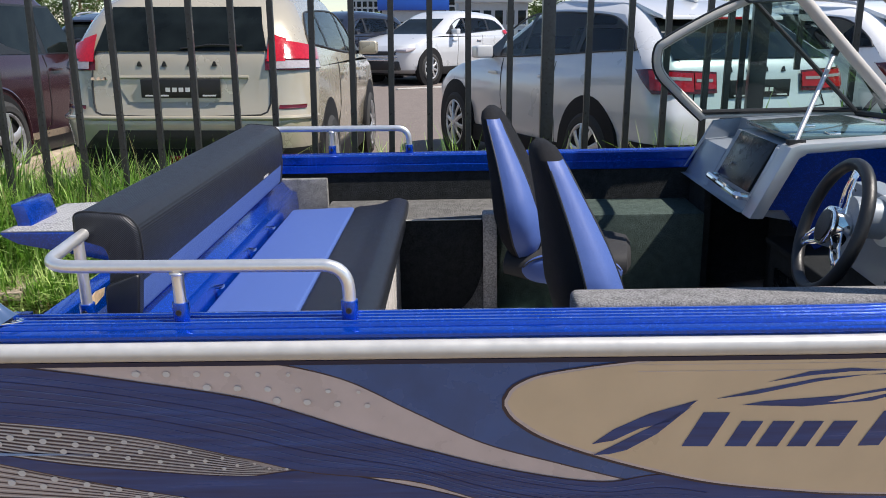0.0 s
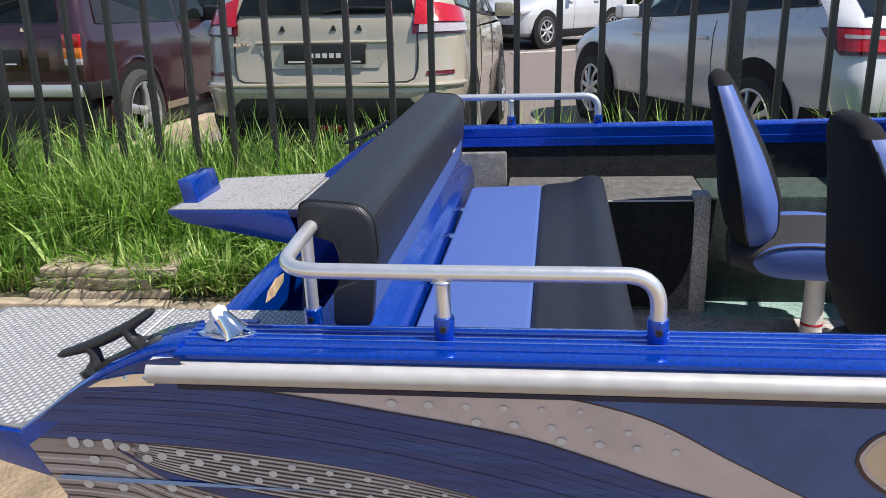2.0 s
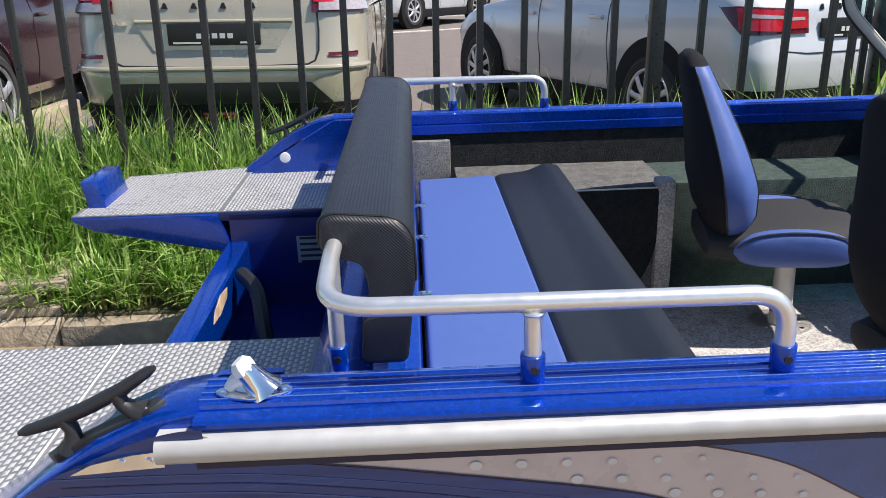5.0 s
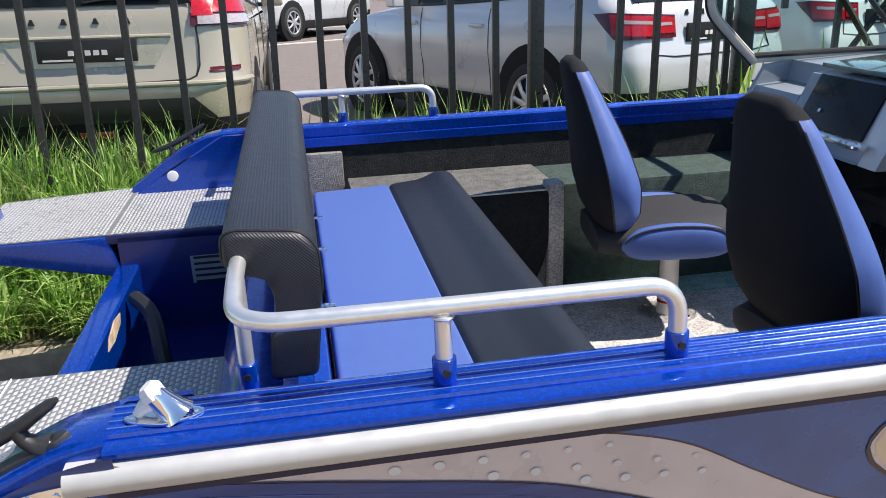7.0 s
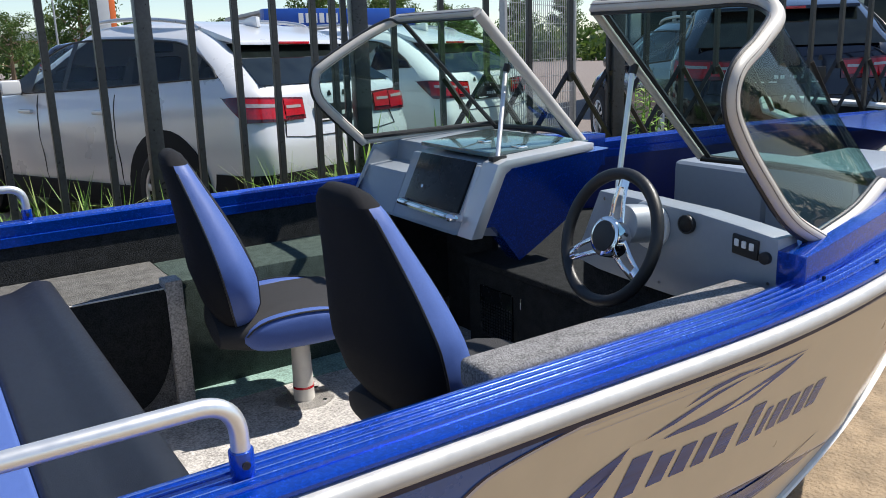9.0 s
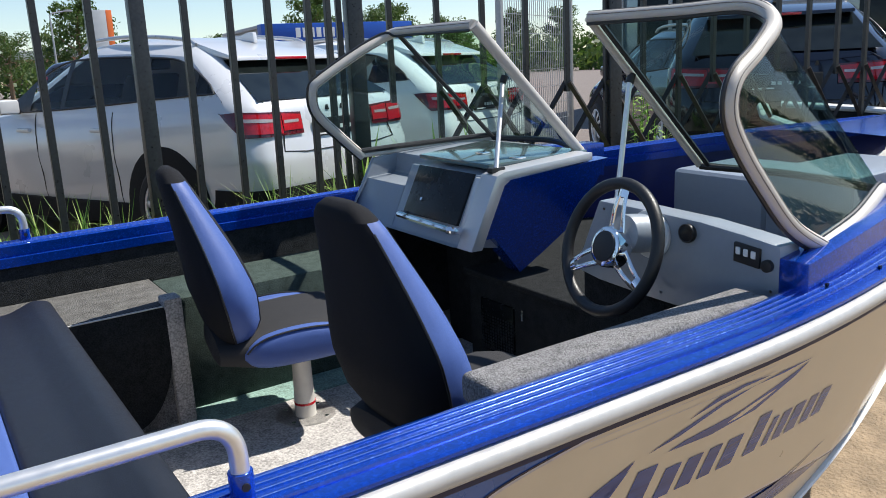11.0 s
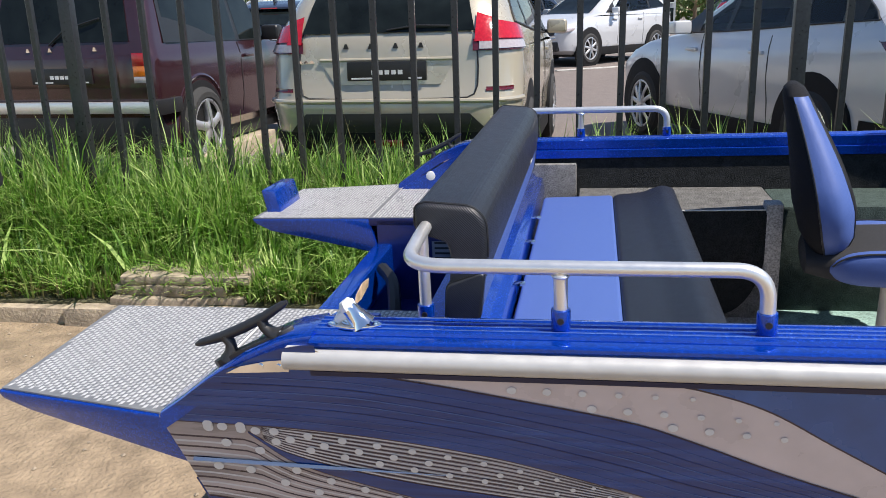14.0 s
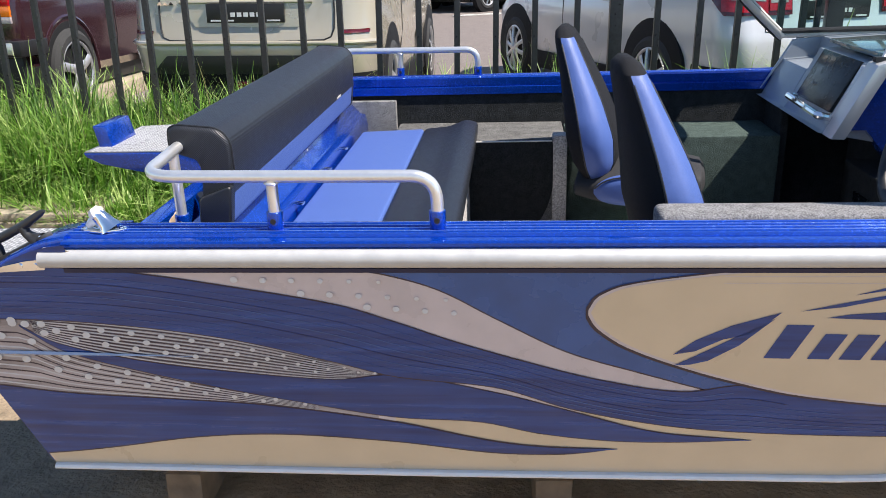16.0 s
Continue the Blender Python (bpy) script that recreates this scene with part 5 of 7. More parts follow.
def car(name, m, paint, label, slices, wb=2.6, r=0.32, spokes=5, clad=True, windows=(), rear=None, front=None, belt=1.05, roofz=1.45, rim=None, doors=(0.55, 1.55), rc=(0.20, 0.55), fall=0.07, bonnet=0.20):
    """slices: rows of height, rear end, front end and half width, from the sill to the roof."""
    c = tagged(empty(name, m), label, "car", "parked cars")
    S = slices
    def at(z, k):
        return lerp([(q[0], q[k]) for q in S], z)
    def surf(s, z, off=0.0):
        """A point at arc length s from the middle of the tail round to the left side (negative: the right)."""
        sd, s = (1 if s >= 0 else -1), abs(s)
        xr, w = at(z, 1), at(z, 3)
        k = rc[0]
        if s <= w - k:
            return Vector((xr - off, sd * s, z))
        t = (s - (w - k)) / k
        if t < math.pi / 2:
            return Vector((xr + k - (k + off) * math.cos(t), sd * (w - k + (k + off) * math.sin(t)), z))
        return Vector((xr + k + (s - (w - k) - k * math.pi / 2), sd * (w + off), z))
    rings = []
    for z, xr, xf, w in S:
        ring = []
        a, b = min(rc[0], w * 0.5), min(rc[1], w * 0.6)
        for cx, cy, rx, ry, t0 in ((xr + a, w - a, -a, a, 0), (xf - b, w - b * 0.75, b, b * 0.75, 1), (xf - b, -(w - b * 0.75), b, -b * 0.75, 0), (xr + a, -(w - a), -a, -a, 1)):
            for i in range(7):
                t = math.pi / 2 * (i / 6 if not t0 else 1 - i / 6)
                ring.append((cx + rx * math.cos(t), cy + ry * math.sin(t), z))
        rings.append(ring)
    hollow = bool(windows) and clad
    zlo = max(q[0] for q in S if q[0] <= belt) if hollow else 0
    zhi = min(q[0] for q in S if q[0] >= windows[4]) if hollow else 0
    shell = bmesh.new()
    vs = [[shell.verts.new(p) for p in ring] for ring in rings]
    for j in range(len(S) - 1):
        for i in range(28):
            if i in (6, 20) and hollow and zlo - 1e-6 <= S[j][0] and S[j + 1][0] <= zhi + 1e-6:
                continue
            shell.faces.new((vs[j][i], vs[j][(i + 1) % 28], vs[j + 1][(i + 1) % 28], vs[j + 1][i]))
    shell.faces.new(vs[0][::-1])
    shell.faces.new(vs[-1])
    part("body", shell, paint, c, angle=32)
    def grid(name, f, material, nu=6, nv=5, lab="", parent=None):
        bm = bmesh.new()
        g = [[bm.verts.new(f(i / nu, j / nv)) for i in range(nu + 1)] for j in range(nv + 1)]
        for p, q in zip(g, g[1:]):
            for i in range(nu):
                bm.faces.new((p[i], p[i + 1], q[i + 1], q[i]))
        return part(name, bm, material, parent or c, lab)
    def patch(name, s0, s1, z0, z1, material, off=0.008, nu=8, skew=0.0, lab="", t0=0.0, t1=0.0):
        return grid(name, lambda u, v: surf(s0 + (s1 - s0) * u + skew * v, z0 + t0 * u + (z1 + t1 * u - z0 - t0 * u) * v, off), material, nu, 4, lab)
    for sd in (1, -1):
        if windows and clad:
            # one curved glass band with slim pillars over it
            tip, fall_x, post, base, zt = windows
            def low(x):
                return belt + 0.015 + 0.13 * ((base - x) / (base - tip)) ** 2
            def high(x):
                if x > post:
                    return low(x) + (zt - low(x)) * math.sin(math.pi / 2 * max(0.0, (base - x) / (base - post))) ** 0.9
                if x < fall_x:
                    return low(x) + (zt - low(x)) * math.sin(math.pi / 2 * max(0.0, (x - tip) / (fall_x - tip))) ** 0.7
                return zt
            def ends(z):
                w = at(z, 3)
                return at(z, 1) + min(rc[0], w * 0.5), at(z, 2) - min(rc[1], w * 0.6)
            # painted side round the window opening
            bm = bmesh.new()
            cols = []
            for i in range(49):
                u, zl, zh = i / 48, zlo, zhi
                for _ in range(5):
                    xl = ends(zl)[0] + (ends(zl)[1] - ends(zl)[0]) * u
                    xh = ends(zh)[0] + (ends(zh)[1] - ends(zh)[0]) * u
                    zl, zh = max(zlo, min(zhi, low(xl))), max(zlo, min(zhi, high(xh)))
                if zh < zl + 0.01:
                    zl = zh = (zl + zh) / 2
                put = lambda z: bm.verts.new((ends(z)[0] + (ends(z)[1] - ends(z)[0]) * u, sd * at(z, 3), z))
                cols.append([put(zlo + (zl - zlo) * k / 3) for k in range(4)] + [put(zh + (zhi - zh) * k / 3) for k in range(4)])
            for p, q in zip(cols, cols[1:]):
                for k in (0, 1, 2, 4, 5, 6):
                    bm.faces.new((p[k], q[k], q[k + 1], p[k + 1]))
            part("window_surround", bm, paint, c)
            def band(name, xa, xb, material, off):
                return grid(name, lambda u, v: (lambda x: (lambda z: Vector((x, sd * (at(z, 3) + off), z)))(low(x) + (high(x) - low(x)) * v))(xa + (xb - xa) * u), material, 26, 8)
            stop = min(base, ends(belt + 0.05)[1] + 0.02)
            if stop < base - 0.03:
                band("mirror_sail", stop - 0.12, base, M_BLACKP, 0.012)
            xs_ = [tip + (stop - tip) * i / 40 for i in range(41)]
            for edge_ in (low, high):
                part("window_trim", tube([(x, sd * (at(edge_(x), 3) + 0.004), edge_(x)) for x in xs_], 0.009, 6), M_BLACKP, c)
            cuts = [tip, 0.27, 1.20, stop]
            for xa, xb in zip(cuts, cuts[1:]):
                pane = band("side_window", xa + 0.004, xb - 0.004, M_CARCLEAR, 0.004)
                pane.visible_shadow = False
            for xb in cuts[1:3]:
                band("door_pillar", xb - 0.035, xb + 0.03, M_BLACKP, 0.007)
        elif windows:
            f, e, za, zb = windows[0], windows[-1], windows[0][4] - 0.02, windows[0][5] + 0.02
            grid("window_trim", lambda u, v: Vector(((e[0] - 0.05 + (f[1] + 0.05 - e[0]) * u) * (1 - v) + (e[2] - 0.05 + (f[3] + 0.06 - e[2]) * u) * v, sd * (at(za + (zb - za) * v, 3) + 0.003), za + (zb - za) * v + 0.03 * (1 - u) * (1 - v))), M_BLACKP, 8, 6)
            for x0, x1, x2, x3, z0, z1 in windows:
                grid("side_window", lambda u, v: Vector(((x0 + (x1 - x0) * u) * (1 - v) + (x2 + (x3 - x2) * u) * v, sd * (at(z0 + (z1 - z0) * v, 3) + 0.006), z0 + (z1 - z0) * v)), M_CARGLASS, 2, 5)
        for x in doors:
            part("door_seam", tube([(x + 0.05 * (z > belt) * (z - belt), sd * (at(z, 3) + 0.0008), z) for z in [0.34 + (belt - 0.34) * i / 8 for i in range(9)]], 0.0045, 6), M_BLACKP, c)
            part("door_handle", box(x + 0.06, x + 0.24, sd * (at(belt - 0.13, 3) - 0.01), sd * (at(belt - 0.13, 3) + 0.028), belt - 0.145, belt - 0.115, 0.01), paint, c)
        for x in (0.0, wb):
            w = at(0.5, 3)
            wa = at(0.72, 3) + 0.004
            part("wheel_arch", disc((x, sd * (wa - 0.12), r + 0.02), (0, sd, 0), r + (0.10 if clad else 0.035), 0.12, 32, bev=0.003), M_CLAD, c)
            if not clad:
                part("arch_flare", torus((x, sd * (w + 0.004), r + 0.02), (0, sd, 0), r + 0.075, 0.022, 24, 8, a0=-0.2 if sd < 0 else math.pi - 0.2 - math.pi, a1=math.pi + 0.2), paint, c)
            wheel_mesh(c, x, sd * (wa + (0.058 if clad else 0.085)), sd, r, spokes, rim or M_RIM)
        xm = 1.80 if clad else windows[0][1] - 0.10
        mr = box(xm - 0.09, xm + 0.05, sd * (at(belt, 3) + 0.03), sd * (at(belt, 3) + 0.21), belt + 0.0, belt + 0.145, 0.035, 3)
        part("wing_mirror", mr, paint if clad else M_BLACKP, c)
        part("mirror_stalk", box(xm - 0.02, xm + 0.03, sd * (at(belt, 3) - 0.02), sd * (at(belt, 3) + 0.06), belt + 0.0, belt + 0.04, 0.008), M_BLACKP, c)
        if clad:
            part("sill_trim", box(0.30, wb - 0.30, sd * (at(0.35, 3) - 0.05), sd * (at(0.5, 3) + 0.012), 0.19, 0.36, 0.02), M_CLAD, c)
    if hollow:
        part("cabin_floor", box(-0.35, 1.9, -0.72, 0.72, belt - 0.10, belt - 0.05, 0.01), M_BLACKP, c)
        part("dashboard", box(1.35, 1.9, -0.66, 0.66, belt - 0.08, belt + 0.03, 0.03), M_BLACKP, c)
        for y in (-0.36, 0.36):
            for x, zt_ in ((0.75, 1.30), (-0.10, 1.24)):
                part("car_seat", prism([(x, belt - 0.08), (x + 0.16, belt - 0.08), (x - 0.03, zt_), (x - 0.12, zt_)], "y", y - 0.23, y + 0.23, 0.03), M_CLAD, c)
                part("headrest", box(x - 0.15, x - 0.05, y - 0.13, y + 0.13, zt_ + 0.03, zt_ + 0.19, 0.03, 3), M_CLAD, c)
    part("underbody", box(at(0.4, 1) + 0.3, at(0.4, 2) - 0.4, -0.7, 0.7, 0.17, 0.4, 0.02), M_BLACKP, c)
    if rear:
        rear(c, patch, grid, surf, at, paint)
    if front:
        front(c, grid, at, paint)
    # the roof falls to both ends, the bonnet to the nose
    for ob in c.children_recursive:
        if ob.type != "MESH" or ob.name.startswith(("wheel", "rim")):
            continue
        for v in ob.data.vertices:
            x, z = v.co.x, v.co.z
            up = max(0.0, min(1.0, (z - belt) / (roofz - belt)))
            v.co.z -= fall * up * (max(0.0, (0.95 - x) / 1.4) ** 2 + 0.6 * max(0.0, (x - 0.95) / 0.7) ** 2)
            nose = max(0.0, min(1.0, (z - 0.62) / 0.4))
            v.co.z -= bonnet * nose * max(0.0, (x - 2.0) / 1.4) ** 2
    return c


def plate(c, x, z, w=0.27, m=M_BLACKP):
    p = part("number_plate", box(x - 0.022, x, -w, w, z - 0.062, z + 0.062, 0.006), m, c, "dark plate holder with plain bars")
    for i in range(5):
        part("plate_bar", box(x - 0.026, x - 0.021, -0.11 + 0.045 * i, -0.08 + 0.045 * i, z - 0.022, z + 0.006, 0), M_PLATEBAR, p)
    part("plate_bar", box(x - 0.026, x - 0.021, w - 0.19, w - 0.03, z - 0.052, z - 0.042, 0), M_PLATEBAR, p)
    part("plate_bar", box(x - 0.026, x - 0.021, -w + 0.03, -w + 0.12, z - 0.052, z - 0.042, 0), M_PLATEBAR, p)


def badge(c, x, z, ys, h=0.035, m=M_CHROME):
    for y in ys:
        part("badge_mark", prism([(y - 0.018, z), (y + 0.018, z), (y + 0.006, z + h), (y - 0.006, z + h)], "x", x - 0.006, x + 0.003), m, c)


def hatch_tail(c, patch, grid, surf, at, paint):
    grid("rear_window", lambda u, v: Vector((at(1.17 + 0.34 * v, 1) - 0.012, (2 * u - 1) * (0.585 - 0.07 * v), 1.17 + 0.34 * v)), M_CARGLASS, 8, 16)
    for sd in (1, -1):
        lamp = patch("tail_lamp", sd * 0.585, sd * 0.70, 1.08, 1.315, M_RED, 0.022, 6, lab="red wrap-round tail lamp", t0=0.0, t1=-0.045)
        patch("tail_lamp", sd * 0.69, sd * 1.08, 1.105, 1.255, M_RED, 0.022, 10, lab="red wrap-round tail lamp", t0=-0.02, t1=-0.085)
        patch("lamp_lens", sd * 0.615, sd * 1.06, 1.03, 1.09, M_LENS, 0.021, 10, t1=-0.015)
        patch("lamp_rim", sd * 0.575, sd * 1.09, 1.02, 1.10, M_REDDK, 0.016, 10)
        patch("reflector", sd * 0.66, sd * 0.86, 0.765, 0.79, M_REDDK, 0.01)
        part("tailgate_seam", tube([surf(sd * s, z, 0.001) for s, z in ((0.585, 1.18), (0.60, 1.05), (0.61, 0.92), (0.605, 0.80), (0.585, 0.745), (0.54, 0.725), (0.2, 0.715), (0.0, 0.715))], 0.006, 6), M_BLACKP, c)
        patch("bumper_grille", sd * 0.0, sd * 0.56, 0.50, 0.625, M_BLACKP, 0.010, 8, t0=0, t1=0.0)
        patch("grille_corner", sd * 0.56, sd * 0.68, 0.50, 0.625, M_BLACKP, 0.010, 4, t1=-0.12)
    grid("plate_recess", lambda u, v: Vector((at(0.81 + 0.16 * v, 1) - 0.005, (2 * u - 1) * (0.36 + 0.10 * v), 0.81 + 0.16 * v)), paint, 2, 2)
    part("recess_brow", tube([(at(0.97, 1) - 0.004, y, 0.972) for y in (-0.46, 0, 0.46)], 0.012, 8), paint, c)
    plate(c, at(0.9, 1) - 0.006, 0.90)
    badge(c, at(1.06, 1) - 0.004, 1.045, (0.28, 0.11, -0.06, -0.23), 0.035, M_BLACKP)
    badge(c, at(0.96, 1) - 0.004, 0.955, (0.60, 0.56, 0.52), 0.02)
    part("bumper_lip", tube([surf(s, 0.705, 0.006) for s in [-1.0 + 0.1 * i for i in range(21)]], 0.016, 8), paint, c)
    patch("lower_bumper", -1.05, 1.05, 0.24, 0.50, M_CLAD, 0.012, 20)
    grid("lower_grille", lambda u, v: Vector((at(0.4, 1) - 0.02, (2 * u - 1) * (0.45 + 0.1 * v), 0.36 + 0.13 * v)), M_BLACKP, 4, 2)
    part("fog_lamp", box(at(0.4, 1) - 0.03, at(0.4, 1), -0.10, 0.10, 0.40, 0.45, 0.008), M_REDDK, c)
    part("rear_wiper", tube([(at(1.2, 1) - 0.02, 0.0, 1.19), (at(1.22, 1) - 0.03, -0.2, 1.225), (at(1.22, 1) - 0.03, -0.42, 1.215)], 0.009, 6), M_BLACKP, c)


def wagon_tail(c, patch, grid, surf, at, paint):
    grid("rear_window", lambda u, v: Vector((at(1.11 + 0.34 * v, 1) - 0.014, (2 * u - 1) * (0.70 - 0.14 * v), 1.11 + 0.34 * v)), M_CARGLASS, 8, 16)
    for sd in (1, -1):
        patch("lamp_housing", sd * 0.38, sd * 0.88, 0.845, 0.99, M_REDDK, 0.014, 14, t0=0.0, t1=0.025)
        patch("lamp_housing", sd * 0.88, sd * 1.02, 0.845, 1.015, M_REDDK, 0.014, 6, t0=0.17, t1=-0.01)
        lamp = patch("tail_lamp", sd * 0.39, sd * 0.57, 0.875, 0.975, M_RED, 0.02, 8, lab="red wrap-round tail lamp", t0=0.0, t1=0.015)
        patch("tail_lamp", sd * 0.58, sd * 0.89, 0.858, 0.985, M_RED, 0.02, 10, lab="red wrap-round tail lamp", t0=0.015, t1=0.02)
        patch("lamp_lens", sd * 0.60, sd * 0.85, 0.935, 0.955, M_LENS, 0.023, 10, t0=0.012, t1=0.016)
        patch("lamp_lens", sd * 0.42, sd * 0.56, 0.925, 0.945, M_LENS, 0.023, 8)
        part("tailgate_seam", tube([surf(sd * s, z, 0.001) for s, z in ((0.66, 1.10), (0.60, 0.98), (0.56, 0.88), (0.60, 0.74), (0.4, 0.72), (0, 0.72))], 0.005, 6), M_BLACKP, c)
    patch("lower_bumper", -1.2, 1.2, 0.26, 0.50, M_CLAD, 0.012, 22)
    plate(c, at(0.88, 1) - 0.004, 0.87)
    badge(c, at(1.0, 1) - 0.004, 0.985, (0.25, 0.09, -0.07, -0.23), 0.035, M_BLACKP)
    part("spoiler", prism([(-0.47, 1.452), (-0.46, 1.482), (-0.05, 1.556), (-0.05, 1.49)], "y", -0.56, 0.56, 0.012), paint, c)
    part("brake_light", box(-0.474, -0.452, -0.16, 0.16, 1.457, 1.476, 0.004), M_RED, c)
    for sd in (1, -1):
        part("roof_rail", tube(smooth_path([(-0.10, sd * 0.56, 1.535), (0.02, sd * 0.56, 1.565), (0.6, sd * 0.56, 1.578), (1.1, sd * 0.55, 1.565), (1.25, sd * 0.54, 1.53)], 4), 0.016, 8), M_RIM, c)
    fin = prism([(-0.12, 1.545), (0.10, 1.565), (-0.06, 1.625), (-0.11, 1.625)], "y", -0.02, 0.02, 0.008)
    part("aerial_fin", fin, paint, c)


def niva_tail(c, patch, grid, surf, at, paint):
    grid("rear_window", lambda u, v: Vector((at(1.12 + 0.36 * v, 1) - 0.006, (2 * u - 1) * (0.60 - 0.06 * v), 1.12 + 0.36 * v)), M_CARGLASS, 4, 4)
    for sd in (1, -1):
        for z0, z1, mt in ((0.93, 1.03, M_RED), (0.85, 0.93, M_AMBER), (0.80, 0.85, M_LENS)):
            part("tail_lamp", box(at(0.9, 1) - 0.012, at(0.9, 1) + 0.02, sd * 0.63, sd * 0.77, z0, z1, 0.004), mt, c)
        part("bumper_end", box(at(0.6, 1) - 0.09, at(0.6, 1) + 0.30, sd * 0.72, sd * 0.86, 0.55, 0.67, 0.015), M_BLACKP, c)
    part("bumper", box(at(0.6, 1) - 0.10, at(0.6, 1) - 0.03, -0.80, 0.80, 0.57, 0.66, 0.012), M_ALU, c, "bright aluminium rear bumper")
    part("tailgate_recess", box(at(0.9, 1) - 0.003, at(0.9, 1) + 0.02, -0.50, 0.50, 0.76, 1.0, 0.01), paint, c)
    plate(c, at(0.85, 1) - 0.006, 0.86)
    badge(c, at(1.05, 1) - 0.003, 1.05, (0.30, 0.10, -0.10, -0.30), 0.03)
    part("rear_wiper", tube([(at(1.12, 1) - 0.02, 0.1, 1.10), (at(1.2, 1) - 0.03, -0.05, 1.22), (at(1.3, 1) - 0.025, -0.35, 1.30)], 0.008, 6), M_BLACKP, c)
    part("valance", box(at(0.5, 1) - 0.004, at(0.5, 1) + 0.3, -0.80, 0.80, 0.29, 0.56, 0.01), M_BLACKP, c)
    part("spare_frame", box(at(0.4, 1) + 0.05, at(0.4, 1) + 0.4, -0.55, 0.55, 0.26, 0.42, 0.03), M_BLACKP, c)


def screen_only(c, grid, at, paint):
    grid("windscreen", lambda u, v: Vector((at(1.06 + 0.36 * v, 2) + 0.014, (2 * u - 1) * (0.66 - 0.1 * v), 1.06 + 0.36 * v)), M_CARGLASS, 8, 16)


def hatch_nose(c, grid, at, paint):
    x = at(0.6, 2)
    part("grille", box(x - 0.10, x + 0.012, -0.55, 0.55, 0.62, 0.80, 0.03), M_BLACKP, c, "black front grille")
    part("lower_grille", box(x - 0.12, x + 0.01, -0.62, 0.62, 0.30, 0.50, 0.03), M_BLACKP, c)
    for z in (0.60, 0.52):
        part("chrome_blade", tube([(x + 0.005, -0.6, z + 0.06), (x + 0.022, -0.35, z), (x + 0.022, 0.35, z), (x + 0.005, 0.6, z + 0.06)], 0.014, 6), M_CHROME, c)
    for sd in (1, -1):
        part("headlight", box(x - 0.40, x - 0.015, sd * 0.52, sd * 0.84, 0.76, 0.88, 0.04), M_LENS, c, "clear headlight")
    grid("windscreen", lambda u, v: Vector((at(1.10 + 0.36 * v, 2) + 0.014, (2 * u - 1) * (0.62 - 0.1 * v), 1.10 + 0.36 * v)), M_CARGLASS, 8, 16)


HATCH = [(z * 1.03, a, b, w) for z, a, b, w in [(0.22, -0.58, 3.20, 0.78), (0.30, -0.72, 3.36, 0.84), (0.42, -0.77, 3.41, 0.862), (0.55, -0.79, 3.42, 0.866), (0.64, -0.79, 3.42, 0.884), (0.69, -0.785, 3.42, 0.885), (0.755, -0.74, 3.40, 0.885), (0.95, -0.72, 3.28, 0.88), (1.0, -0.715, 3.05, 0.872), (1.07, -0.70, 2.30, 0.85), (1.18, -0.66, 2.10, 0.815), (1.35, -0.575, 1.78, 0.745), (1.47, -0.47, 1.48, 0.675), (1.53, -0.36, 1.26, 0.60), (1.565, -0.12, 0.95, 0.42), (1.572, 0.1, 0.7, 0.25)]]
WAGON = [(z + 0.065 * max(0.0, z - 0.98) / 0.52, a, b, w) for z, a, b, w in [(0.22, -0.70, 3.25, 0.78), (0.30, -0.86, 3.38, 0.84), (0.40, -0.91, 3.44, 0.862), (0.55, -0.93, 3.47, 0.866), (0.66, -0.928, 3.46, 0.884), (0.72, -0.92, 3.45, 0.888), (0.80, -0.89, 3.42, 0.885), (0.92, -0.87, 3.25, 0.88), (0.98, -0.86, 2.95, 0.868), (1.02, -0.85, 2.35, 0.855), (1.10, -0.79, 2.15, 0.82), (1.28, -0.54, 1.72, 0.735), (1.40, -0.34, 1.40, 0.665), (1.46, -0.20, 1.2, 0.60), (1.495, 0.0, 0.95, 0.42), (1.505, 0.2, 0.7, 0.25)]]
NIVA = [(0.30, -0.55, 2.75, 0.72), (0.38, -0.66, 2.88, 0.79), (0.60, -0.69, 2.92, 0.82), (0.95, -0.69, 2.90, 0.82), (1.02, -0.68, 2.82, 0.80), (1.05, -0.67, 1.75, 0.79), (1.12, -0.66, 1.62, 0.775), (1.50, -0.56, 1.25, 0.70), (1.60, -0.50, 1.10, 0.66), (1.635, -0.35, 0.9, 0.52), (1.64, -0.2, 0.7, 0.35)]
WIN_H = (-0.40, 0.0, 1.22, 2.02, 1.44)
WIN_W = (-0.50, 0.05, 1.22, 2.04, 1.43)
WIN_N = ((0.92, 1.55, 0.86, 1.20, 1.09, 1.50), (-0.42, 0.84, -0.36, 0.80, 1.09, 1.50))


M_CARBLACK = mat("black_car_paint", (0.006, 0.007, 0.016), 0.12, 0.2, 3, 0.03, 0, 0.9, rvary=0.02)


def heading(x, y, deg, z=0.0):
    """A car's pose: its rear axle's middle on the car park, its nose that many degrees from +x."""
    return pose(x, y, lot_z(y) + z, 0, 0, deg)


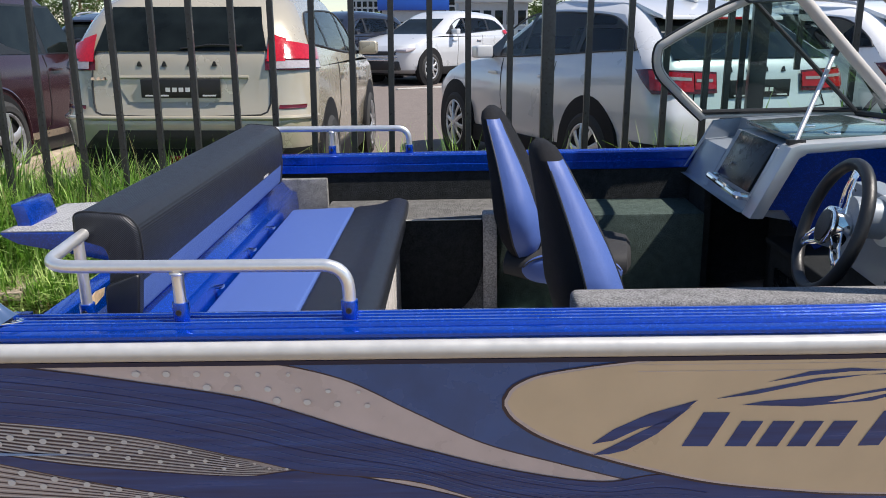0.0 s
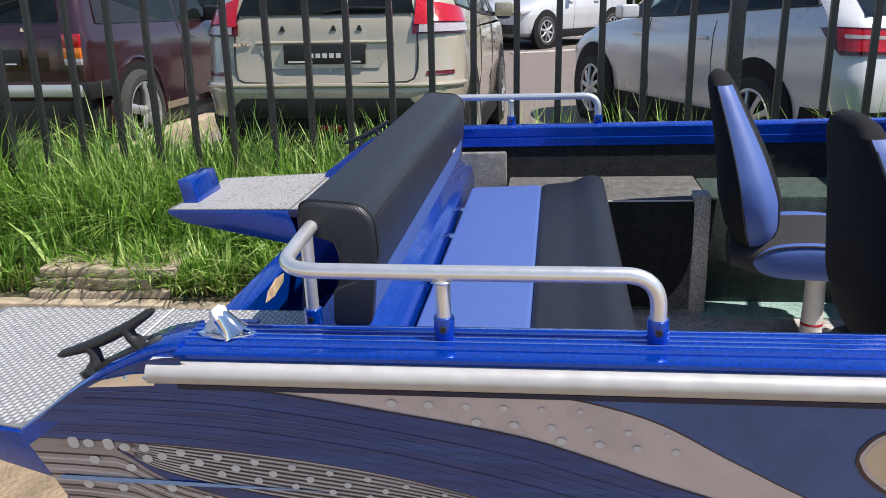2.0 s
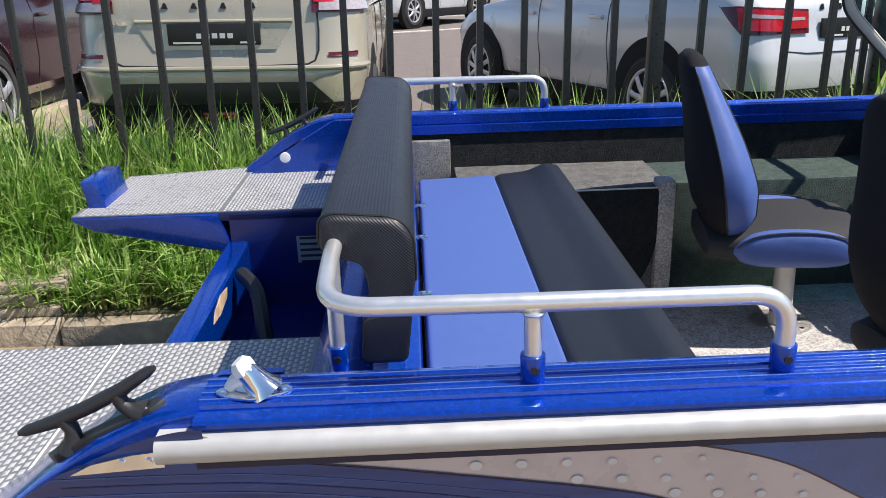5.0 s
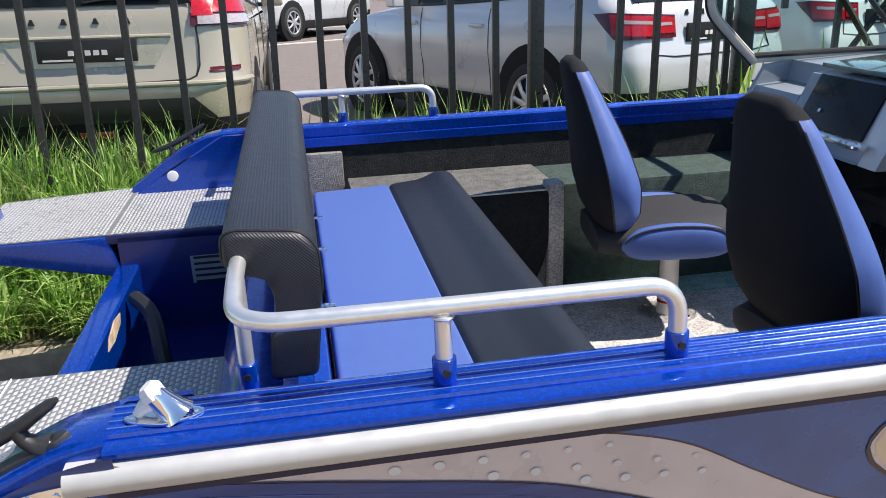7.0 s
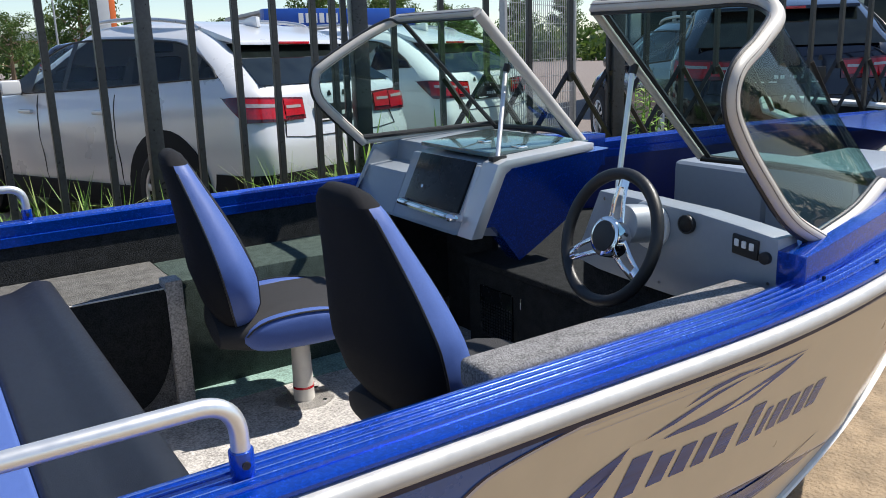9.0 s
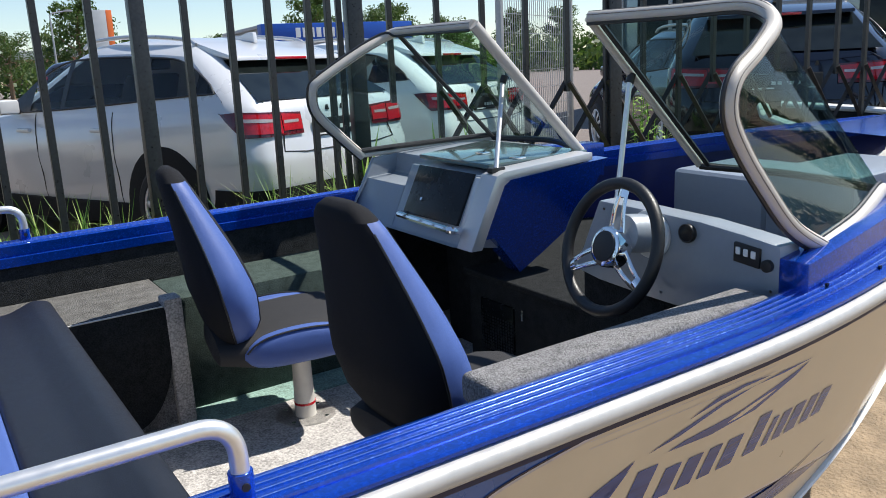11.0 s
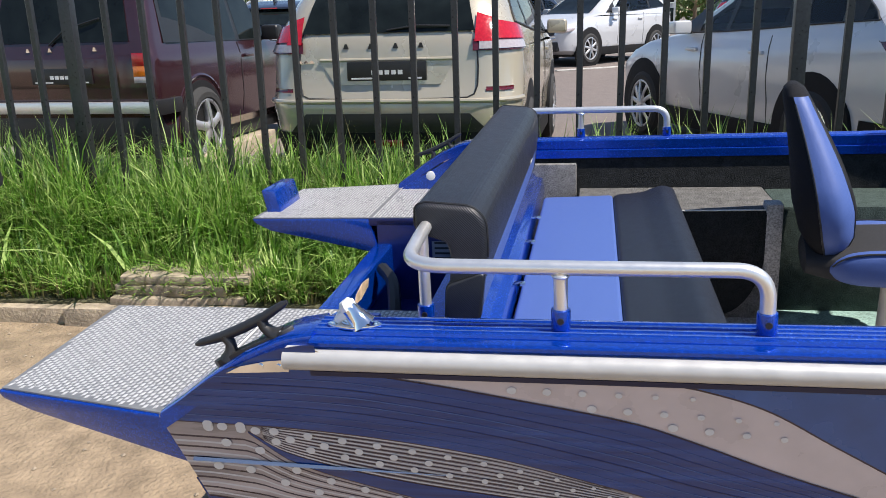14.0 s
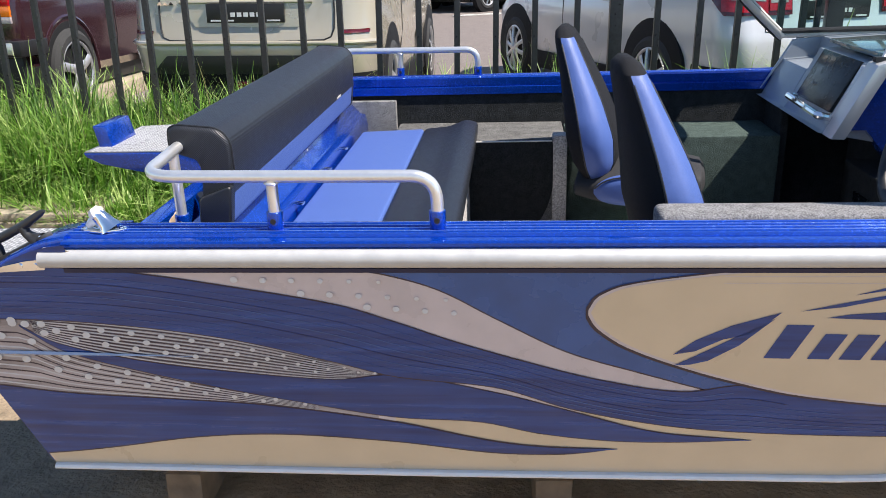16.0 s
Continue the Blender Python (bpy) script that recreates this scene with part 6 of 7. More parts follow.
car("hatchback_car", heading(-1.655, 6.40, 87.5), M_CARBEIGE, "champagne beige hatchback parked with its tail to the fence", HATCH, 2.59, 0.335, 8, True, WIN_H, hatch_tail, None, belt=1.07, rc=(0.30, 0.60))
car("off_road_car", heading(-4.46, 7.12, 86.5), M_CARMAROON, "dark maroon boxy off-road car parked behind the fence", NIVA, 2.2, 0.36, 5, False, WIN_N, niva_tail, None, belt=1.07, doors=(0.85,), rc=(0.09, 0.15), fall=0.0, bonnet=0.0)
car("estate_car", heading(2.04, 6.79, 111), M_CARSILVER, "silver-white estate car with black wheel arches", WAGON, 2.635, 0.335, 10, True, WIN_W, wagon_tail, screen_only, belt=1.03, fall=0.10)
car("estate_car", heading(4.42, 8.0, 109), M_CARWHITE, "white estate car parked behind the silver one", WAGON, 2.60, 0.335, 10, True, WIN_W, wagon_tail, screen_only, belt=1.03, fall=0.10)
car("suv_car", heading(6.9, 5.45, 40) @ Matrix.Scale(1.12, 4), M_CARBLACK, "black off-road car parked behind the lattice gate", WAGON, 2.59, 0.335, 10, True, WIN_W, wagon_tail, None, belt=1.07, rc=(0.30, 0.60))
car("hatchback_car", heading(0.90, 21.4, 232), M_CARSILVER, "silver hatchback parked across the aisle with its nose out", HATCH, 2.59, 0.335, 8, True, WIN_H, hatch_tail, hatch_nose, belt=1.07)
car("hatchback_car", heading(3.9, 20.5, 55), M_CARDARK, "dark blue hatchback in the far row of the car park", HATCH, 2.59, 0.335, 8, True, WIN_H, hatch_tail, hatch_nose, belt=1.07)
car("hatchback_car", heading(-1.6, 21.5, 238), M_CARDARK, "dark hatchback in the far row with its nose out", HATCH, 2.59, 0.335, 8, True, WIN_H, hatch_tail, hatch_nose, belt=1.07)
car("estate_car", heading(-3.6, 14.5, 92), M_CARWHITE, "white estate car farther back in the car park", WAGON, 2.60, 0.335, 10, True, WIN_W, wagon_tail, screen_only, belt=1.03)
car("estate_car", heading(-6.2, 16.5, 92), M_CARDARK, "dark estate car farther back in the car park", WAGON, 2.60, 0.335, 10, True, WIN_W, wagon_tail, screen_only, belt=1.03)
car("estate_car", heading(7.3, 6.0, 60), M_CARDARK, "dark blue car parked beyond the lattice gate", WAGON, 2.60, 0.335, 10, True, WIN_W, wagon_tail, screen_only, belt=1.03)

# ---- kerb, supports, grass ----
random.seed(5)
kerb = tagged(empty("kerb"), "weathered concrete kerb stones along the grass", "kerb", kind="structure")
x = -7.0
while x < 5:
    w = random.uniform(0.9, 1.05)
    b = box(x + 0.006, x + w - 0.006, 3.88 + random.uniform(-0.02, 0.02), 4.03, -0.08, 0.095 + random.uniform(-0.012, 0.012), 0.012, 2)
    for v in b.verts:
        v.co += 0.006 * noise.noise_vector(v.co * 9)
    part("kerb_stone", b, M_KERB, kerb)
    x += w
slabs = tagged(empty("stone_slabs"), "stack of weathered broken paving slabs by the kerb", "slabs")
for x0, x1, y0, y1, z0, z1, a in ((-2.85, -2.12, 3.95, 4.35, 0.06, 0.13, 2), (-2.83, -2.2, 3.98, 4.36, 0.131, 0.185, -3), (-2.80, -2.1, 4.0, 4.4, 0.186, 0.235, 1)):
    b = box(x0, x1, y0, y1, z0, z1, 0.012, 2)
    bmesh.ops.subdivide_edges(b, edges=[e for e in b.edges if e.calc_length() > 0.3], cuts=8, use_grid_fill=True)
    c = Vector(((x0 + x1) / 2, (y0 + y1) / 2, 0))
    for v in b.verts:
        v.co = c + Matrix.Rotation(radians(a), 3, "Z") @ (v.co - c) + 0.014 * noise.noise_vector(v.co * 6) * Vector((1, 1, 0.35)).length / 1.5
    part("slab", b, M_KERB, slabs)
M_WOOD = mat("weathered_timber", (0.20, 0.14, 0.09), 0.85, 0, 14, 0.3, 0.002, fine=60)
for x in (-0.9, 0.12, 1.5):
    blk = box(x - 0.05, x + 0.05, 1.85, 3.45, 0.0, 0.14, 0.006)
    tagged(obj("timber_block", blk, M_WOOD), "rough timber beam supporting the boat", "timber", "boat supports")
    for y in (2.05, 3.2):
        stub = box(x - 0.06, x + 0.06, y - 0.09, y + 0.09, 0.14, 0.285 if y < 2.6 else 0.315, 0.006)
        tagged(obj("timber_block", stub, M_WOOD), "short timber block under the hull", "timber", "boat supports")


def blades(name, n, area, hgt, seed, material, label, width=0.0046, tuft=1):
    """Bent blades; with tuft, they spring in bunches from common roots and fall outwards."""
    rng = np.random.default_rng(seed)
    verts, faces = [], []
    for i in range(n // tuft):
        cx, cy = area(rng)
        vigour = rng.uniform(0.55, 1.35) if tuft > 1 else 1.0
        for k_ in range(tuft):
            a = rng.uniform(0, 6.283)
            d = 0.035 * rng.random() ** 0.5 if tuft > 1 else 0.0
            x, y = cx + d * math.cos(a), max(cy + d * math.sin(a), 3.97)
            z = ground_z(x, y) - 0.01
            h = hgt(x, y, rng) * vigour
            a += rng.uniform(-0.9, 0.9)
            lean = (rng.uniform(0.1, 1.15) if tuft == 1 else 0.12 + 1.25 * rng.random() ** 1.4) * h
            dx, dy = math.cos(a), math.sin(a)
            w = width * rng.uniform(0.6, 1.6)
            px, py = -dy * w, dx * w
            k = len(verts)
            for t, q in ((0, 0.8), (0.35, 1.0), (0.7, 0.75), (1.0, 0.05)):
                off = lean * t * t
                zz = z + h * (t - 0.42 * (lean / h) * t * t)
                verts.append((x + dx * off - px * q, y + dy * off - py * q, zz))
                verts.append((x + dx * off + px * q, y + dy * off + py * q, zz))
            for j in range(3):
                faces.append((k + 2 * j, k + 2 * j + 1, k + 2 * j + 3, k + 2 * j + 2))
    me = bpy.data.meshes.new(name)
    me.from_pydata(verts, [], faces)
    me.materials.append(material)
    return tagged(new(name, me), label, "grass", kind="stuff")


def leaf_mat(name, a, b, c):
    m = bpy.data.materials.new(name)
    m.use_nodes = True
    n, l = m.node_tree.nodes, m.node_tree.links
    g, r, p, t, x = n.new("ShaderNodeNewGeometry"), n.new("ShaderNodeValToRGB"), n["Principled BSDF"], n.new("ShaderNodeBsdfTranslucent"), n.new("ShaderNodeMixShader")
    r.color_ramp.elements[0].color, r.color_ramp.elements[1].color = (*a, 1), (*c, 1)
    e = r.color_ramp.elements.new(0.5)
    e.color = (*b, 1)
    l.new(g.outputs["Random Per Island"], r.inputs[0])
    l.new(r.outputs[0], p.inputs["Base Color"])
    l.new(r.outputs[0], t.inputs[0])
    p.inputs["Roughness"].default_value = 0.5
    x.inputs[0].default_value = 0.4
    l.new(p.outputs[0], x.inputs[1])
    l.new(t.outputs[0], x.inputs[2])
    l.new(x.outputs[0], n["Material Output"].inputs[0])
    return m


M_GRASS = leaf_mat("grass_blade", (0.05, 0.135, 0.013), (0.22, 0.42, 0.055), (0.56, 0.68, 0.25))
M_DRY = leaf_mat("dry_grass_blade", (0.16, 0.15, 0.06), (0.25, 0.22, 0.09), (0.10, 0.13, 0.03))
M_LEAF = leaf_mat("tree_leaf", (0.03, 0.07, 0.012), (0.06, 0.11, 0.02), (0.10, 0.15, 0.03))


def lawn(rng):
    return rng.uniform(-5.6, 0.3) if rng.random() < 0.8 else rng.uniform(0.3, 3.6), 4.02 + 1.1 * rng.random() ** 0.9


def tall(x, y, rng):
    return (0.21 + 0.25 * ease((y - 4.2) / 0.5)) * rng.uniform(0.6, 1.5) * (0.8 + 0.5 * noise.noise(Vector((x * 1.7, y * 2, 3))))


blades("grass", 66000, lawn, tall, 3, M_GRASS, "lush tall green grass in tufts along the fence", 0.0040, 24)
blades("meadow_grass", 900, lambda r: (r.uniform(-5.6, 3.4), 4.05 + 0.95 * r.random()), lambda x, y, r: r.uniform(0.25, 0.5), 13, M_GRASS, "broad green grass blades among finer ones", 0.010)
blades("dry_grass", 3200, lambda r: (r.uniform(-5.6, 0.0), 3.98 + 0.3 * r.random()), lambda x, y, r: r.uniform(0.05, 0.2), 4, M_DRY, "dry straw-coloured grass over the kerb")
blades("weeds", 260, lambda r: (r.normal(2.05, 0.35), r.uniform(4.35, 4.7)), lambda x, y, r: r.uniform(0.5, 1.0), 6, M_GRASS, "broad-bladed tall weeds by the fence", 0.013)
blades("grass_stalks", 260, lambda r: (r.uniform(-5, 3.4), r.uniform(4.5, 5.0)), lambda x, y, r: r.uniform(0.5, 0.85), 8, M_DRY, "thin dry grass stalks", 0.0025)


# slim leafy weed behind the gate
def weed(m, h, n, rng):
    w = tagged(empty("tall_weed", m), "tall leafy green weed behind the gate", "weed", "weeds behind the gate")
    top = Vector((rng.uniform(-0.1, 0.1), rng.uniform(-0.1, 0.1), h))
    part("stem", tube([(0, 0, -0.02), top * 0.5 + Vector((0.02, 0, 0)), top], [0.006, 0.005, 0.002], 6), M_GRASS, w)
    bm = bmesh.new()
    for i in range(n):
        t = 0.12 + 0.86 * i / n
        a, L = rng.uniform(0, 6.283), rng.uniform(0.10, 0.20) * (1.1 - 0.5 * t)
        o, d, e = top * t, Vector((math.cos(a), math.sin(a), 0.45)), Vector((-math.sin(a), math.cos(a), 0)) * 0.011
        q = [o, o + d * L * 0.5 + e, o + d * L - Vector((0, 0, 0.35 * L)), o + d * L * 0.5 - e]
        bm.faces.new([bm.verts.new(p) for p in q])
    tagged(part("leaves", bm, M_GRASS, w, smooth=False), kind="stuff")


rng_w = random.Random(21)
for k in range(7):
    weed(Matrix.Translation((4.15 + rng_w.uniform(-0.22, 0.22), 4.55 + rng_w.uniform(-0.08, 0.12), 0.14)), rng_w.uniform(0.75, 1.3), 60, rng_w)


# small stones and clods on the dirt
rs = random.Random(31)
bm = bmesh.new()
for i in range(1500):
    x, y = rs.uniform(-5.0, 3.5), (rs.uniform(1.2, 3.9) if rs.random() < 0.75 else 3.88 - 0.25 * rs.random() ** 2)
    r = 0.003 + 0.009 * rs.random() ** 3
    o = Vector((x, y, ground_z(x, y) + r * 0.3))
    q = [bm.verts.new(o + Vector((a * r * rs.uniform(0.7, 1.3), b * r * rs.uniform(0.7, 1.3), c * r * 0.7))) for a, b, c in ((1, 0, 0), (0.2, 1, 0), (-1, 0.1, 0), (-0.1, -1, 0), (0.1, 0, 1))]
    for k in range(4):
        bm.faces.new((q[k], q[(k + 1) % 4], q[4]))
tagged(obj("gravel", bm, M_KERB, smooth=False), "small stones and clods scattered on the dirt", "stones", kind="stuff")

# ---- gate, far fence, neighbours ----
gate = tagged(empty("lattice_gate", pose(1.785, 4.807, 0, 0, 0, -11)), "black steel gate with a diagonal lattice and rust patches", "gate")
M_RUST = mat("rusty_black_paint", (0.028, 0.022, 0.019), 0.6, 0.1, 25, 0.5, 0.0006, alt=(0.012, 0.012, 0.013))
step = 0.30
for k in range(18):
    x = step * k
    part("bar", box(x - 0.016, x + 0.016, -0.016, 0.016, 1.30 if k % 2 else 0.35, 2.15, 0.003, 1), M_BARS, gate)
    for d in (1, -1):
        for z in (0.50, 0.93):
            if k > (1 if d > 0 else 2):
                part("lattice_bar", tube([(x, 0.02 * d, z), (x + d * step, 0.02 * d, z + 0.43)], 0.019, 4), M_RUST, gate)
for x in (0.085, 1.85, 5.2):
    part("gate_post", box(x - 0.045, x + 0.045, -0.045, 0.045, 0.1, 2.4, 0.005), M_BARS, gate)
part("gate_rail", box(0.1, 5.2, -0.02, 0.02, 0.36, 0.40, 0.004), M_BARS, gate)
part("gate_rail", box(0.1, 5.2, -0.02, 0.02, 2.1, 2.14, 0.004), M_BARS, gate)

M_GALV = mat("galvanised_wire", (0.36, 0.37, 0.38), 0.5, 0.6, 40, 0.1)
mesh_fence = tagged(empty("mesh_fence", pose(4.85, 7.1, LOT, 0, 0, 25)), "tall galvanised welded mesh fence", "fence")
bm = bmesh.new()
for i in range(34):
    box(0.055 * i - 0.003, 0.055 * i + 0.003, -0.003, 0.003, 0, 2.2, 0, 1, bm)
for j in range(12):
    box(0, 1.85, -0.007, -0.001, 0.02 + 0.19 * j, 0.026 + 0.19 * j, 0, 1, bm)
part("mesh_panel", bm, M_GALV, mesh_fence, smooth=False)
for x in (-0.03, 1.88):
    part("fence_post", box(x - 0.03, x + 0.03, -0.03, 0.03, 0, 2.35, 0.004), M_GALV, mesh_fence)

# a second boat beyond the bow
M_WHITEB = mat("white_boat_gelcoat", (0.74, 0.74, 0.72), 0.3, 0, 8, 0.04, 0, 0.5)
nb = tagged(empty("small_boat", pose(5.3, 2.9, 0.0, 0, 0, 80)), "white-edged open boat lined with dark carpet", "boat")
rings = []
for x, w, z0, z1 in ((-1.6, 0.85, 0.30, 0.86), (-0.5, 0.9, 0.25, 0.88), (0.6, 0.8, 0.25, 0.93), (1.3, 0.5, 0.4, 1.0), (1.7, 0.12, 0.7, 1.05)):
    rings.append([(x, -w, z1), (x, -w * 0.8, z0 + 0.1), (x, 0, z0 - 0.1), (x, w * 0.8, z0 + 0.1), (x, w, z1), (x, w - 0.06, z1), (x, w * 0.7, z1 - 0.3), (x, -w * 0.7, z1 - 0.3), (x, -w + 0.06, z1)])
part("hull", loft(rings), M_CARPETD, nb, angle=60)
for q in (-1, 1):
    part("gunwale", tube([(x, q * (w - 0.02), z1 + 0.01) for x, w, z0, z1 in ((-1.6, 0.85, 0.30, 0.86), (-0.5, 0.9, 0.25, 0.88), (0.6, 0.8, 0.25, 0.93), (1.3, 0.5, 0.4, 1.0), (1.7, 0.12, 0.7, 1.05))], 0.05, 10, flat=0.6), M_WHITEB, nb, "white gunwale")
for x in (-0.9, 0.7):
    part("cradle", box(x - 0.06, x + 0.06, -0.6, 0.6, -0.01, 0.27, 0.01), M_WOOD, nb)

M_GREEN = mat("bright_green_plastic", (0.06, 0.45, 0.04), 0.3, 0, 8, 0.05, 0, 0.5)
gb = tagged(empty("green_boat", pose(-5.0, 3.25, -0.05, 0, 0, 3)), "bright green boat with a black rubbing band", "boat")
rings = []
for x, w, z0, z1 in ((-1.6, 0.55, 0.35, 0.90), (-0.4, 0.6, 0.33, 0.92), (0.9, 0.5, 0.5, 0.95), (1.6, 0.32, 0.72, 0.98), (2.0, 0.10, 0.84, 0.985)):
    rings.append([(x, -w, z1 - 0.05), (x, -w * 0.85, z0 + 0.1), (x, 0, z0), (x, w * 0.85, z0 + 0.1), (x, w, z1 - 0.05), (x, w * 0.8, z1), (x, -w * 0.8, z1)])
part("hull", loft(rings), M_GREEN, gb)
for q in (-1, 1):
    part("rub_band", tube([(x, q * w, z1 - 0.085) for x, w, z0, z1 in ((-1.6, 0.55, 0.35, 0.90), (-0.4, 0.6, 0.33, 0.92), (0.9, 0.5, 0.5, 0.95), (1.6, 0.32, 0.72, 0.98), (2.02, 0.08, 0.84, 0.985))], 0.05, 10), M_BLACKP, gb, "black rubbing band")
for x in (-1.0, 0.3):
    part("cradle", box(x - 0.06, x + 0.06, -0.4, 0.4, -0.01, 0.37, 0.01), M_WOOD, gb)

# white bay lines
M_LINE = mat("worn_white_road_paint", (0.55, 0.54, 0.5), 0.8, 0, 20, 0.2)
for x, y, a in ((0.35, 18.2, 35), (1.2, 23.6, 20), (-3.2, 9.0, 92), (4.0, 13.5, 20)):
    ln = box(-1.3, 1.3, -0.05, 0.05, 0.0, 0.02, 0)
    o = tagged(obj("bay_line", ln, M_LINE), "worn white painted bay line", kind="structure")
    o.matrix_world = pose(x, y, lot_z(y) - 0.002, 0, 0, a)

# raised kerb between lawn and car park
part("kerb_stone", box(-3.75, -3.55, 5.2, 8.6, 0.15, 0.40, 0.02), M_KERB, kerb)
for k in range(7):
    part("kerb_stone", box(-3.5 + k, -2.52 + k, 5.12, 5.24, 0.12, LOT + 0.05, 0.012), M_KERB, kerb)


# ---- trees, sheds and blocks far off ----
def tree(m, h, seed, n=5200, slim=1.0):
    rng = np.random.default_rng(seed)
    t = tagged(empty("tree", m), "leafy green tree beyond the car park", "tree", "far trees")
    bm = bmesh.new()
    tube(smooth_path([(0, 0, 0), (0.05 * h * 0.2, 0.02 * h, h * 0.3), (-0.02 * h, 0, h * 0.6), (0.01 * h, 0, h * 0.92)], 4), [0.035 * h * (1 - i / 13) + 0.02 for i in range(13)], 8, bm)
    ends = []
    for k in range(11):
        z = h * (0.25 + 0.06 * k)
        a = 2.4 * k + rng.uniform(-0.4, 0.4)
        L = h * slim * (0.34 - 0.018 * k) * rng.uniform(0.8, 1.2)
        e = Vector((math.cos(a) * L, math.sin(a) * L, z + L * 0.6))
        tube([Vector((0, 0, z)), Vector((e.x * 0.5, e.y * 0.5, z + L * 0.2)), e], [0.012 * h, 0.008 * h, 0.003 * h], 6, bm)
        ends.append((e, L * 0.6))
        ends.append((Vector((e.x * 0.5, e.y * 0.5, z + L * 0.35)), L * 0.5))
    ends.append((Vector((0, 0, h * 0.9)), h * 0.13 * slim))
    part("trunk", bm, M_WOOD, t)
    verts, faces = [], []
    for i in range(n):
        c, rad = ends[rng.integers(len(ends))]
        d = rng.normal(size=3)
        d = d / np.linalg.norm(d) * rad * rng.uniform(0.3, 1.05)
        p = np.array(c) + d * np.array((1, 1, 0.8))
        u, v = rng.normal(size=3), rng.normal(size=3)
        u = u / np.linalg.norm(u) * 0.019 * h * rng.uniform(0.5, 1.2)
        v = v / np.linalg.norm(v) * 0.013 * h * rng.uniform(0.5, 1.2)
        k = len(verts)
        verts += [tuple(p - u), tuple(p + v), tuple(p + u), tuple(p - v)]
        faces.append((k, k + 1, k + 2, k + 3))
    me = bpy.data.meshes.new("crown")
    me.from_pydata(verts, [], faces)
    me.materials.append(M_LEAF)
    cr = new("crown", me)
    cr.parent = t
    return t


kinds = [tree(pose(13.0, 62, 0.2, 0, 0, 0), 7.0, 21), tree(pose(29.5, 60, 0.2, 0, 0, 40), 7.2, 22, slim=0.9), tree(pose(37.5, 64, 0.2, 0, 0, 80), 6.4, 23, slim=1.2)]
random.seed(9)
for i in range(30):
    x = -40 + 4.6 * i + random.uniform(-1.5, 1.5)
    y = 70 + random.uniform(-6, 10) + 0.05 * x
    if -9 < x < 9:
        continue
    q = copy_thing(kinds[i % 3], pose(x, y, 0.2, 0, 0, 50 * i) @ Matrix.Scale(random.uniform(0.7, 1.15), 4))

def woods(name, n, x0, x1, y0, y1, h, seed):
    rng = np.random.default_rng(seed)
    verts, faces = [], []
    for i in range(n):
        x, y = rng.uniform(x0, x1), rng.uniform(y0, y1)
        top = h * (0.65 + 0.35 * noise.noise(Vector((x * 0.12, y * 0.12, 5))) + 0.25 * noise.noise(Vector((x * 0.5, 3, 5))))
        p = np.array((x, y, rng.uniform(0, 1) ** 0.7 * top))
        u, v = rng.normal(size=3), rng.normal(size=3)
        u, v = u / np.linalg.norm(u) * 0.45, v / np.linalg.norm(v) * 0.3
        k = len(verts)
        verts += [tuple(p - u), tuple(p + v), tuple(p + u), tuple(p - v)]
        faces.append((k, k + 1, k + 2, k + 3))
    me = bpy.data.meshes.new(name)
    me.from_pydata(verts, [], faces)
    me.materials.append(M_LEAF)
    return tagged(new(name, me), "dense green wood on the skyline", "woods", kind="stuff")


woods("far_woods", 16000, -90, 130, 86, 94, 4.6, 31)
woods("far_woods", 9000, 60, 66, -80, 90, 4.8, 32)

M_SHED = mat("grey_cladding", (0.42, 0.44, 0.46), 0.6, 0, 3, 0.06)
M_FASCIA = mat("bright_blue_fascia", (0.01, 0.08, 0.42), 0.4, 0, 3, 0.05)
M_BRICKR = mat("reddish_block_wall", (0.42, 0.22, 0.16), 0.8, 0, 2, 0.1)


def shed(name, m, w, d, h, wall, fascia, label, cols, rows):
    b = tagged(empty(name, m), label, "building")
    part("wall", box(0, w, 0, d, 0, h, 0.02), wall, b)
    part("fascia", box(-0.3, w + 0.3, -0.4, 0.15, h - h * 0.18, h + h * 0.04, 0.03), fascia, b)
    part("roof", box(-0.2, w + 0.2, -0.2, d + 0.2, h, h + 0.12, 0.02), M_SHED, b)
    for i in range(cols):
        for j in range(rows):
            x, z = w * (i + 0.5) / cols, h * (0.12 + 0.66 * j / rows)
            wn_ = part("window", box(x - w / cols * 0.34, x + w / cols * 0.34, -0.03, 0.05, z, z + h * 0.48 / rows, 0.01), M_CARGLASS, b)
            part("frame", box(x - w / cols * 0.36, x + w / cols * 0.36, -0.05, -0.02, z - 0.06, z, 0.01), M_WHITE, wn_)
    return b


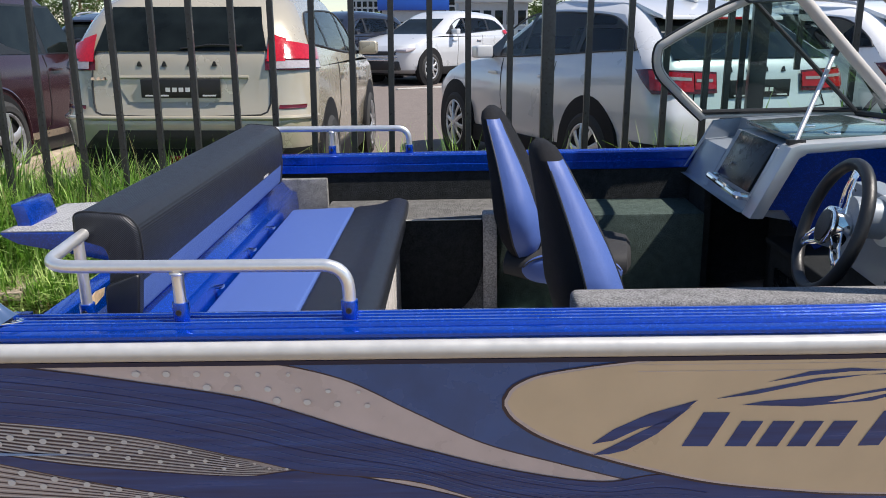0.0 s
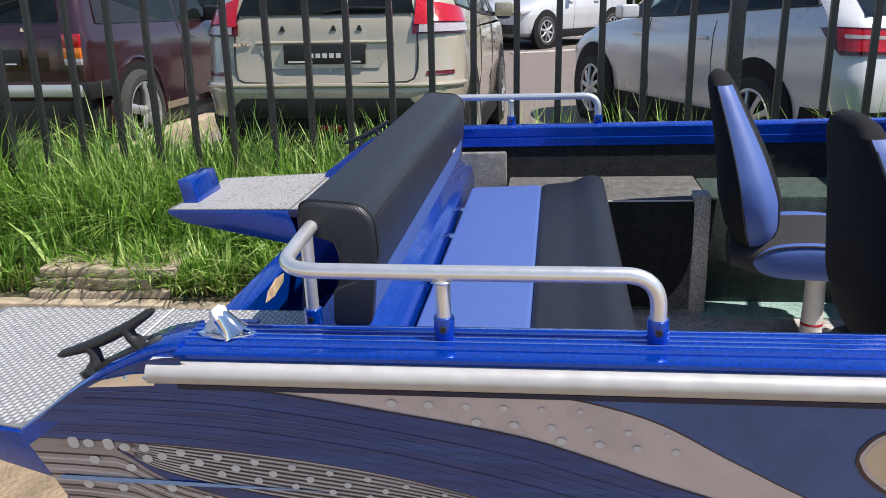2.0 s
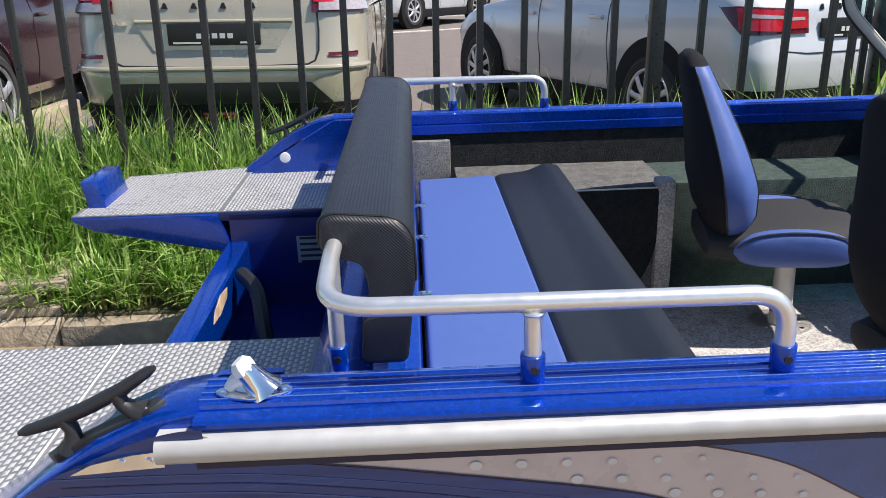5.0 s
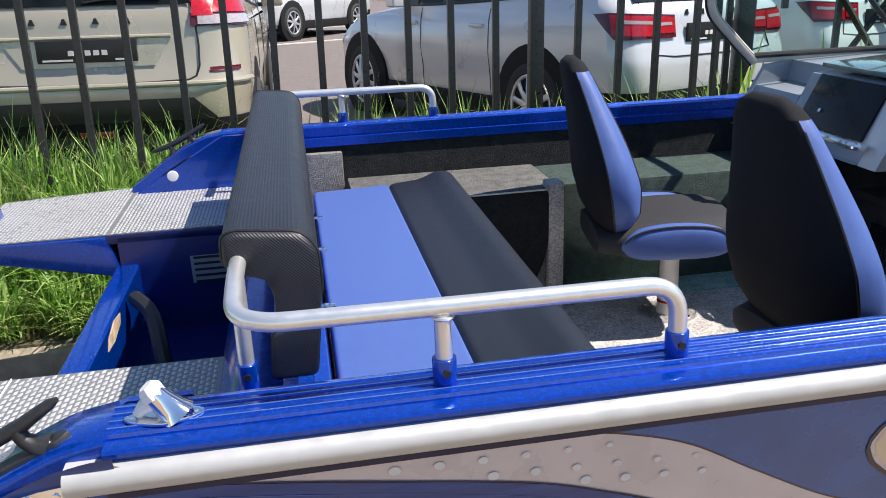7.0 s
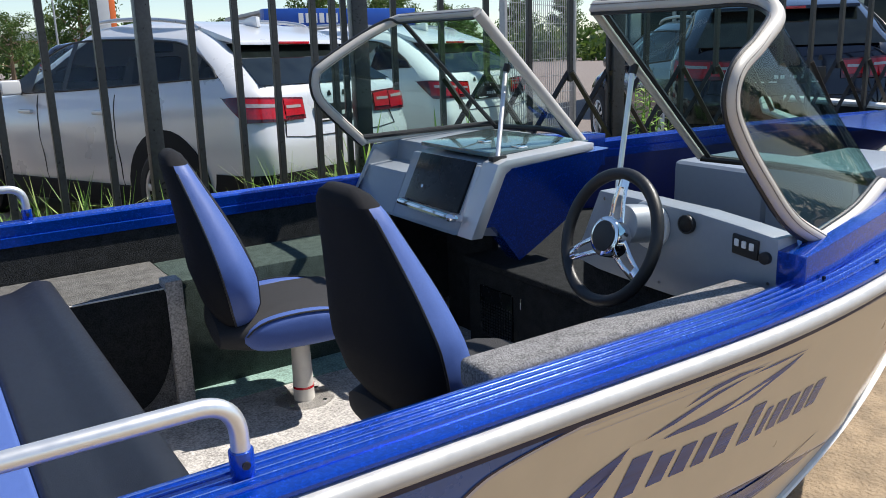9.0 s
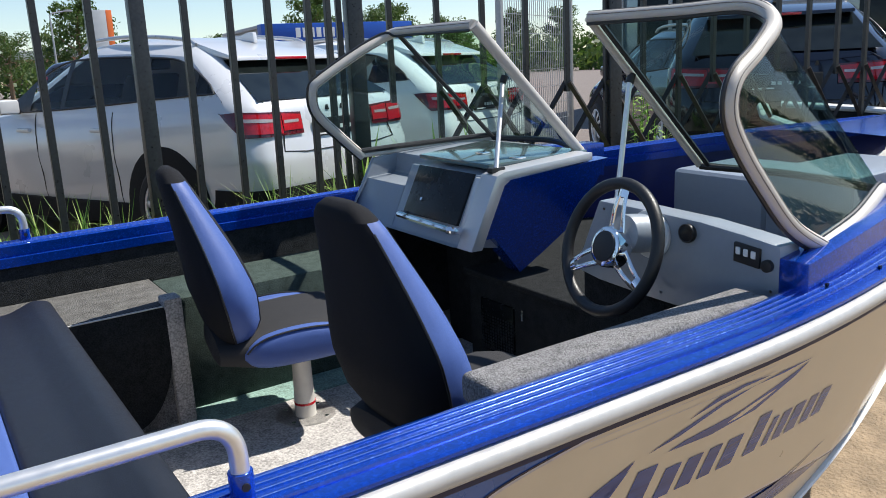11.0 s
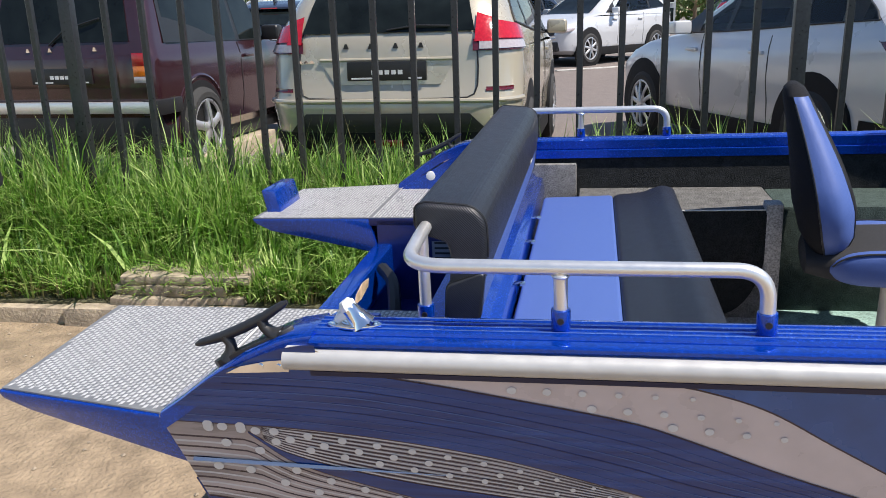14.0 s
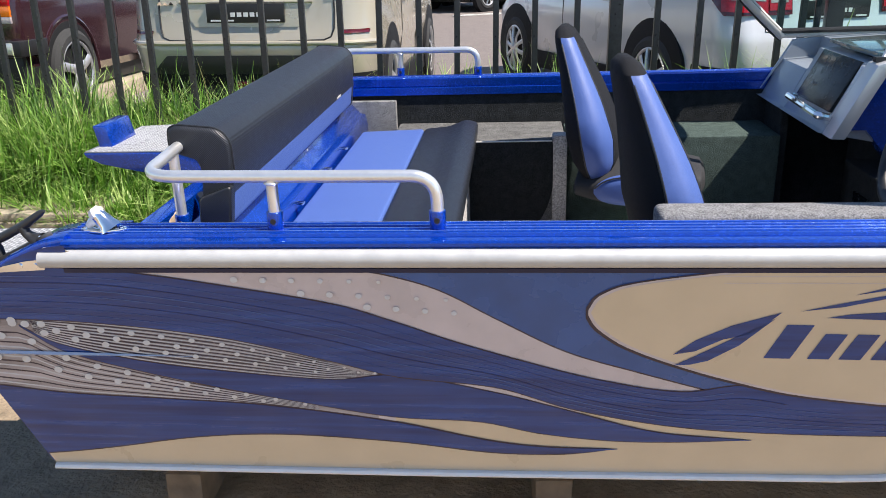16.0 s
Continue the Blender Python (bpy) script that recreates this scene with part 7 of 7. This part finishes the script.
sb = shed("shop_building", pose(12.5, 30, LOT, 0, 0, -8), 5.5, 6, 2.95, M_SHED, M_FASCIA, "low shop building with a bright blue fascia", 4, 1)
for k in range(7):
    part("sign_bar", box(1.0 + 0.27 * k, 1.18 + 0.27 * k, -0.43, -0.40, 2.55, 2.9, 0), M_WHITE, sb)
shed("office_building", pose(-3.4, 60, LOT, 0, 0, 0), 4.4, 8, 3.5, M_SHED, M_FASCIA, "grey office building with blue trim across the car park", 4, 1)
shed("office_building", pose(2.1, 64, LOT, 0, 0, 0), 5.2, 8, 4.3, M_SHED, M_SHED, "plain grey office building across the car park", 6, 2)
for x, y, w, h in ((-14, 150, 9, 9.5), (-2, 170, 16, 11), (30, 210, 12, 9), (46, 230, 10, 10)):
    shed("apartment_block", pose(x, y, 0, 0, 0, 0), w, 12, h, M_BRICKR if x > 20 else M_SHED, M_SHED, "distant apartment block on the skyline", 9, 5)
lp = tagged(empty("street_lamp", pose(9.0, 50, LOT)), "slim grey street lamp", "lamp")
part("pole", tube([(0, 0, 0), (0, 0, 4.7)], [0.07, 0.045], 8), M_GALV, lp)
part("arm", tube(rounded([(0, 0, 4.6), (0, 0, 5.0), (0.9, 0, 5.15)], 0.3, 5), 0.035, 8), M_GALV, lp)
part("lamp_head", box(0.75, 1.15, -0.1, 0.1, 5.1, 5.2, 0.03), M_GALV, lp)
M_ORANGE = mat("orange_panel", (0.75, 0.16, 0.03), 0.5, 0, 3, 0.05)
py = tagged(empty("sign_pylon", pose(8.9, 39, LOT)), "tall grey pylon sign with an orange edge", "sign")
part("panel", box(-0.45, 0.2, -0.1, 0.1, 0, 4.3, 0.02), M_SHED, py)
part("edge_panel", box(0.2, 0.45, -0.1, 0.1, 1.2, 4.3, 0.02), M_ORANGE, py)

# glazing with part of the sky's reflection put into its pale base colour
M_GLAZING = mat("sky_tinted_glazing", (0.20, 0.26, 0.31), 0.12, 0.5, 2, 0.15)
sh = shed("showroom_building", pose(12.5, 12.5, LOT, 0, 0, -68), 14, 6, 4.2, M_GLAZING, M_SHED, "pale glass showroom building at the end of the car park", 7, 1)
for k in range(15):
    part("mullion", box(k - 0.04, k + 0.04, -0.08, 0.0, 0, 3.6, 0.01), M_GALV, sh)
